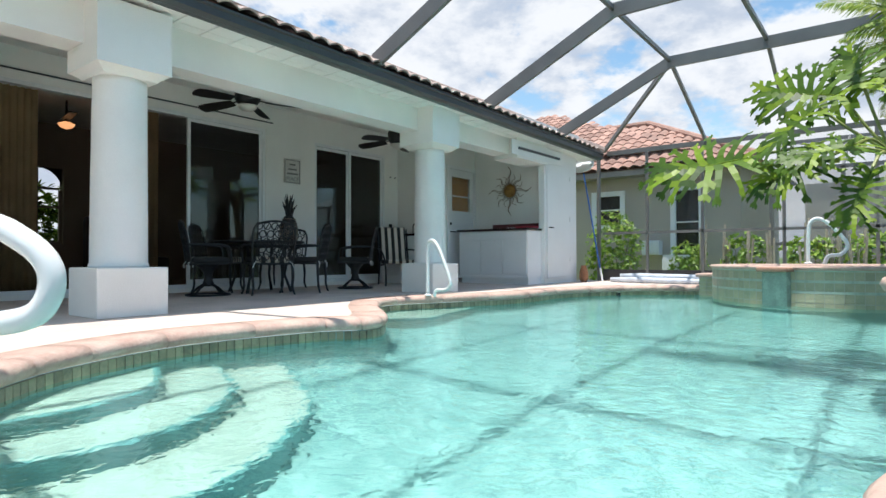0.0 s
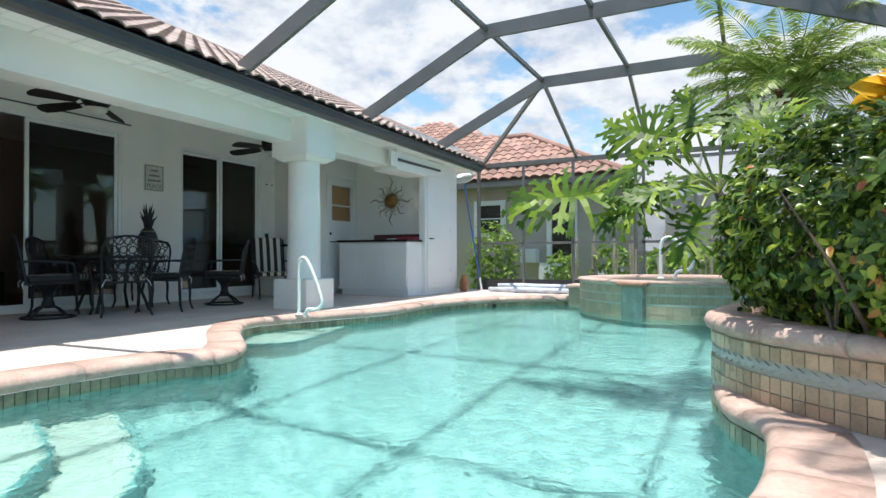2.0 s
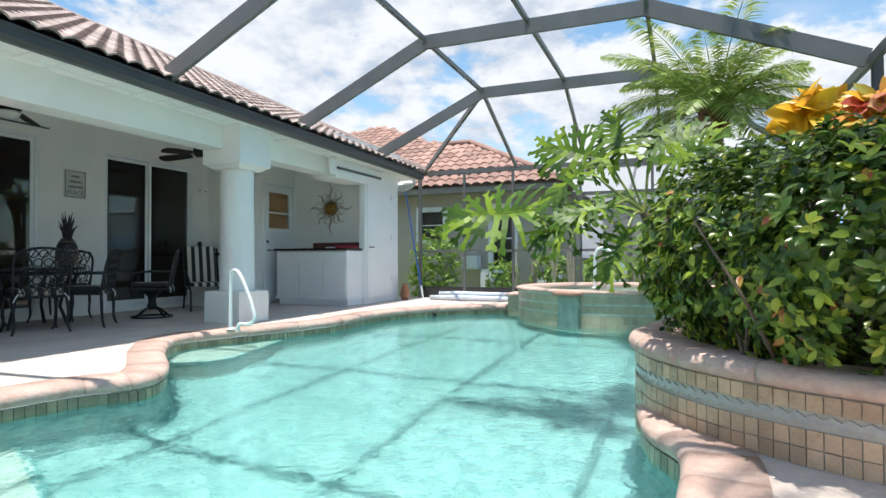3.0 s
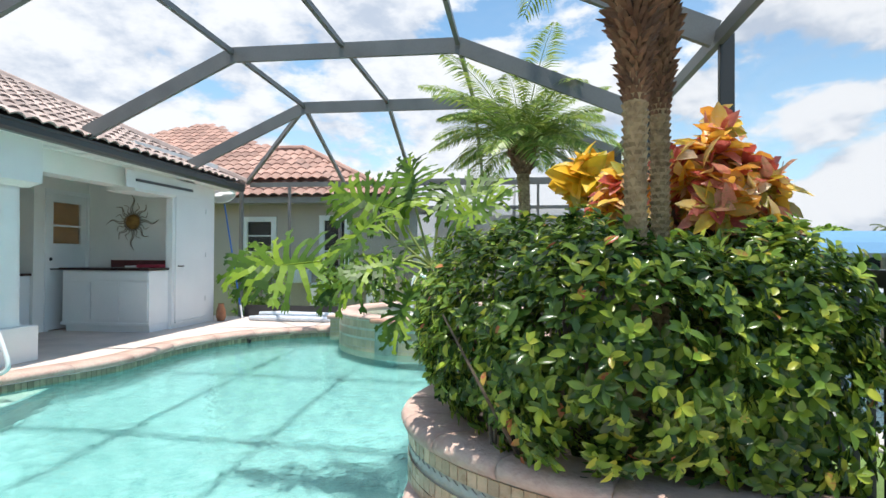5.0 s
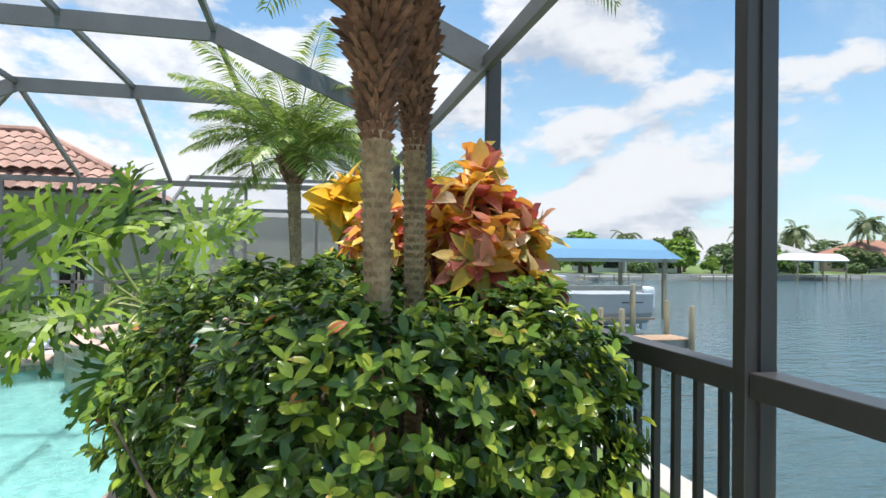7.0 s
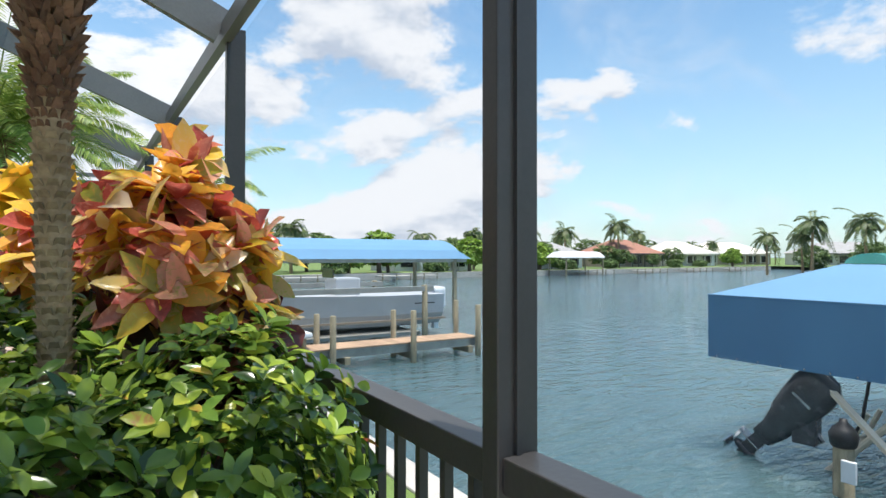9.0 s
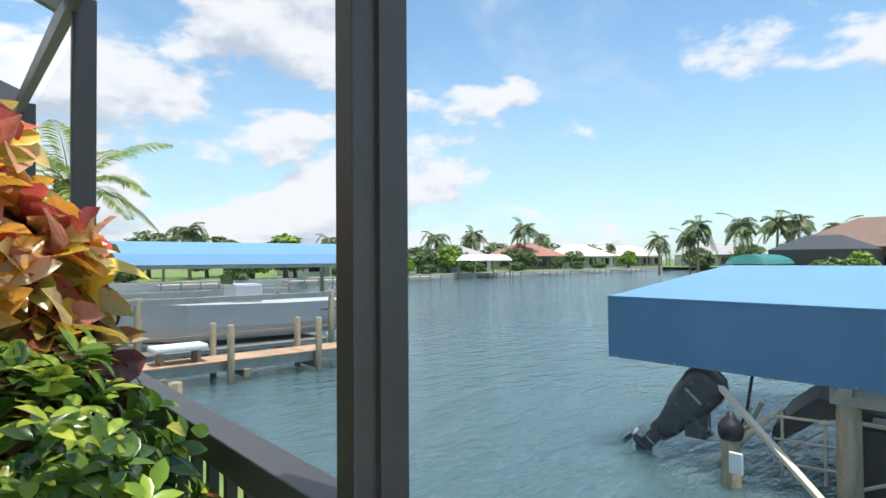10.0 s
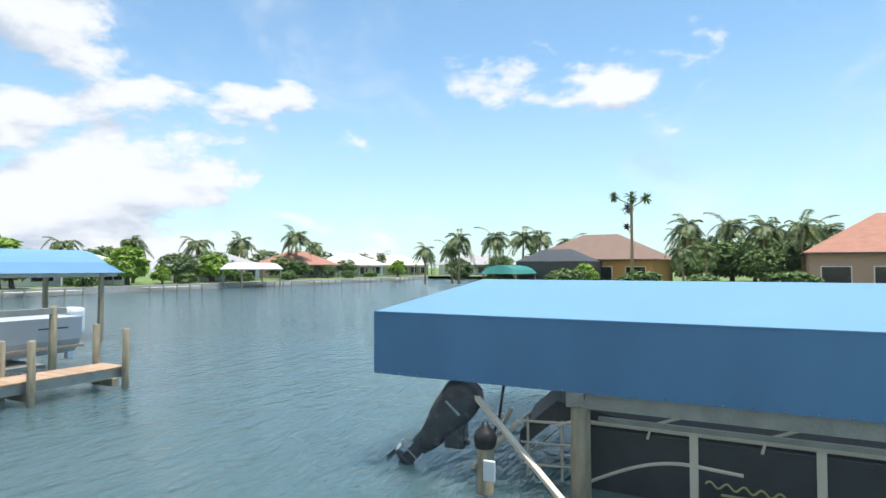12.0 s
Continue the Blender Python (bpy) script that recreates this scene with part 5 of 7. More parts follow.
ceiling_fan(-6.5, 4.60, 2.57, 56)
ceiling_fan(-6.5, 7.48, 2.50, 50)


def ring_bar(b, c, r, w, axis_u, axis_v, seg=14):
    pts = [Vector(c) + Vector(axis_u) * r * math.cos(k * math.tau / seg) + Vector(axis_v) * r * math.sin(k * math.tau / seg) for k in range(seg + 1)]
    tube(b, pts, w, 5, False)


def patio_chair(at, rz, swivel=False):
    ob = thing("patio_chair", "black cast aluminium patio chair with a scroll back and striped cushion" if not swivel else
               "black cast aluminium swivel chair with a scroll back and striped cushion", "chair", "chairs round the patio table", at, rz)
    # seat faces +y
    b = bmesh.new()
    tube(b, [(-0.25, -0.23, 0.41), (0.25, -0.23, 0.41), (0.27, 0.25, 0.42), (-0.27, 0.25, 0.42), (-0.25, -0.23, 0.41)], 0.014, 6, False)
    for k in range(7):
        x = -0.21 + 0.07 * k
        tube(b, [(x, -0.23, 0.412), (x, 0.25, 0.418)], 0.007, 5, False)
    part("seat_frame", b, BLACK, ob)
    cush = part("cushion", boxed((-0.25, -0.22, 0.425), (0.26, 0.27, 0.505), 0.028), STRIPE, ob, "cream and black striped canvas cushion", smooth=True)
    for sx in (-1, 1):
        part("cushion_tie", tube(bmesh.new(), [(sx * 0.22, -0.24, 0.45), (sx * 0.25, -0.27, 0.41), (sx * 0.27, -0.26, 0.36)], 0.006, 5), PAINT, cush, "white tie cord")
    b = bmesh.new()
    arch = [(-0.26, -0.23, 0.40), (-0.275, -0.27, 0.65), (-0.27, -0.31, 0.84), (-0.20, -0.33, 0.93), (0, -0.34, 0.965), (0.20, -0.33, 0.93), (0.27, -0.31, 0.84), (0.275, -0.27, 0.65), (0.26, -0.23, 0.40)]
    tube(b, spline([Vector(p) for p in arch], 4, closed=False), 0.015, 7, False)
    part("back_frame", b, BLACK, ob)
    b = bmesh.new()
    lean = lambda z: -0.235 - 0.105 * (z - 0.42) / 0.55
    for i in range(5):
        for j in range(5):
            x, z = -0.20 + 0.10 * i + (0.05 if j % 2 else 0), 0.50 + 0.10 * j
            if abs(x) < 0.235:
                ring_bar(b, (x, lean(z), z), 0.044, 0.0075, (1, 0, 0), (0, -0.18, 1), 10)
    for k in range(-2, 3):
        pts = [(k * 0.10 + 0.035 * math.sin(z * 22 + k), lean(z), z) for z in (0.44, 0.54, 0.64, 0.74, 0.84, 0.93)]
        tube(b, pts, 0.0075, 5, False)
    part("scroll_back", b, BLACK, ob, "pierced scrollwork back")
    for sx in (-1, 1):
        b = tube(bmesh.new(), spline([Vector(p) for p in ((sx * 0.275, -0.28, 0.66), (sx * 0.31, -0.1, 0.665), (sx * 0.31, 0.14, 0.65), (sx * 0.30, 0.22, 0.60), (sx * 0.275, 0.23, 0.42))], 4, closed=False), 0.014, 7)
        part("armrest", b, BLACK, ob)
    if swivel:
        b = lathe(bmesh.new(), [(0.05, 0.12), (0.07, 0.16), (0.05, 0.22), (0.06, 0.30), (0.13, 0.38), (0.14, 0.40)], 16)
        part("pedestal", b, BLACK, ob, smooth=True)
        for k in range(4):
            a = k * math.tau / 4 + 0.78
            part("foot", tube(bmesh.new(), [(0.04 * math.cos(a), 0.04 * math.sin(a), 0.16), (0.16 * math.cos(a), 0.16 * math.sin(a), 0.10), (0.26 * math.cos(a), 0.26 * math.sin(a), 0.02)], 0.016, 6), BLACK, ob)
        b = bmesh.new()
        ring_bar(b, (0, 0, 0.014), 0.27, 0.014, (1, 0, 0), (0, 1, 0), 26)
        part("base_ring", b, BLACK, ob)
    else:
        for sx, sy in ((-1, -1), (1, -1), (1, 1), (-1, 1)):
            b = tube(bmesh.new(), spline([Vector(p) for p in ((sx * 0.25, sy * 0.235, 0.41), (sx * 0.265, sy * 0.245, 0.25), (sx * 0.255, sy * 0.25, 0.1), (sx * 0.28, sy * 0.28, 0.0))], 3, closed=False), [0.019] * 4 + [0.016] * 3 + [0.014] * 3, 7)
            part("leg", b, BLACK, ob)
    return ob


chair = patio_chair((-6.52, 5.55, 0), 128)
copy_thing(chair, pose(-7.50, 5.90, 0, 0, 0, -150))
copy_thing(chair, pose(-7.52, 4.80, 0, 0, 0, -48))
copy_thing(chair, pose(-6.50, 4.92, 0, 0, 0, 70))
swivel = patio_chair((-6.92, 4.30, 0), -22, True)
copy_thing(swivel, pose(-6.66, 6.66, 0, 0, 0, 132))

table = thing("patio_table", "round black cast aluminium patio table with a pierced top", "table", at=(-7.12, 5.22, 0))
part("tabletop", lathe(bmesh.new(), [(0.60, 0.70), (0.63, 0.71), (0.63, 0.725), (0.60, 0.735), (0.3, 0.735), (0.02, 0.735)], 40), BLACK, table, smooth=False)
b = bmesh.new()
ring_bar(b, (0, 0, 0.66), 0.52, 0.016, (1, 0, 0), (0, 1, 0), 30)
part("apron", b, BLACK, table)
for k in range(4):
    a = k * math.tau / 4 + 0.6
    c, s_ = math.cos(a), math.sin(a)
    part("leg", tube(bmesh.new(), [(0.5 * c, 0.5 * s_, 0.70), (0.40 * c, 0.40 * s_, 0.45), (0.36 * c, 0.36 * s_, 0.25), (0.46 * c, 0.46 * s_, 0.0)], [0.022, 0.02, 0.018, 0.022], 8), BLACK, table)

pine = thing("pineapple_ornament", "black pierced metal pineapple lantern on the patio table", "ornament", at=(-6.98, 5.62, 0.736))
b = lathe(bmesh.new(), [(0.07, 0), (0.085, 0.02), (0.115, 0.09), (0.125, 0.17), (0.11, 0.26), (0.07, 0.33), (0.06, 0.345)], 18)
part("body", b, BLACK, pine)
b = bmesh.new()
for j in range(6):
    for k in range(12):
        a = (k + 0.5 * (j % 2)) * math.tau / 12
        z = 0.04 + 0.05 * j
        r = 0.118 * math.sin(math.pi * (0.25 + 0.62 * (z + 0.04) / 0.4)) + 0.006
        ring_bar(b, (r * math.cos(a), r * math.sin(a), z), 0.022, 0.004, (-math.sin(a), math.cos(a), 0), (0, 0, 1), 6)
part("scales", b, RUST, pine, "raised diamond scales")
b = bmesh.new()
for k in range(18):
    a = k * 2.4
    h = 0.13 + 0.012 * k
    o = 0.085 - 0.003 * k
    tube(b, [(0.03 * math.cos(a), 0.03 * math.sin(a), 0.34), (o * math.cos(a) * 0.8, o * math.sin(a) * 0.8, 0.34 + h * 0.6), (o * math.cos(a) * 1.5, o * math.sin(a) * 1.5, 0.34 + h)], [0.016, 0.014, 0.002], 5)
part("leaf_crown", b, BLACK, pine)
pine.scale = (1.05, 1.05, 1.08)

# high-backed lounge chair
lou = thing("lounge_chair", "black metal lounge chair with a high striped cushion", "chair", at=(-6.95, 7.95, 0), rz=-125)
for sx in (-1, 1):
    part("side_frame", tube(bmesh.new(), spline([Vector(p) for p in ((sx * 0.27, -0.42, 1.02), (sx * 0.27, -0.22, 0.40), (sx * 0.27, 0.30, 0.36), (sx * 0.27, 0.36, 0.0))], 5, closed=False), 0.016, 7), BLACK, lou)
    part("back_leg", tube(bmesh.new(), [(sx * 0.27, -0.2, 0.4), (sx * 0.27, -0.34, 0.0)], 0.016, 7), BLACK, lou)
    part("armrest", tube(bmesh.new(), spline([Vector(p) for p in ((sx * 0.29, -0.30, 0.64), (sx * 0.31, 0.1, 0.62), (sx * 0.29, 0.30, 0.50), (sx * 0.27, 0.30, 0.36))], 5, closed=False), 0.016, 7), BLACK, lou)
c = part("back_cushion", boxed((-0.25, -0.04, 0), (0.25, 0.04, 0.66), 0.03), STRIPE, lou, "cream and black striped canvas cushion", smooth=True)
c.matrix_local = pose(0, -0.27, 0.42, 16, 0, 0)
part("seat_cushion", boxed((-0.25, -0.24, 0.385), (0.25, 0.32, 0.455), 0.028), STRIPE, lou, "cream and black striped canvas cushion", smooth=True)

# bar counter under the sun ornament
bar_c = thing("bar_cabinet", "white painted bar cabinet with three doors", "cabinet", at=(-5.84, 9.72, 0))
part("body", boxed((-0.75, -0.36, 0.12), (0.77, 0.395, 0.985), 0.006), PAINT, bar_c)
part("plinth", boxed((-0.70, -0.34, 0), (0.77, 0.395, 0.12)), PAINT, bar_c)
part("base_moulding", boxed((-0.77, -0.385, 0.10), (0.79, -0.36, 0.15), 0.006), PAINT, bar_c)
for k in range(3):
    x0 = -0.73 + 0.498 * k
    d = part("door", boxed((x0, -0.378, 0.19), (x0 + 0.485, -0.361, 0.80), 0.004), PAINT, bar_c)
    part("knob", lathe(bmesh.new(), [(0.012, 0), (0.006, 0.012), (0.012, 0.022)], 10, (x0 + 0.44, -0.385, 0.72)), PAINT, d)
part("drawer_rail", boxed((-0.73, -0.376, 0.83), (0.757, -0.361, 0.965), 0.004), PAINT, bar_c)
wt = thing("worktop", "dark red-brown stone worktop on the bar cabinet", "worktop", at=(-5.84, 9.72, 0.986))
part("slab", boxed((-0.79, -0.40, 0), (0.79, 0.397, 0.04), 0.006), COUNTER_TOP, wt)
part("backsplash", boxed((-0.45, 0.36, 0.04), (0.79, 0.397, 0.16), 0.004), RED_EDGE, wt, "dark red backsplash strip")
cl = thing("folded_cloth", "folded red and white cloth on the worktop", "cloth", at=(-5.35, 9.85, 1.027))
part("fold", boxed((-0.20, -0.14, 0), (0.22, 0.14, 0.05), 0.02), RED_CLOTH, cl, smooth=True)
part("fold", boxed((-0.42, -0.12, 0), (-0.20, 0.12, 0.03), 0.012), PAINT, cl, "white folded cloth", smooth=True)

# sun ornament
sunw = thing("sun_ornament", "metal sun wall ornament with a bronze face and wavy wire rays", "wall ornament", at=(-5.90, 10.11, 1.81))
part("face", lathe(bmesh.new(), [(0.135, 0), (0.13, 0.02), (0.10, 0.045), (0.05, 0.06), (0.01, 0.062)], 32), BRONZE, sunw, "domed bronze sun disc", smooth=True).matrix_local = pose(0, 0, 0, 90, 0, 0)
b = bmesh.new()
ring_bar(b, (0, -0.012, 0), 0.15, 0.009, (1, 0, 0), (0, 0, 1), 30)
part("rim", b, RUST, sunw)
for k in range(16):
    a = k * math.tau / 16
    ln = 0.50 if k % 4 == 0 else (0.40 if k % 2 == 0 else 0.33)
    u, v = Vector((math.cos(a), 0, math.sin(a))), Vector((-math.sin(a), 0, math.cos(a)))
    for off in (-0.02, 0.02) if k % 2 == 0 else (0.0,):
        pts = [u * (0.14 + (ln - 0.14) * t) + v * (0.03 * math.sin(t * 7.5) * (0.4 + t) + off * (1 - t)) + Vector((0, -0.015, 0)) for t in [j / 9 for j in range(10)]]
        part("ray", tube(bmesh.new(), pts, [0.009 - 0.0006 * j for j in range(10)], 6), RUST, sunw)

# door with an orange blind
dr = thing("door_3", "white half-glazed door with an orange blind, closed", "door", kind="structure", at=(-6.78, 9.22, 0))
b = bmesh.new()
for lo, hi in (((-0.05, 0.02, 0.01), (0, 0.86, 1.42)), ((-0.05, 0.02, 2.10), (0, 0.86, 2.24)), ((-0.05, 0.02, 1.42), (0, 0.15, 2.10)), ((-0.05, 0.76, 1.42), (0, 0.86, 2.10))):
    box(b, lo, hi)
part("leaf", b, PAINT, dr)
part("pane", boxed((-0.03, 0.15, 1.42), (-0.024, 0.76, 2.10)), CLEAR_GLASS, dr).visible_shadow = False
b = bmesh.new()
for k in range(22):
    box(b, (-0.06, 0.15, 1.425 + 0.0306 * k), (-0.052, 0.76, 1.452 + 0.0306 * k))
part("blind", b, BLIND, dr, "orange slatted blind")
part("muntin", boxed((-0.022, 0.15, 1.70), (0.004, 0.76, 1.73)), PAINT, dr)
part("lever_handle", tube(bmesh.new(), [(0, 0.10, 1.0), (0.05, 0.10, 1.0), (0.05, 0.21, 1.0)], 0.011, 8), BLACK, dr, "black lever handle")
part("deadbolt", lathe(bmesh.new(), [(0.03, 0), (0.025, 0.015)], 14, (0, 0, 0)), BLACK, dr).matrix_local = pose(0.0, 0.10, 1.16, 0, 90, 0)
b = bmesh.new()
for lo, hi in (((0.0, -0.06, 0), (0.05, 0.02, 2.30)), ((0.0, 0.86, 0), (0.05, 0.898, 2.30)), ((0.0, 0.02, 2.24), (0.05, 0.86, 2.30))):
    box(b, lo, hi)
part("casing", b, PAINT, dr)

# closet door on the storage front
cd = thing("door_4", "white flush closet door with black lever handle", "door", kind="structure", at=(-4.995, 9.93, 0))
part("leaf", boxed((0, 0, 0.12), (0.018, 0.92, 2.28), 0.004), PAINT, cd)
part("lever_handle", tube(bmesh.new(), [(0.018, 0.07, 1.05), (0.06, 0.07, 1.05), (0.06, 0.17, 1.05)], 0.011, 8), BLACK, cd)
for z in (0.4, 1.2, 2.0):
    part("hinge", boxed((0.0, 0.925, z), (0.024, 0.945, z + 0.09), 0.002), WHITE_STEEL, cd)
part("threshold", boxed((0.0, 0.0, 0.09), (0.03, 0.92, 0.115)), PAINT, cd)

# wet bar at the return wall with two lanterns
wb = thing("sink_cabinet", "white sink cabinet with a dark top against the return wall", "cabinet", at=(-7.3, 8.68, 0))
part("body", boxed((-0.5, -0.26, 0), (0.5, 0.265, 0.90), 0.005), PAINT, wb)
part("top", boxed((-0.53, -0.29, 0.90), (0.53, 0.266, 0.94), 0.006), COUNTER_TOP, wb, "dark stone top")
part("front_panel", boxed((-0.47, -0.272, 0.15), (0.47, -0.261, 0.86), 0.003), PAINT, wb)


def lantern(x, y):
    ob = thing("lantern", "small dark metal lantern on the sink cabinet", "lantern", "lanterns on the sink cabinet", (x, y, 0.941))
    part("base", boxed((-0.07, -0.07, 0), (0.07, 0.07, 0.02), 0.004), BLACK, ob)
    for sx, sy in ((-1, -1), (1, -1), (1, 1), (-1, 1)):
        part("corner_bar", boxed((sx * 0.06 - 0.006, sy * 0.06 - 0.006, 0.02), (sx * 0.06 + 0.006, sy * 0.06 + 0.006, 0.17)), BLACK, ob)
    part("roof", lathe(bmesh.new(), [(0.09, 0.17), (0.085, 0.185), (0.03, 0.235), (0.025, 0.25), (0.008, 0.262)], 8), BLACK, ob)
    part("candle", lathe(bmesh.new(), [(0.03, 0.02), (0.03, 0.11), (0.004, 0.115)], 12), FROST, ob)
    b = bmesh.new()
    ring_bar(b, (0, 0, 0.285), 0.025, 0.004, (1, 0, 0), (0, 0, 1), 12)
    part("ring_handle", b, BLACK, ob)


lantern(-7.12, 8.72)
lantern(-6.94, 8.74)

# plaque, outlets, shutter slot
plq = thing("wall_plaque", "weathered white wall plaque with grey lettering", "sign", at=(WALL_X + 0.004, 6.33, 1.94))
part("board", boxed((0, -0.165, -0.20), (0.018, 0.165, 0.20), 0.004), SIGN, plq)
for lo, hi in (((0.018, -0.14, -0.19), (0.022, 0.14, -0.18)), ((0.018, -0.14, 0.18), (0.022, 0.14, 0.19)), ((0.018, -0.155, -0.19), (0.022, -0.145, 0.19)), ((0.018, 0.145, -0.19), (0.022, 0.155, 0.19))):
    part("border_line", boxed(lo, hi), SIGN_INK, plq)
cu = bpy.data.curves.new("lettering", "FONT")
cu.body, cu.size, cu.extrude, cu.align_x = "PLACE", 0.088, 0.001, "CENTER"
cu.materials.append(SIGN_INK)
tx = new("lettering", cu)
tx.parent = plq
tx.matrix_local = pose(0.0205, 0, -0.155, 90, 0, 90)
for k, (w_, z) in enumerate(((0.22, -0.055), (0.12, 0.10), (0.17, 0.02))):
    part("lettering_bar", boxed((0.018, -w_ / 2, z), (0.021, w_ / 2, z + 0.028)), SIGN_INK, plq)
for y, z in ((8.72, 1.10), (8.72, 2.1), (8.86, 2.1)):
    if z < 2:
        o = thing("wall_outlet", "small dark weatherproof outlet on the lanai wall", "outlet", at=(WALL_X + 0.004, y, z))
        part("cover", boxed((0, -0.035, -0.06), (0.03, 0.035, 0.06), 0.006), BLACK, o)
    else:
        o = thing("wall_hook", "small dark hook on the lanai wall", "hook", at=(WALL_X + 0.004, y, z))
        part("peg", lathe(bmesh.new(), [(0.012, 0), (0.008, 0.03)], 8), BLACK, o).matrix_local = pose(0, 0, 0, 0, 90, 0)
sh = thing("shutter_slot", "long dark slot of a roll-down shutter under the beam", "shutter", at=(-4.925, 9.55, 2.36))
part("slot", boxed((0, -0.75, -0.02), (0.03, 0.75, 0.02), 0.004), GUTTER, sh)
part("housing", boxed((-0.012, -0.95, -0.12), (0.0, 0.95, 0.13), 0.004), PAINT, sh)

# curtains and things in the room
for y0, y1 in ((2.20, 2.74), (4.02, 4.22), (1.6, 1.85)):
    cu_ = thing("curtain", "tan pleated curtain drawn aside beside the open sliding door", "curtain", "curtains of the sliding door", (-8.15, y0, 0.06))
    pts = [Vector((0.035 * math.sin(k * 1.9), (y1 - y0) * k / 24)) for k in range(25)]
    b = bmesh.new()
    lo_ = [b.verts.new((p.x, p.y, 0.0)) for p in pts]
    hi_ = [b.verts.new((p.x, p.y, 2.5)) for p in pts]
    for k in range(24):
        b.faces.new((lo_[k], lo_[k + 1], hi_[k + 1], hi_[k]))
    bmesh.ops.solidify(b, geom=b.faces[:], thickness=0.006)
    part("pleats", b, CURTAIN, cu_, smooth=True)
win = thing("window_1", "arched window of the room with greenery outside", "window", kind="structure", at=(-12.1, 3.95, 0.75))
b = bmesh.new()
for lo, hi in (((-0.03, -0.40, 0), (0.03, -0.35, 1.0)), ((-0.03, 0.35, 0), (0.03, 0.40, 1.0)), ((-0.03, -0.35, 0), (0.03, 0.35, 0.05)), ((-0.02, -0.02, 0.05), (0.02, 0.02, 1.38)), ((-0.02, -0.35, 0.66), (0.02, 0.35, 0.70)), ((-0.02, -0.35, 1.0), (0.02, 0.35, 1.04))):
    box(b, lo, hi)
part("window_frame", b, INTERIOR, win)
b = bmesh.new()
arc = [(0.40 * math.cos(a), 1.0 + 0.40 * math.sin(a)) for a in [math.pi * k / 16 for k in range(17)]]
corner = [(0.40, 1.42), (-0.40, 1.42)]
for k in range(16):
    o = corner[0] if k < 8 else corner[1]
    b.faces.new([b.verts.new((0.0, y_, z_)) for y_, z_ in (arc[k], arc[k + 1], o)])
b.faces.new([b.verts.new((0.0, y_, z_)) for y_, z_ in (arc[8], corner[1], corner[0])])
bmesh.ops.solidify(b, geom=b.faces[:], thickness=0.08)
part("arch_head", b, INTERIOR, win)
LAMP_GLOW = bpy.data.materials.new("lamp_glow")
LAMP_GLOW.use_nodes = True
LAMP_GLOW.node_tree.nodes["Principled BSDF"].inputs["Emission Color"].default_value = (1.0, 0.45, 0.18, 1)
LAMP_GLOW.node_tree.nodes["Principled BSDF"].inputs["Emission Strength"].default_value = 0.7
lampt = thing("ceiling_lamp", "ceiling fan lamp with a warm glowing bowl in the room", "lamp", at=(-10.0, 3.70, 2.56))
part("rod", tube(bmesh.new(), [(0, 0, 0.05), (0, 0, 0.39)], 0.015, 8), BLACK, lampt)
part("bowl", lathe(bmesh.new(), [(0.02, -0.06), (0.09, -0.03), (0.12, 0.02), (0.05, 0.05)], 20), LAMP_GLOW, lampt, "warm glowing glass bowl", smooth=True)
part("fan_arm", bar(bmesh.new(), (-0.55, 0.1, 0.1), (0.55, -0.1, 0.1), 0.12, 0.012), BLACK, lampt)
sofa = thing("armchair", "dark high-backed armchair in the room", "chair", at=(-9.9, 4.55, 0.03))
part("back", boxed((-0.45, -0.5, 0.0), (-0.15, 0.5, 1.15), 0.08), FAN_BROWN, sofa)
part("seat", boxed((-0.15, -0.5, 0.0), (0.5, 0.5, 0.48), 0.06), FAN_BROWN, sofa)

yard = thing("shrub", "green garden shrub outside the arched window", "shrub", at=(-13.6, 4.1, 0))
rng_y = np.random.default_rng(77)
P, A = shell_points(rng_y, 160, [((0, 0, 0.8), (0.5, 0.9, 0.85))])
add_leaves("foliage", yard, HEDGE_LEAF, rosettes(rng_y, P, A, (6, 8), (0.10, 0.16), (0.05, 0.08)))
part("stem", tube(bmesh.new(), [(0, 0, 0), (0.02, 0, 0.4), (0, 0.02, 0.9)], [0.03, 0.025, 0.015], 6), BARK, yard)

# corner: pole with skimmer net, pot, cover roll, skimmer mouth
net = thing("leaf_skimmer", "white leaf skimmer net on a blue pole leaning in the corner", "pool net", at=(-4.74, 11.60, 0))
part("pole", tube(bmesh.new(), [(0.12, 0.0, 0.0), (-0.30, 0.05, 2.25)], 0.016, 10), BLUE_POLE, net, "blue telescopic pole")
part("grip", tube(bmesh.new(), [(0.125, 0, 0.0), (0.075, 0.006, 0.27)], 0.02, 10), WHITE_PLASTIC, net, "white grip")
b = bmesh.new()
hoop = [(-0.33 + 0.25 * math.cos(a), 0.05 + 0.10 * math.sin(a), 2.42 + 0.15 * math.sin(a)) for a in [k * math.tau / 24 for k in range(25)]]
tube(b, hoop, 0.014, 6, False)
part("hoop", b, WHITE_PLASTIC, net)
b = bmesh.new()
b.faces.new([b.verts.new((x * 0.98 - 0.0066, y + 0.02, z - 0.01)) for x, y, z in hoop[:-1]])
part("mesh_bag", b, WHITE_PLASTIC, net, "white mesh")
pot = thing("clay_pot", "slim terracotta pot beside the closet", "pot", at=(-4.82, 11.15, 0))
part("body", lathe(bmesh.new(), [(0.06, 0), (0.09, 0.08), (0.085, 0.2), (0.05, 0.30), (0.06, 0.33), (0.05, 0.33), (0.04, 0.28)], 20), TERRACOTTA, pot, smooth=True)
roll = thing("cover_roll", "rolled pale blue pool float lying on the deck", "pool float", at=(-3.45, 11.25, 0))
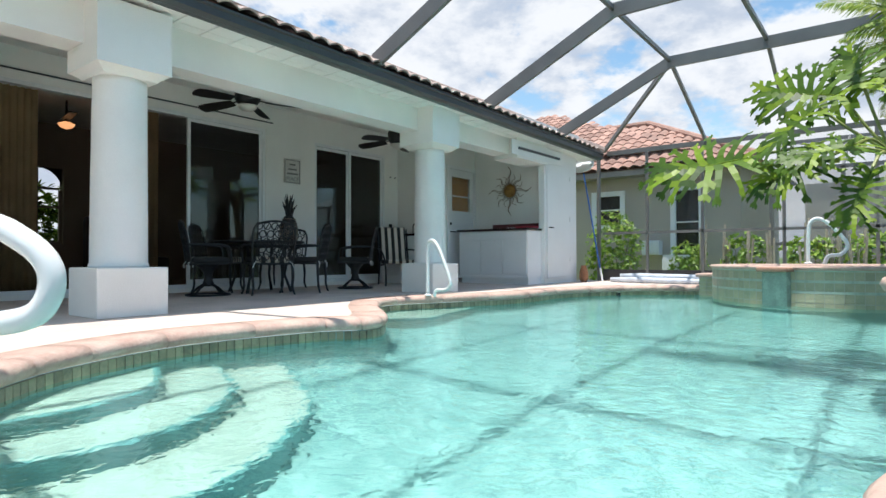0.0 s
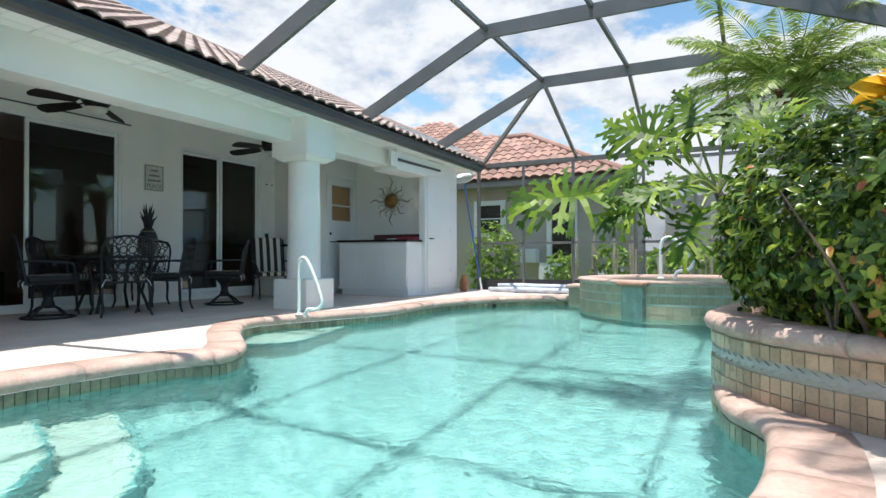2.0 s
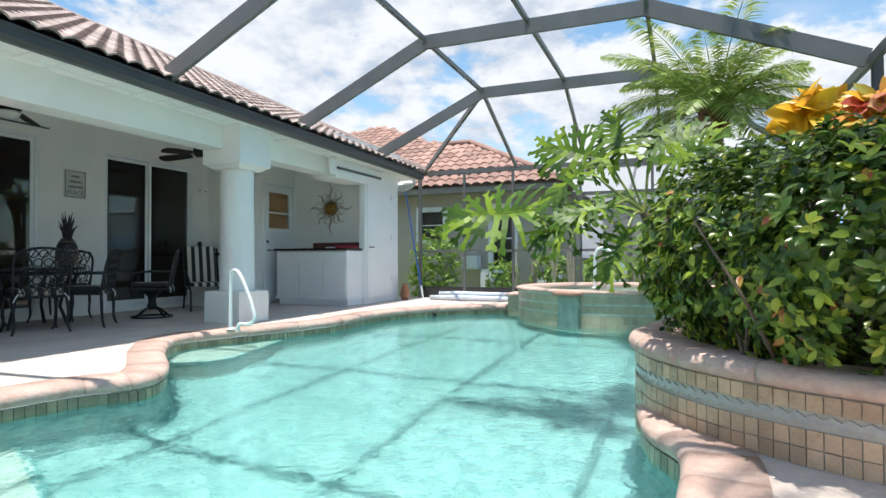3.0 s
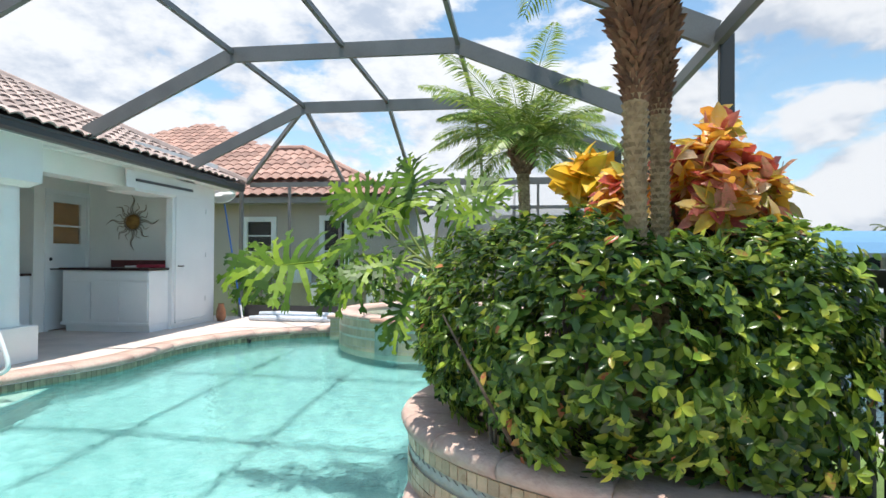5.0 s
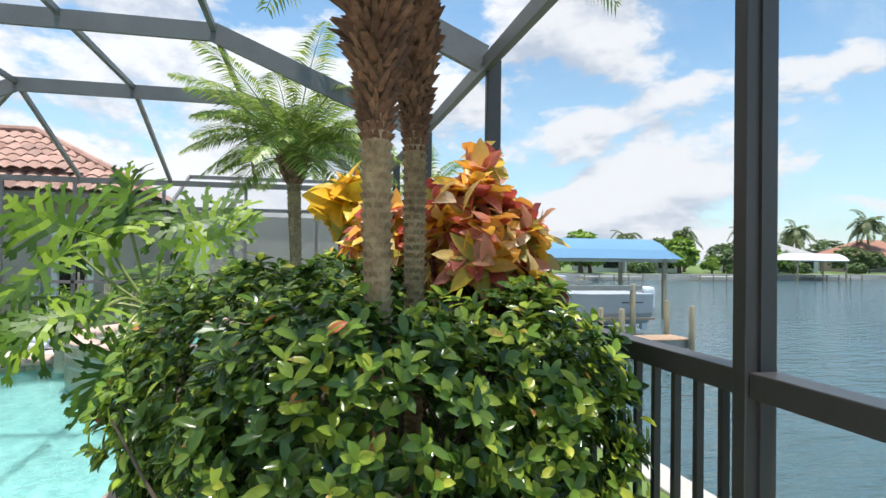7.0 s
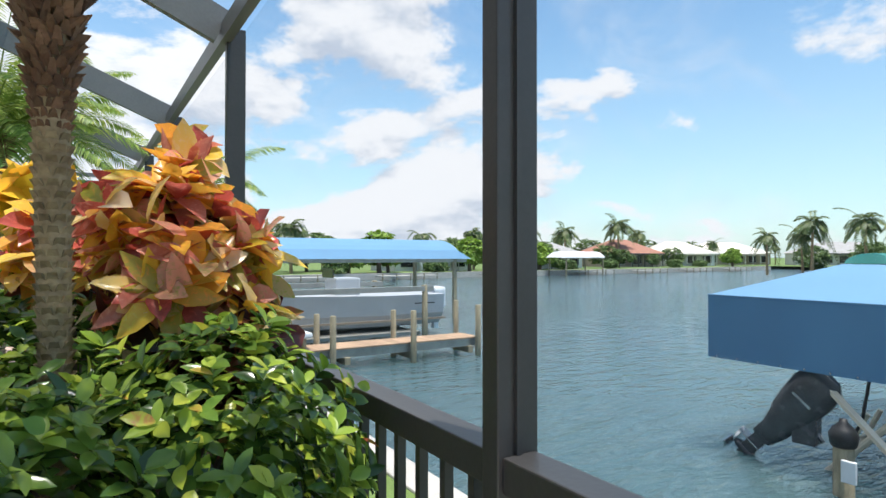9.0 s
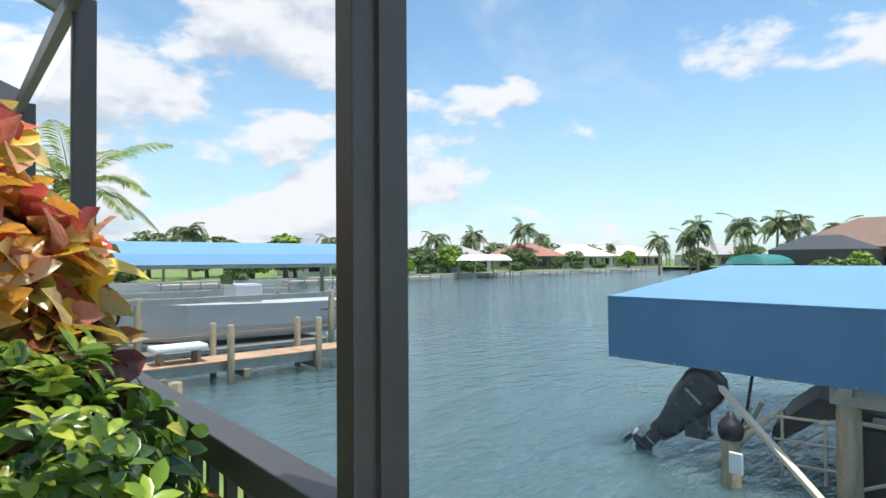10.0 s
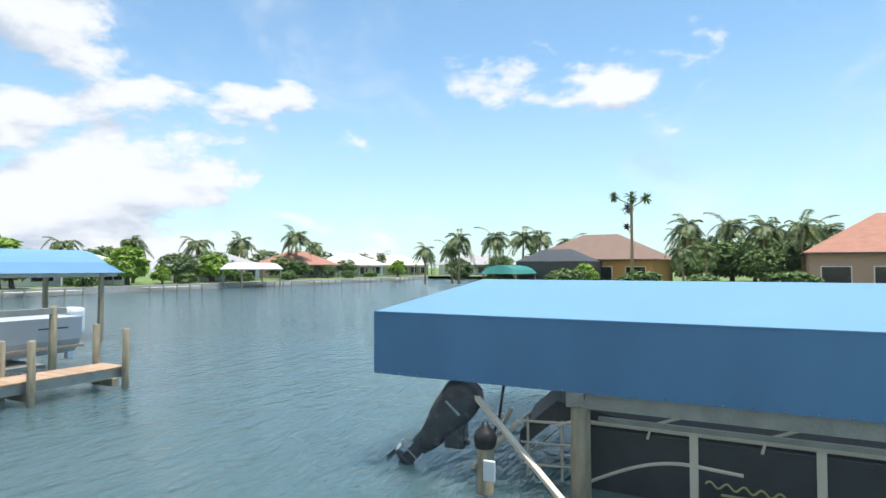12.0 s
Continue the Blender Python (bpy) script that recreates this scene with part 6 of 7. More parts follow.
for k, (y, z) in enumerate(((0, 0.055), (0.13, 0.05), (0.26, 0.055), (0.12, 0.125))):
    part("tube", tube(bmesh.new(), [(-0.85 + 0.05 * k, y, z), (-0.3, y + 0.02, z + 0.004), (0.3, y - 0.01, z), (0.85 - 0.03 * k, y, z)], [0.045, 0.055, 0.052, 0.048], 10), PALE_VINYL, roll, smooth=True)
sk = thing("skimmer_mouth", "dark skimmer opening under the coping", "skimmer", at=(-3.52, 9.62, -0.12))
part("flap", boxed((-0.12, -0.02, -0.045), (0.12, 0.015, 0.03), 0.004), BLACK, sk).matrix_local = Matrix.Rotation(radians(-52), 4, "Z")


# ---- the neighbour's house and the plants behind the enclosure ----
NY = 15.2


def framed_window(name, x0, x1, z0, z1, y, label):
    ob = thing(name, label, "window", kind="structure", at=((x0 + x1) / 2, y, z0))
    w, h = (x1 - x0) / 2, z1 - z0
    b = bmesh.new()
    for lo, hi in (((-w, -0.05, 0), (-w + 0.13, 0.04, h)), ((w - 0.13, -0.05, 0), (w, 0.04, h)), ((-w + 0.13, -0.05, h - 0.13), (w - 0.13, 0.04, h)), ((-w + 0.13, -0.05, 0), (w - 0.13, 0.04, 0.10))):
        box(b, lo, hi)
    part("trim", b, PAINT, ob, "raised white stucco trim")
    part("pane", boxed((-w + 0.13, 0.02, 0.10), (w - 0.13, 0.03, h - 0.13)), DARK_GLASS, ob)
    part("meeting_rail", boxed((-w + 0.13, 0.0, h * 0.5 - 0.015), (w - 0.13, 0.02, h * 0.5 + 0.015)), PAINT, ob)
    return ob


wall_with_holes("wall_neighbour", "y", NY, (-20.0, -2.75), -0.5, 2.70, 0.2, [(-6.30, -5.62, 1.35, 2.12), (-4.22, -3.66, 0.55, 2.15)], TAUPE, "taupe stucco wall of the neighbouring house")
wall_with_holes("wall_neighbour_side", "x", -2.75, (NY + 0.2, 20.5), -0.5, 2.70, 0.2, [], TAUPE)
framed_window("window_2", -6.42, -5.50, 1.25, 2.24, NY, "white trimmed window in the taupe wall")
framed_window("window_3", -4.34, -3.54, 0.45, 2.27, NY, "white trimmed tall window in the taupe wall")
FASCIA = surf("taupe_fascia", (0.30, 0.27, 0.24), 0.6, var=0.08, scale=2, fine=40)
bm = bmesh.new()
box(bm, (-20.0, NY - 0.56, 2.55), (-2.30, NY - 0.52, 2.70))
box(bm, (-20.0, NY - 0.52, 2.56), (-2.30, NY + 0.2, 2.58))
structure("fascia_neighbour", bm, FASCIA, "taupe fascia under the red tiles")
apex, ey, ez = Vector((-5.75, 17.75, 4.45)), NY - 0.6, 2.72
sl = math.atan2(apex.z - ez, apex.y - ey)
hlen = (apex.y - ey) / math.cos(sl)
tile_roof("roof_neighbour", "red barrel tile hip roof of the neighbouring house", ROOF_RED, (-20.0, ey, ez), (1, 0, 0), (0, 1, math.tan(sl)), 17.75, hlen,
          lambda s, t: (17.75 - s) > t / hlen * 3.5, 0.28, 0.38)
bm = bmesh.new()
v = [bm.verts.new(p) for p in ((-20, ey, ez - 0.03), (-2.25, ey, ez - 0.03), (apex.x, apex.y, apex.z - 0.03), (-20, apex.y, apex.z - 0.03), (-2.25, 21, ez - 0.03), (-20, 21, ez - 0.03))]
bm.faces.new((v[0], v[1], v[2], v[3]))
bm.faces.new((v[1], v[4], v[2]))
bm.faces.new((v[3], v[2], v[4], v[5]))
structure("roof_neighbour_deck", bm, ROOF_RED)
structure("roof_neighbour_hip", tube(bmesh.new(), [(-2.25, ey, ez + 0.04), tuple(apex + Vector((0, 0, 0.05)))], 0.09, 8), ROOF_RED)
structure("roof_neighbour_ridge", tube(bmesh.new(), [tuple(apex + Vector((0, 0, 0.05))), (-20, apex.y, apex.z + 0.05)], 0.09, 8), ROOF_RED)
# taller hip behind
ap2 = Vector((-10.4, 20.5, 6.0))
tile_roof("roof_tall", "tall red tile hip roof behind", ROOF_RED, (-17.0, 15.2, 3.2), (1, 0, 0), (0, 1, (ap2.z - 3.2) / 5.3), 13.2, 5.3 / math.cos(math.atan2(2.8, 5.3)),
          lambda s, t: abs(s - 6.6) < 6.6 * (1 - t / 6.0), 0.28, 0.38)
bm = bmesh.new()
v = [bm.verts.new(p) for p in ((-17, 15.2, 3.17), (-3.8, 15.2, 3.17), (-3.8, 26, 3.17), (-17, 26, 3.17), (ap2.x, ap2.y, ap2.z - 0.03))]
for k in range(4):
    bm.faces.new((v[k], v[(k + 1) % 4], v[4]))
structure("roof_tall_deck", bm, ROOF_RED)

# neighbour's screened pool cage
NSCREEN = see_through("grey_screen", (0.34, 0.35, 0.36), 0.5)
ncage = thing("neighbour_enclosure", "grey screened enclosure beside the neighbouring house", "screen enclosure", kind="structure", at=(0, 0, -0.5))
for x in (-2.2, -0.8, 0.6, 2.0):
    part("post", boxed((x - 0.04, 15.7, 0), (x + 0.04, 15.78, 3.0)), ALU, ncage)
    part("rafter", bar(bmesh.new(), (x, 15.74, 3.0), (x, 18.0, 4.0), 0.05, 0.1), ALU, ncage)
for z in (1.3, 3.0):
    part("rail", boxed((-2.2, 15.7, z - 0.04), (3.4, 15.78, z + 0.04)), ALU, ncage)
part("roof_purlin", boxed((-2.2, 17.95, 3.95), (3.4, 18.05, 4.05)), ALU, ncage)
bm = bmesh.new()
quad(bm, (-2.2, 15.8, 0), (3.4, 15.8, 0), (3.4, 15.8, 3.0), (-2.2, 15.8, 3.0))
quad(bm, (-2.2, 15.8, 3.0), (3.4, 15.8, 3.0), (3.4, 18.05, 4.0), (-2.2, 18.05, 4.0))
part("screen", bm, NSCREEN, ncage, "grey insect screen")
bm = boxed((-2.0, 20.0, -0.5), (3.4, 20.2, 2.6))
structure("wall_neighbour_far", bm, TAUPE)

# utility boxes
for x, z, w, h in ((-4.75, 0.55, 0.42, 0.36), (-4.3, -0.5, 0.3, 1.05), (-2.7, -0.5, 0.6, 0.9)):
    ob = thing("utility_box", "pale grey utility box at the neighbour's wall", "utility box", at=(x, NY - 0.32, z))
    part("case", boxed((-w / 2, 0, 0), (w / 2, 0.3, h), 0.012), WHITE_PLASTIC, ob)
    part("lid", boxed((-w / 2 - 0.01, -0.012, h * 0.12), (w / 2 - 0.03, -0.001, h * 0.9), 0.004), WHITE_PLASTIC, ob)


def leafy(name, label, blobs, n, material, base, seed, leaf=(0.05, 0.08), per=(5, 8), category="shrub", stems=6, group=""):
    r = np.random.default_rng(seed)
    ob = thing(name, label, category, group, base)
    P, A = shell_points(r, n, blobs, 0.25, 2.6)
    o = np.array(base)
    add_leaves("foliage", ob, material, [x - o if i == 0 else x for i, x in enumerate(rosettes(r, P, A, per, leaf, (leaf[0] * 0.45, leaf[1] * 0.5)))])
    for i in range(stems):
        p = Vector(P[r.integers(len(P))]) - Vector(base)
        part("stem", tube(bmesh.new(), [(p.x * 0.3, p.y * 0.3, 0), p * 0.6, p], [0.012, 0.009, 0.005], 5), BARK, ob)
    return ob


BRIGHT_LEAF = ramp_leaf("bright_leaf", [(0.0, (0.09, 0.20, 0.025)), (0.6, (0.24, 0.40, 0.05)), (1.0, (0.42, 0.52, 0.09))], 0.4, 0.35)
leafy("hedge", "clipped bright green hedge behind the enclosure", [((-4.85, 12.75, 0.55), (0.62, 0.45, 0.95))], 420, BRIGHT_LEAF, (-4.85, 12.75, -0.5), 21, (0.06, 0.10))
for i, (x, y, h, rr) in enumerate(((-3.5, 13.6, 0.7, 0.4), (-2.3, 13.4, 0.9, 0.45), (-1.2, 13.3, 0.8, 0.5), (-0.2, 13.5, 0.85, 0.5), (0.9, 13.3, 0.8, 0.5), (1.8, 13.2, 0.9, 0.45))):
    leafy("garden_shrub", "loose garden shrub with sparse green leaves", [((x, y, h * 0.55), (rr, 0.35, h * 0.6))], 95, BRIGHT_LEAF, (x, y, -0.5), 30 + i, (0.07, 0.13), group="shrubs behind the enclosure")
PALE_STEM = surf("pale_stem", (0.58, 0.51, 0.40), 0.9, var=0.2, scale=15, fine=60, bump=0.5)
rs = random.Random(5)
for i in range(8):
    x = -3.2 + 0.48 * i + rs.uniform(-0.1, 0.1)
    ob = thing("cut_plant", "cut back plant with pale bare stems", "plant", "cut plants behind the enclosure", (x, 13.0 + rs.uniform(0, 0.5), -0.5))
    for k in range(4):
        a, t = rs.uniform(0, 6.28), rs.uniform(0.03, 0.16)
        h = rs.uniform(1.2, 1.75)
        part("stem", tube(bmesh.new(), [(0.03 * math.cos(a), 0.03 * math.sin(a), 0), (t * math.cos(a), t * math.sin(a), h * 0.6), (t * 1.3 * math.cos(a), t * 1.3 * math.sin(a), h)], [0.03, 0.024, 0.02], 7), PALE_STEM, ob)
leafy("garden_shrub", "green shrubs outside the arched window", [((-14.2, 5.0, 1.0), (1.0, 1.8, 1.1))], 260, BRIGHT_LEAF, (-14.2, 5.0, -0.5), 44, (0.12, 0.2))


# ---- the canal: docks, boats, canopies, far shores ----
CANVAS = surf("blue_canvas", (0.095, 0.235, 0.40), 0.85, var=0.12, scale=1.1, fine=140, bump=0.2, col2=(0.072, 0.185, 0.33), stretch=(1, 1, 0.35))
CANVAS_TOP = surf("pale_blue_canvas", (0.18, 0.37, 0.58), 0.8, var=0.05, scale=0.8, fine=120, bump=0.2)


def let_light_through(m, col, share):
    """Thin cloth: part of the light that falls on one side comes out of the other."""
    n, l = m.node_tree.nodes, m.node_tree.links
    tr, ms = n.new("ShaderNodeBsdfTranslucent"), n.new("ShaderNodeMixShader")
    tr.inputs[0].default_value = (*col, 1)
    ms.inputs[0].default_value = share
    l.new(n["Principled BSDF"].outputs[0], ms.inputs[1])
    l.new(tr.outputs[0], ms.inputs[2])
    l.new(ms.outputs[0], n["Material Output"].inputs[0])


let_light_through(CANVAS_TOP, (0.50, 0.62, 0.70), 0.22)
TEAL_CANVAS = surf("teal_canvas", (0.03, 0.21, 0.19), 0.8, var=0.1, scale=0.8, fine=90)
PILE = surf("weathered_pile", (0.40, 0.345, 0.23), 0.9, var=0.25, scale=4, fine=30, bump=0.7, stretch=(3, 3, 0.6))
PLANK = surf("dock_plank", (0.46, 0.31, 0.20), 0.85, var=0.15, scale=5, fine=40, bump=0.5, rnd=0.15)
GALV = surf("galvanised_steel", (0.42, 0.41, 0.37), 0.45, 0.5, var=0.15, scale=4, fine=40)
BOAT_DARK = surf("black_boat_panel", (0.052, 0.056, 0.058), 0.5, var=0.2, scale=3, fine=60)
BOAT_CREAM = surf("cream_trim", (0.74, 0.66, 0.52), 0.45, var=0.06, scale=4, fine=50)
MOTOR = surf("outboard_cowl", (0.075, 0.082, 0.09), 0.25, var=0.2, scale=5, fine=40, bump=0.05)
CHROME = surf("steel_bright", (0.62, 0.63, 0.65), 0.2, 0.9, var=0.08, scale=8, fine=40, bump=0.05)
HULL = surf("grey_white_hull", (0.46, 0.48, 0.50), 0.35, var=0.05, scale=2, fine=40, bump=0.05)
HULL_TAN = surf("tan_hull_stripe", (0.30, 0.24, 0.18), 0.4, var=0.1, scale=3)
GOLD = surf("gold_mark", (0.45, 0.43, 0.20), 0.4, var=0.1)


def pile(x, y, top, r=0.12, group="piles"):
    ob = thing("pile", "weathered round timber pile", "pile", group, (x, y, -2.6))
    part("post", lathe(bmesh.new(), [(r, 0), (r * 0.98, (top + 2.6) * 0.6), (r * 0.93, top + 2.59), (r * 0.8, top + 2.61)], 14), PILE, ob, smooth=True)
    return ob


# near boat lift with the blue canopy
CX0, CX1, CY0, CY1, CZ0, CZ1, CZR = 9.60, 15.2, -5.2, 7.2, 0.07, 1.00, 1.45
can = thing("boat_canopy", "blue canvas boat lift canopy with a deep valance and paler top", "canopy", at=(0, 0, 0))
for nm, pts in (("valance", ((CX0, CY0), (CX0, CY1))), ("valance", ((CX0, CY1), (CX1, CY1))), ("valance", ((CX1, CY1), (CX1, CY0))), ("valance", ((CX1, CY0), (CX0, CY0)))):
    (xa, ya), (xb, yb) = pts
    b = bmesh.new()
    n = 40
    rows = []
    for k in range(n + 1):
        t = k / n
        x, y = xa + (xb - xa) * t, ya + (yb - ya) * t
        wob = 0.008 * math.sin(k * 1.3) + 0.006 * math.sin(k * 2.9)
        nx, ny = (yb - ya), -(xb - xa)
        ln = math.hypot(nx, ny)
        rows.append([b.verts.new((x + nx / ln * wob * f, y + ny / ln * wob * f, CZ0 + (CZ1 - CZ0) * f2)) for f, f2 in ((1, 0), (0.6, 0.5), (0, 1))])
    for p, q in zip(rows, rows[1:]):
        for k in range(2):
            b.faces.new((p[k], q[k], q[k + 1], p[k + 1]))
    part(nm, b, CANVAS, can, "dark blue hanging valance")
b = bmesh.new()
xm = (CX0 + CX1) / 2
v = [b.verts.new(p) for p in ((CX0, CY0, CZ1), (CX0, CY1, CZ1), (CX1, CY1, CZ1), (CX1, CY0, CZ1), (xm, CY1 - 0.6, CZR), (xm, CY0 + 1.5, CZR))]
for f in ((0, 1, 4, 5), (1, 2, 4), (2, 3, 5, 4), (3, 0, 5)):
    b.faces.new([v[i] for i in f])
part("top", b, CANVAS_TOP, can, "pale blue canvas top")
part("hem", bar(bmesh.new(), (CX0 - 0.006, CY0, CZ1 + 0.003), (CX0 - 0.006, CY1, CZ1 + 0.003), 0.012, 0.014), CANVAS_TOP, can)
for k in range(40):
    part("grommet", lathe(bmesh.new(), [(0.016, 0), (0.012, 0.008)], 8), CHROME, can).matrix_local = pose(CX0 - 0.012, CY1 - 0.15 - 0.31 * k, CZ0 + 0.03, 0, -90, 0)
lift = thing("boat_lift", "steel boat lift frame with a diagonal brace", "boat lift", at=(0, 0, 0))
part("side_beam", boxed((CX0 + 0.08, CY0 + 0.3, -0.14), (CX0 + 0.24, 4.25, 0.065), 0.006), GALV, lift)
part("side_beam", boxed((CX1 - 0.24, CY0 + 0.3, -0.14), (CX1 - 0.08, 4.25, 0.065), 0.006), GALV, lift)
part("diagonal_brace", bar(bmesh.new(), (CX0 + 0.42, 5.95, 0.05), (CX0 - 0.30, 4.15, -1.25), 0.09, 0.05), BOAT_CREAM, lift, "cream painted diagonal brace")
part("cross_beam", boxed((CX0, 4.0, -0.02), (CX1, 4.14, 0.06)), GALV, lift)
for k in range(4):
    part("cover_plate", boxed((CX0 + 0.07, 3.7 - 1.9 * k, -0.05), (CX0 + 0.079, 3.85 - 1.9 * k, -0.01)), GALV, lift)
for y in (4.08, -1.6):
    pile(CX0 + 0.17, y, -0.14, 0.135, "piles of the boat lift")
    pile(CX1 - 0.17, y, -0.14, 0.135, "piles of the boat lift")
pile(9.35, 5.25, -0.72, 0.12, "piles of the boat lift")
lm = thing("lift_motor", "black boat lift motor on a timber post", "motor", at=(9.35, 5.25, -0.71))
part("housing", lathe(bmesh.new(), [(0.13, 0), (0.15, 0.05), (0.16, 0.14), (0.12, 0.22), (0.05, 0.28), (0.04, 0.33)], 14), BLACK, lm, smooth=True)
part("switch_box", boxed((-0.17, -0.20, -0.38), (-0.12, -0.04, -0.12), 0.01), WHITE_PLASTIC, lm, "white switch box")
part("pulley_cable", tube(bmesh.new(), [(0.7, 0.0, 0.75), (0.6, 0.05, 0.2), (0.3, 0.1, -0.1)], 0.02, 6), BLACK, lm)

boat = thing("pontoon_boat", "black pontoon boat with cream rails and fabric cover", "boat", at=(0, 0, 0))
BX0, BX1, BY0, BY1, BZ = 10.1, 12.5, -4.0, 5.4, -1.42
part("deck", boxed((BX0, BY0, BZ - 0.12), (BX1, BY1, BZ), 0.02), GALV, boat)
for x in (BX0 + 0.4, BX1 - 0.4):
    part("pontoon", tube(bmesh.new(), [(x, BY0, BZ - 0.42), (x, BY1 - 0.4, BZ - 0.42), (x, BY1 + 0.2, BZ - 0.36)], [0.3, 0.3, 0.16], 18), GALV, boat, smooth=True)
for x in (BX0 + 0.05, BX1 - 0.05):
    side = part("side_panel", boxed((x - 0.02, BY0, BZ + 0.04), (x + 0.02, BY1 - 1.15, BZ + 0.92), 0.008), BOAT_DARK, boat)
    for y0, sgn in ((3.2, 1), (0.3, 1), (-2.2, 1)):
        pts = [(x - 0.026, y0 + 0.9 - 1.9 * t, BZ + 0.18 + 0.52 * math.sin(math.pi * 0.5 * min(1, t * 1.4)) - 0.12 * t) for t in [k / 14 for k in range(15)]]
        part("accent_stripe", tube(bmesh.new(), pts, 0.025, 6), BOAT_CREAM, side, "cream accent stripe")
    part("top_rail", tube(bmesh.new(), [(x - 0.02, BY0, BZ + 1.0), (x - 0.02, BY1 - 1.2, BZ + 1.0), (x, BY1 - 0.9, BZ + 0.9)], 0.028, 8), BOAT_CREAM, boat)
    for k in range(6):
        y = BY1 - 1.3 - 1.35 * k
        part("rail_post", boxed((x - 0.045, y - 0.05, BZ), (x + 0.0, y + 0.05, BZ + 1.04), 0.006), BOAT_CREAM, boat)
for z, r in ((BZ + 0.35, 0.016), (BZ + 0.65, 0.016), (BZ + 0.95, 0.02)):
    part("stern_rail", tube(bmesh.new(), spline([Vector(p) for p in ((BX0 + 0.05, BY1 - 1.2, z), (BX0 + 0.08, BY1 - 0.5, z - 0.05), (BX0 + 0.35, BY1 - 0.3, z - 0.08), (BX1 - 0.3, BY1 - 0.3, z - 0.08))], 5, closed=False), r, 7), BOAT_CREAM, boat)
for y in (BY1 - 0.45, BY1 - 0.95):
    part("stern_post", tube(bmesh.new(), [(BX0 + 0.10, y, BZ), (BX0 + 0.10, y, BZ + 0.95)], 0.02, 7), BOAT_CREAM, boat)
b = bmesh.new()
prof_c = [(BX0 + 0.12, BZ + 0.72), (BX0 + 0.2, BZ + 0.98), (BX0 + 0.9, BZ + 1.22), (BX1 - 0.9, BZ + 1.22), (BX1 - 0.2, BZ + 0.98), (BX1 - 0.12, BZ + 0.72)]
rws = [[b.verts.new((x, y, z - d)) for x, z in prof_c] for y, d in ((BY1 - 0.30, 0.26), (BY1 - 0.85, -0.22), (BY1 - 2.2, 0.0), (BY0 + 0.5, 0.06))]
for p, q in zip(rws, rws[1:]):
    for k in range(len(prof_c) - 1):
        b.faces.new((p[k], p[k + 1], q[k + 1], q[k]))
b.faces.new(rws[0])
part("mooring_cover", b, BOAT_DARK, boat, "black fabric cover")
for k, y in enumerate((3.3, 2.0, 0.4)):
    part("bimini_strut", tube(bmesh.new(), [(BX0 + 0.0, y, BZ + 0.88), (BX0 + 0.0, y - 0.05, BZ + 1.06), (BX0 + 0.3, y - 0.7, BZ + 1.25)], 0.02, 7), BOAT_CREAM, boat)
part("bunk_rail", boxed((BX0 - 0.12, BY0, BZ + 1.06), (BX0 - 0.06, 3.9, BZ + 1.12)), GALV, boat)
for k, x in enumerate((BX0 + 0.12, BX0 + 0.5)):
    part("ladder_rail", tube(bmesh.new(), [(x, BY1 + 0.55, BZ - 0.35), (x, BY1 - 0.05, BZ + 0.95)], 0.035, 7), BOAT_CREAM, boat)
for k in range(4):
    part("ladder_rung", tube(bmesh.new(), [(BX0 + 0.12, BY1 + 0.42 - 0.12 * k, BZ - 0.1 + 0.24 * k), (BX0 + 0.5, BY1 + 0.42 - 0.12 * k, BZ - 0.1 + 0.24 * k)], 0.022, 6), BOAT_CREAM, boat)
part("stern_frame", tube(bmesh.new(), [(BX0 + 0.02, BY1 + 0.75, BZ - 0.30), (BX0 + 0.02, BY1 - 0.35, BZ + 0.90)], 0.045, 8), BOAT_CREAM, boat)
part("stern_frame", tube(bmesh.new(), [(BX0 + 0.02, BY1 + 0.60, BZ - 0.12), (BX0 + 0.02, BY1 - 1.6, BZ - 0.05)], 0.035, 8), BOAT_CREAM, boat)
for k in range(3):
    part("platform_slat", boxed((BX0 - 0.05, BY1 + 0.02 + 0.2 * k, BZ + 0.0), (BX1 - 0.1, BY1 + 0.14 + 0.2 * k, BZ + 0.03), 0.006), BOAT_CREAM, boat)
part("stern_platform", boxed((BX0 + 0.1, BY1, BZ - 0.08), (BX1 - 0.1, BY1 + 0.5, BZ - 0.02), 0.015), GALV, boat)
# maker's mark as plain shapes
pts = [(BX0 - 0.0, 2.62 - 0.9 * t, BZ + 0.43 + 0.035 * math.sin(t * 30) - 0.03 * t) for t in [k / 40 for k in range(41)]]
part("name_mark", tube(bmesh.new(), [(x - 0.0, y, z) for x, y, z in pts], 0.014, 5), GOLD, boat, "gold scroll mark")
part("name_bar", boxed((BX0 + 0.01, 1.85, BZ + 0.30), (BX0 + 0.025, 2.45, BZ + 0.325)), GOLD, boat)

mot = thing("outboard_motor", "dark grey outboard motor tilted up at the stern", "outboard motor", at=(9.92, 6.22, -0.67), rz=8)
tilt = Matrix.Rotation(radians(42), 4, "X") @ Matrix.Scale(0.88, 4)
b = bmesh.new()
pf = [(-0.50, 0.11, 0.10), (-0.32, 0.16, 0.14), (-0.06, 0.20, 0.18), (0.06, 0.235, 0.20), (0.30, 0.265, 0.23), (0.62, 0.28, 0.235), (0.84, 0.25, 0.21), (0.94, 0.16, 0.13)]
rg = []
for z, ry, rx in pf:
    rg.append([b.verts.new((rx * math.copysign(abs(math.cos(a)) ** 0.7, math.cos(a)), 0.06 * z + ry * 1.25 * math.copysign(abs(math.sin(a)) ** 0.7, math.sin(a)), z)) for a in [k * math.tau / 20 for k in range(20)]])
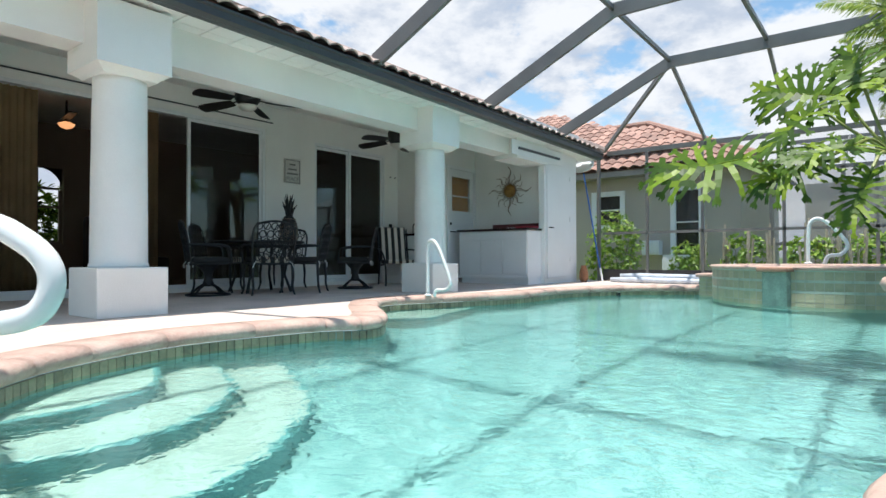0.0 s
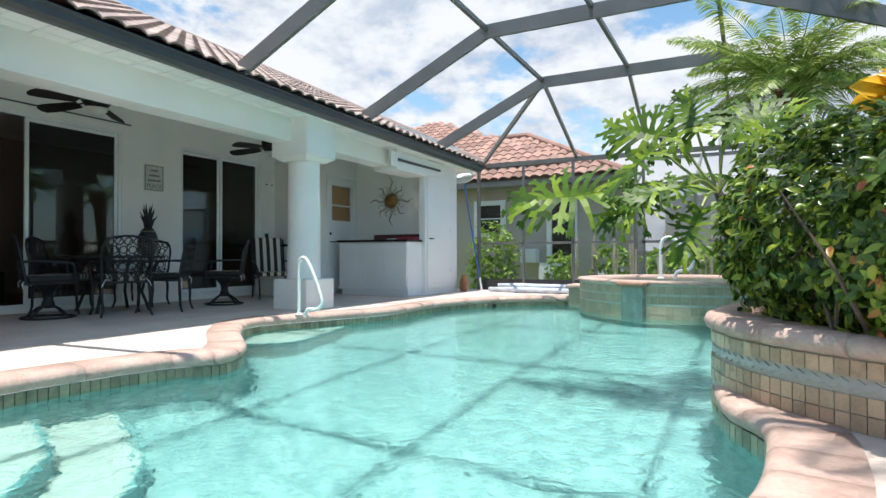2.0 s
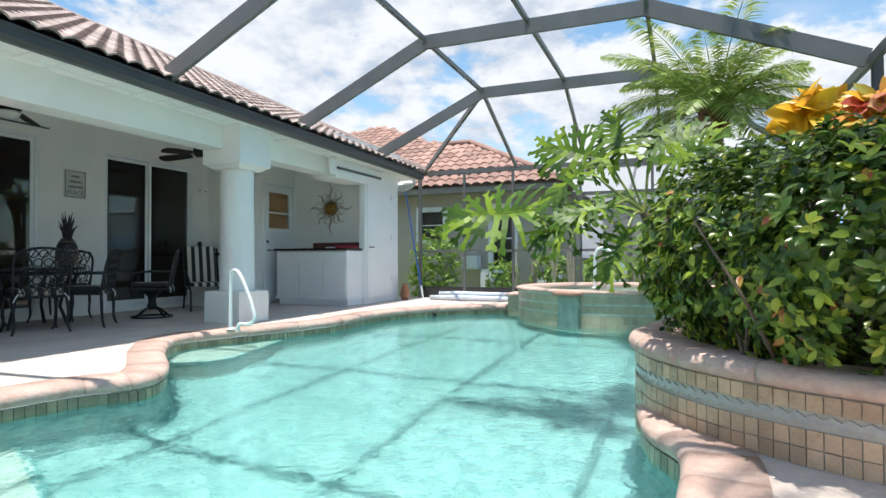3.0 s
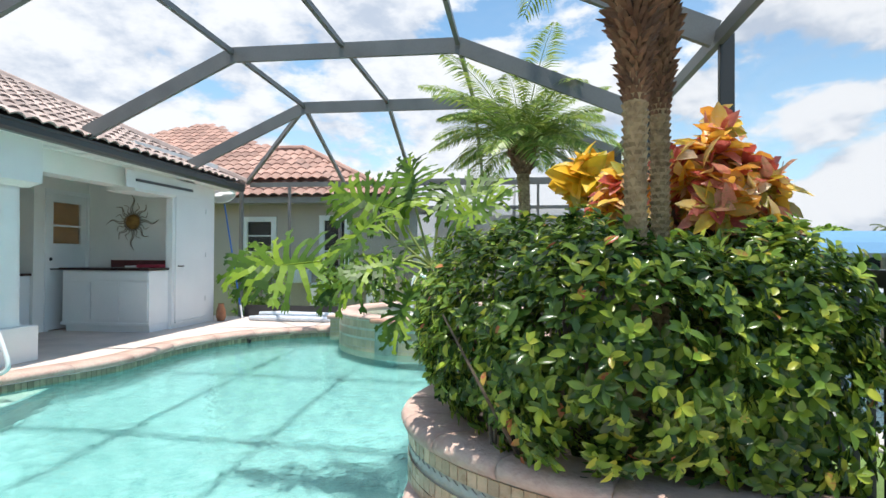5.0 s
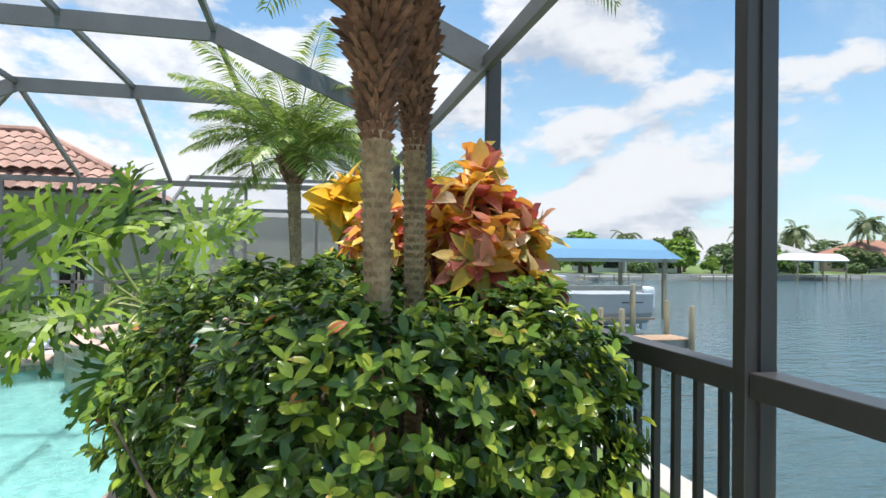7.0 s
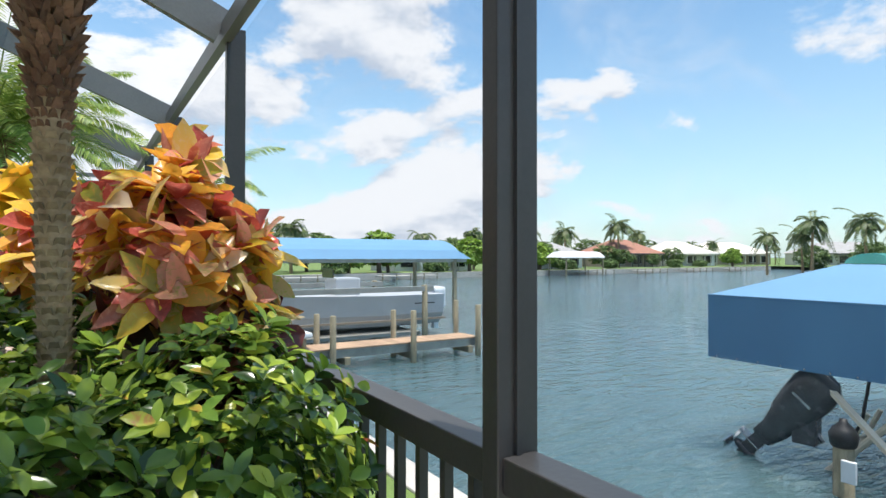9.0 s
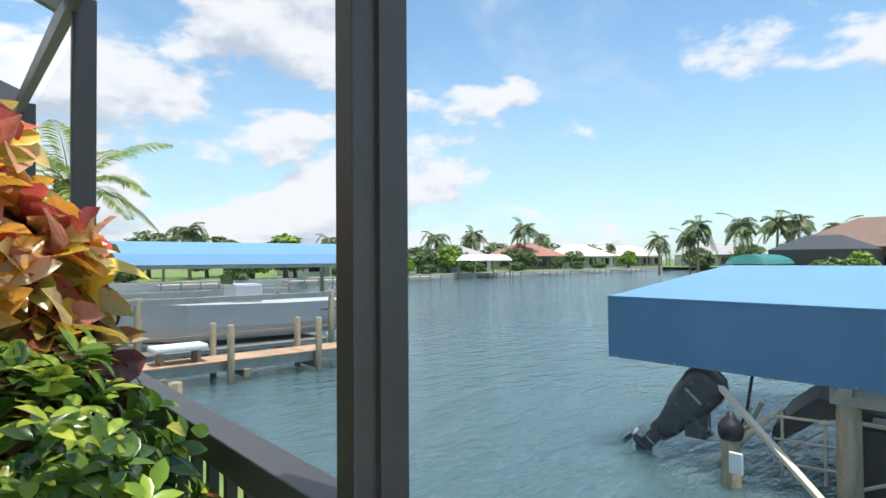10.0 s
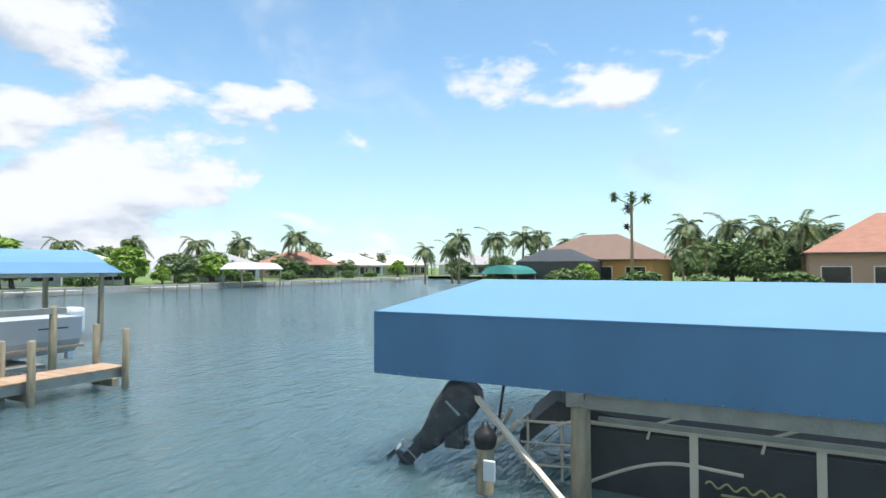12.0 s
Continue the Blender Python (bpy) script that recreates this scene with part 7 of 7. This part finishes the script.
for p, q in zip(rg, rg[1:]):
    for k in range(20):
        b.faces.new((p[k], p[(k + 1) % 20], q[(k + 1) % 20], q[k]))
b.faces.new(rg[0][::-1])
b.faces.new(rg[-1])
part("cowl", b, MOTOR, mot, "glossy dark grey cowl", smooth=True).matrix_local = tilt
part("decal", boxed((-0.240, -0.14, 0.44), (-0.230, 0.18, 0.48), 0.002), CHROME, mot, "silver decal stripe").matrix_local = tilt
b = bmesh.new()
box(b, (-0.10, -0.16, -0.55), (0.10, 0.18, -0.02), 0.05)
box(b, (-0.06, -0.10, -0.88), (0.06, 0.13, -0.5), 0.03)
part("leg", b, MOTOR, mot).matrix_local = tilt
part("anti_ventilation_plate", boxed((-0.11, -0.12, -0.72), (0.11, 0.30, -0.69), 0.01), CHROME, mot).matrix_local = tilt
part("gearcase", tube(bmesh.new(), [(0, -0.22, -0.92), (0, -0.12, -0.92), (0, 0.16, -0.92), (0, 0.24, -0.92)], [0.02, 0.075, 0.07, 0.04], 12), MOTOR, mot, smooth=True).matrix_local = tilt
part("skeg", boxed((-0.012, -0.10, -1.16), (0.012, 0.10, -0.96), 0.004), MOTOR, mot).matrix_local = tilt
for k in range(3):
    b = bmesh.new()
    box(b, (-0.075, -0.014, 0.03), (0.075, 0.014, 0.25), 0.012)
    pb = part("propeller_blade", b, CHROME, mot, "bright steel propeller blade")
    pb.matrix_local = tilt @ Matrix.Translation((0, 0.27, -0.92)) @ Matrix.Rotation(k * math.tau / 3, 4, "Y") @ Matrix.Rotation(0.5, 4, "Z")
part("bracket", boxed((-0.13, -0.40, -0.30), (0.13, -0.10, 0.18), 0.03), MOTOR, mot)
part("trim_ram", tube(bmesh.new(), [(0.0, -0.45, -0.25), (0, -0.1, 0.25)], 0.03, 8), CHROME, mot)

# neighbour's dock, boat and canopy
dock = thing("dock", "timber dock with orange-brown planks", "dock", at=(4.35, 15.8, -0.80))
for k in range(49):
    part("plank", boxed((0.145 * k, 0, 0), (0.145 * k + 0.138, 0.98, 0.035)), PLANK, dock)
for y in (0.03, 0.87):
    part("stringer", boxed((0, y, -0.22), (7.1, y + 0.07, -0.002)), GALV, dock)
for k in range(4):
    part("cross_brace", boxed((1.0 + 1.9 * k, -0.05, -0.40), (1.15 + 1.9 * k, 1.2, -0.22)), PILE, dock)
for x, y, t in ((6.9, 15.68, -0.25), (9.2, 15.68, -0.22), (11.35, 15.70, -0.16), (11.35, 16.88, -0.10), (9.2, 16.88, -0.3), (6.9, 16.88, -0.3)):
    pile(x, y, t + 0.32, 0.085, "piles of the dock")
for x, y in ((5.6, 18.7), (11.3, 18.7), (5.6, 22.6), (11.3, 22.6)):
    pile(x, y, 0.62, 0.10, "lift piles at the dock")
bl = thing("boat_lift", "timber and steel boat lift beside the dock", "boat lift", at=(-2.0, 0, 0))
part("beam", boxed((7.3, 18.62, 0.42), (13.6, 18.8, 0.58)), GALV, bl)
part("beam", boxed((7.3, 22.5, 0.42), (13.6, 22.7, 0.58)), GALV, bl)
part("cradle", boxed((7.6, 19.0, -1.05), (13.3, 22.3, -0.95)), GALV, bl)
b2 = thing("motor_boat", "grey-white motor boat raised on a lift", "boat", at=(-0.9, 0, 0))
b = bmesh.new()
secs = [(5.2, 0.15, -0.2, 0.55), (6.4, 0.75, -0.75, 0.42), (8.0, 1.15, -0.92, 0.32), (11.0, 1.25, -0.95, 0.25), (13.4, 1.2, -0.92, 0.25)]
rg = []
for x, w_, zb, zt_ in secs:
    rg.append([b.verts.new((x, 20.6 + sy * w_ * f, zb + (zt_ - zb) * g)) for sy, f, g in ((-1, 1.0, 1.0), (-1, 0.95, 0.45), (-1, 0.7, 0.12), (0, 0, 0), (1, 0.7, 0.12), (1, 0.95, 0.45), (1, 1.0, 1.0))])
for p, q in zip(rg, rg[1:]):
    for k in range(6):
        b.faces.new((p[k], p[k + 1], q[k + 1], q[k]))
    b.faces.new((p[6], p[0], q[0], q[6]))
b.faces.new(rg[-1])
b.faces.new(rg[0][::-1])
part("hull", b, HULL, b2, smooth=False)
part("rub_rail", boxed((6.6, 19.32, -0.62), (13.4, 19.40, -0.55)), HULL_TAN, b2, "tan hull stripe")
part("console", boxed((9.6, 20.1, 0.25), (10.5, 21.1, 0.85), 0.06), HULL, b2)
part("windscreen", boxed((9.5, 20.1, 0.85), (9.53, 21.1, 1.15)), DARK_GLASS, b2)
part("hull_mark", boxed((12.2, 19.385, -0.06), (13.0, 19.395, -0.02)), BOAT_DARK, b2)
ob2 = part("outboard", boxed((13.5, 20.2, -0.35), (14.0, 20.9, 0.45), 0.12), WHITE_PLASTIC, b2, "white outboard cowl")
part("outboard_leg", boxed((13.6, 20.45, -1.1), (13.8, 20.65, -0.34), 0.03), WHITE_PLASTIC, b2)
ib = thing("inflatable_boat", "small white dinghy upside down on the dock", "boat", at=(5.9, 16.3, -0.765))
part("hull", boxed((-0.6, -0.3, 0.28), (0.6, 0.3, 0.42), 0.05), WHITE_PLASTIC, ib)
for x in (-0.4, 0.4):
    part("trestle", boxed((x - 0.04, -0.25, 0), (x + 0.04, 0.25, 0.28)), PILE, ib)


def arched_canopy(name, label, at, w, d, h, eave, material, group=""):
    ob = thing(name, label, "canopy", group, at)
    b = bmesh.new()
    n = 12
    rows = []
    for x, sh_ in ((-w / 2, 0.0), (-w / 2 + w * 0.06, 1.0), (w / 2 - w * 0.06, 1.0), (w / 2, 0.0)):
        rows.append([b.verts.new((x, -d / 2 + d * k / n, eave + h * sh_ * math.sin(math.pi * k / n) ** 0.6)) for k in range(n + 1)])
    for p, q in zip(rows, rows[1:]):
        for k in range(n):
            b.faces.new((p[k], p[k + 1], q[k + 1], q[k]))
    part("top", b, material, ob)
    for sx in (-1, 1):
        for sy in (-1, 1):
            part("post", boxed((sx * w * 0.42 - 0.08, sy * d * 0.45 - 0.08, -3.0), (sx * w * 0.42 + 0.08, sy * d * 0.45 + 0.08, eave)), PILE, ob)
    part("edge_beam", boxed((-w * 0.47, -d * 0.46, eave - 0.16), (w * 0.47, -d * 0.42, eave - 0.01)), GALV, ob)
    return ob


arched_canopy("boat_canopy", "long light blue canvas canopy over a boat lift", (11.3, 27.6, 0.0), 13.5, 4.4, 0.95, 1.45, CANVAS_TOP)
arched_canopy("boat_canopy", "teal canvas boat canopy on the far shore", (68.5, 27.5, -0.6), 8.0, 4.5, 1.0, 1.5, TEAL_CANVAS)
arched_canopy("boat_canopy", "white canvas boat canopy on the far shore", (65.5, 66.5, -0.6), 9.0, 4.0, 0.9, 2.0, WHITE_PLASTIC)

pile(4.12, 10.3, -0.05, 0.10, "piles of the seawall")

# houses on the far shores
H_WALLS = {"white": surf("far_white_wall", (0.70, 0.69, 0.66), 0.85, var=0.05, scale=0.5, fine=8), "orange": surf("far_orange_wall", (0.55, 0.27, 0.10), 0.85, var=0.07, scale=0.5, fine=8),
           "tan": surf("far_tan_wall", (0.45, 0.36, 0.28), 0.85, var=0.07, scale=0.5, fine=8), "pink": surf("far_pink_wall", (0.42, 0.27, 0.22), 0.85, var=0.07, scale=0.5, fine=8)}
H_ROOFS = {"red": surf("far_red_roof", (0.40, 0.19, 0.13), 0.85, var=0.15, scale=1.2, fine=6, bump=0.6, stretch=(1, 1, 4)), "brown": surf("far_brown_roof", (0.22, 0.145, 0.11), 0.85, var=0.12, scale=1.2, fine=6, bump=0.6, stretch=(1, 1, 4)),
           "grey": surf("far_grey_roof", (0.38, 0.37, 0.36), 0.85, var=0.1, scale=1.2, fine=6, bump=0.6, stretch=(1, 1, 4)), "white": surf("far_white_roof", (0.72, 0.66, 0.58), 0.85, var=0.06, scale=1.2, fine=6, bump=0.4, stretch=(1, 1, 4))}


def far_house(label, x, y, rz, w, d, h, rise, wall, roof, lanai=True):
    """A low hip-roofed waterside house; its front faces local -y."""
    ob = thing("house", label, "house", "houses across the canal", (x, y, -0.6), rz)
    part("wall", boxed((-w / 2, 0, 0), (w / 2, d, h)), H_WALLS[wall], ob)
    b = bmesh.new()
    o = 0.7
    rl = max(0.5, w / 2 - d / 2)
    v = [b.verts.new(p) for p in ((-w / 2 - o, -o, h), (w / 2 + o, -o, h), (w / 2 + o, d + o, h), (-w / 2 - o, d + o, h), (-rl, d / 2, h + rise), (rl, d / 2, h + rise))]
    for f in ((0, 1, 5, 4), (1, 2, 5), (2, 3, 4, 5), (3, 0, 4), (3, 2, 1, 0)):
        b.faces.new([v[i] for i in f])
    part("roof", b, H_ROOFS[roof], ob)
    part("fascia", boxed((-w / 2 - o, -o - 0.02, h - 0.18), (w / 2 + o, -o + 0.05, h - 0.002)), H_WALLS["white"] if roof == "white" else GUTTER, ob)
    n = max(2, int(w / 4))
    for k in range(n):
        cx = -w / 2 + (k + 0.5) * w / n
        ww = w / n * 0.28
        win_ = part("window", boxed((cx - ww - 0.1, -0.08, 0.5), (cx + ww + 0.1, 0.02, 2.4)), H_WALLS["white"], ob)
        part("pane", boxed((cx - ww, -0.11, 0.6), (cx + ww, -0.085, 2.3)), DARK_GLASS, win_)
    if lanai:
        for k in range(6):
            xx = -w * 0.3 + w * 0.6 * k / 5
            part("lanai_post", boxed((xx - 0.06, -3.2, 0), (xx + 0.06, -3.08, 2.4)), GUTTER if roof != "white" else H_WALLS["white"], ob)
        part("lanai_roof", bar(bmesh.new(), (-w * 0.32, -1.6, 2.6), (w * 0.32, -1.6, 2.6), 3.4, 0.12), GUTTER if roof != "white" else H_ROOFS["white"], ob)
    return ob


far_house("pale house with a flat white roof across the canal", 46, 76, 0, 13, 8, 2.7, 1.7, "white", "white")
far_house("house with a grey hip roof and screened lanai", 73, 79, -3, 12, 8, 2.6, 2.2, "white", "grey")
far_house("house with a red tile roof across the canal", 100, 84, -5, 14, 10, 2.8, 3.0, "tan", "red")
far_house("white house with a pale roof and open porch", 121, 86, -8, 15, 10, 2.9, 2.8, "white", "white")
far_house("small pale house far along the canal", 150, 92, -12, 22, 12, 3.0, 3.0, "tan", "white")
far_house("low grey-roofed house far along the canal", 165, 70, -25, 22, 12, 3.0, 3.0, "white", "grey")
far_house("orange house with a brown hip roof and dark screened lanai", 80, 21.0, -95, 17, 12, 3.3, 3.6, "orange", "brown", False)
far_house("pink house with a red tile roof", 74, -12.8, -92, 18, 13, 3.8, 4.4, "pink", "red", False)
nc = thing("dark_enclosure", "dark screened enclosure beside the orange house", "screen enclosure", at=(74, 24, -0.6))
part("screen_wall", boxed((-2, -5, 0), (6, 4, 3.0)), BOAT_DARK, nc)
b = bmesh.new()
v = [b.verts.new(p) for p in ((-2, -5, 3.0), (6, -5, 3.0), (6, 4, 3.0), (-2, 4, 3.0), (2, -2, 4.6), (2, 1.5, 4.6))]
for f in ((0, 1, 4), (1, 2, 5, 4), (2, 3, 5), (3, 0, 4, 5)):
    b.faces.new([v[i] for i in f])
part("screen_roof", b, BOAT_DARK, nc)


def far_palm(name, label, at, hgt, crown, seed, n=24, group="palms on the shores"):
    r = random.Random(seed)
    ob = thing(name, label, "palm", group, at)
    part("trunk", tube(bmesh.new(), [(0, 0, 0), (0.1, 0.05, hgt * 0.5), (0.2, 0, hgt)], [0.22, 0.15, 0.12], 8), TRUNK, ob)
    for k in range(n):
        b = bmesh.new()
        t = k / (n - 1)
        frond(b, (0.2, 0, hgt), k * 2.4 + r.uniform(-0.4, 0.4), crown * r.uniform(0.6, 1.25), -0.30 + 1.5 * t + r.uniform(-0.25, 0.25), r.uniform(0.55, 1.5), 20, crown * 0.30, seed * 40 + k, 0.085)
        part("frond", b, FAR_FROND, ob)
    return ob


FAR_FROND = ramp_leaf("far_palm_frond", [(0.0, (0.06, 0.10, 0.035)), (0.6, (0.14, 0.20, 0.06)), (1.0, (0.30, 0.33, 0.12))], 0.5, 0.3)
FAR_TREE = ramp_leaf("far_tree_leaf", [(0.0, (0.05, 0.10, 0.03)), (0.6, (0.11, 0.19, 0.045)), (1.0, (0.21, 0.30, 0.08))], 0.6, 0.2)
FAR_LIME = ramp_leaf("far_lime_leaf", [(0.0, (0.14, 0.26, 0.03)), (1.0, (0.32, 0.46, 0.06))], 0.6, 0.25)


pA = far_palm("palm_tree", "coconut palm on the far shore", (72, 36, -0.6), 6.0, 2.6, 61)
pB = far_palm("palm_tree", "slender palm on the far shore", (46, 80, -0.6), 5.2, 2.6, 62)
rp = random.Random(8)
for x, y, s_ in ((78, 33, 1.05), (83, 31, 1.1), (88, 30, 1.15), (92, 27, 1.0), (70, 40, 0.75), (74, 38, 0.8), (90, 0, 1.25), (96, -8, 1.2), (104, -6, 1.3), (86, -4, 1.2), (97, 86, 1.45), (80, 84, 1.15), (110, 92, 1.2), (135, 90, 0.9), (160, 88, 0.8), (100, 10, 1.1), (92, 9.5, 1.35), (101, 4, 1.4), (106, -2, 1.3), (80, 6.5, 0.72)):
    c_ = copy_thing(pA, pose(x, y, -0.6, 0, 0, rp.uniform(0, 360)) @ Matrix.Scale(s_, 4))
for x, y, s_ in ((24, 74, 1.1), (31, 82, 0.9), (56, 80, 1.1), (70, 84, 1.2), (86, 92, 1.1), (20, 70, 0.8), (68, 8, 0.75)):
    copy_thing(pB, pose(x, y, -0.6, 0, 0, rp.uniform(0, 360)) @ Matrix.Scale(s_, 4))
# tall fan palm with dead skirts
tp = thing("fan_palm", "tall thin fan palm with ragged heads", "palm", at=(70.5, 13.6, -0.6))
part("trunk", tube(bmesh.new(), [(0, 0, 0), (0.1, 0, 5), (0.0, 0, 10.0)], [0.22, 0.16, 0.15], 8), TRUNK, tp)
for k, (dx, dy, dz, rr) in enumerate(((0, 0, 10.2, 1.0), (0.3, -1.6, 10.0, 0.9), (-0.2, 1.9, 10.3, 0.8), (0, 0.4, 8.9, 0.9), (0, 0.5, 6.9, 0.55))):
    r_ = np.random.default_rng(90 + k)
    B = np.array([[dx, dy, dz]] * 60, dtype=float)
    D = r_.normal(0, 1, (60, 3))
    add_leaves("leaf_head", tp, FAR_TREE if k < 3 else BARK, [B, D, np.tile((0.1, 0.2, 1.0), (60, 1)), r_.uniform(0.6, 1.0, 60) * rr, r_.uniform(0.12, 0.2, 60)])
    part("neck", tube(bmesh.new(), [(0, 0, dz - 1.0), (dx, dy, dz)], 0.06, 5), TRUNK, tp)


def far_tree(label, at, rx, ry, rz_, material, seed, n=420, trunk=True):
    r = np.random.default_rng(seed)
    ob = thing("tree", label, "tree", "trees across the canal", at)
    blobs = [((0, 0, rz_ * 1.15), (rx * 0.7, ry * 0.7, rz_ * 0.8))] + [((r.uniform(-1, 1) * rx * 0.6, r.uniform(-1, 1) * ry * 0.6, rz_ * r.uniform(0.7, 1.5)), (rx * 0.42, ry * 0.42, rz_ * 0.42)) for _ in range(6)]
    P, A = shell_points(r, n, blobs, 0.3, 2.0)
    add_leaves("crown", ob, material, rosettes(r, P, A, (4, 6), (0.35, 0.6), (0.18, 0.3)))
    part("trunk", tube(bmesh.new(), [(0, 0, 0), (0.1, 0, rz_ * 0.6), (0, 0.1, rz_ * 1.1)], [0.25, 0.18, 0.1], 7), BARK, ob)
    for k in range(3):
        part("limb", tube(bmesh.new(), [(0, 0, rz_ * 0.6), (math.cos(k * 2.1) * rx * 0.4, math.sin(k * 2.1) * ry * 0.4, rz_ * 1.1)], [0.12, 0.05], 6), BARK, ob)
    return ob


t1 = far_tree("dark green broad tree across the canal", (92, 6, -0.6), 4.0, 4.0, 2.6, FAR_TREE, 71)
t2 = far_tree("lime green tree on the far shore", (30, 70, -0.6), 2.2, 2.2, 2.0, FAR_LIME, 72)
t3 = far_tree("low green shrubs along the far shore", (66, 20, -0.6), 2.6, 2.6, 1.0, FAR_TREE, 73)
for x, y, s_ in ((88, -2, 1.0), (98, -12, 1.2), (84, 0, 0.9), (110, 0, 1.4), (105, 25, 1.0), (112, 38, 1.0), (125, 42, 0.9), (80, 40, 0.7), (140, 100, 1.2), (75, 90, 0.9), (88, 78, 0.7), (100, 80, 0.55), (55, 86, 1.0), (22, 84, 1.2), (150, 60, 1.0), (135, 55, 1.0), (170, 110, 1.3), (95, 9, 1.1), (92, 4, 1.15), (99, 1, 1.3), (89, 8, 0.75), (90, -3, 1.1), (104, 7, 1.4), (60, 92, 1.1), (44, 84, 0.9), (118, 96, 1.2), (100, 98, 1.2), (34, 88, 1.0), (59, 75, 0.85), (67, 77, 0.95), (86, 80, 0.85), (52, 79, 0.8), (112, 84, 0.8), (28, 80, 1.1), (130, 88, 0.8)):
    copy_thing(t1, pose(x, y, -0.6, 0, 0, rp.uniform(0, 360)) @ Matrix.Scale(s_, 4))
for x, y, s_ in ((49, 71, 1.25), (118, 74, 1.0), (124, 78, 0.8), (69, 18.5, 0.7), (54, 71, 0.6), (34, 69.5, 1.4), (36, 71, 1.1), (64, 73, 1.1)):
    copy_thing(t2, pose(x, y, -0.6, 0, 0, rp.uniform(0, 360)) @ Matrix.Scale(s_, 4))
for x, y, s_ in ((64, 12, 0.9), (65, 6, 0.8), (66, -2, 0.9), (42, 69, 0.8), (58, 71, 0.7), (68, 72, 0.8), (80, 73, 0.8), (100, 75, 0.8), (110, 76, 0.7), (66, 28, 0.8), (28, 69, 0.9), (16, 69, 0.9)):
    copy_thing(t3, pose(x, y, -0.6, 0, 0, rp.uniform(0, 360)) @ Matrix.Scale(s_, 4))
# low docks along the far shore
for i, x in enumerate((22, 36, 52, 70, 84, 98, 112)):
    ob = thing("dock", "low timber dock on the far shore", "dock", "docks on the far shore", (x, 64.2 + 0.05 * (x - 22), -0.9))
    part("planks", boxed((-4, -0.2, 0), (4, 1.6, 0.12)), CONCRETE, ob)
    for k in range(5):
        part("post", lathe(bmesh.new(), [(0.1, -1.5), (0.1, 0.35)], 8, (-3.8 + 1.9 * k, -0.1, 0)), PILE, ob)
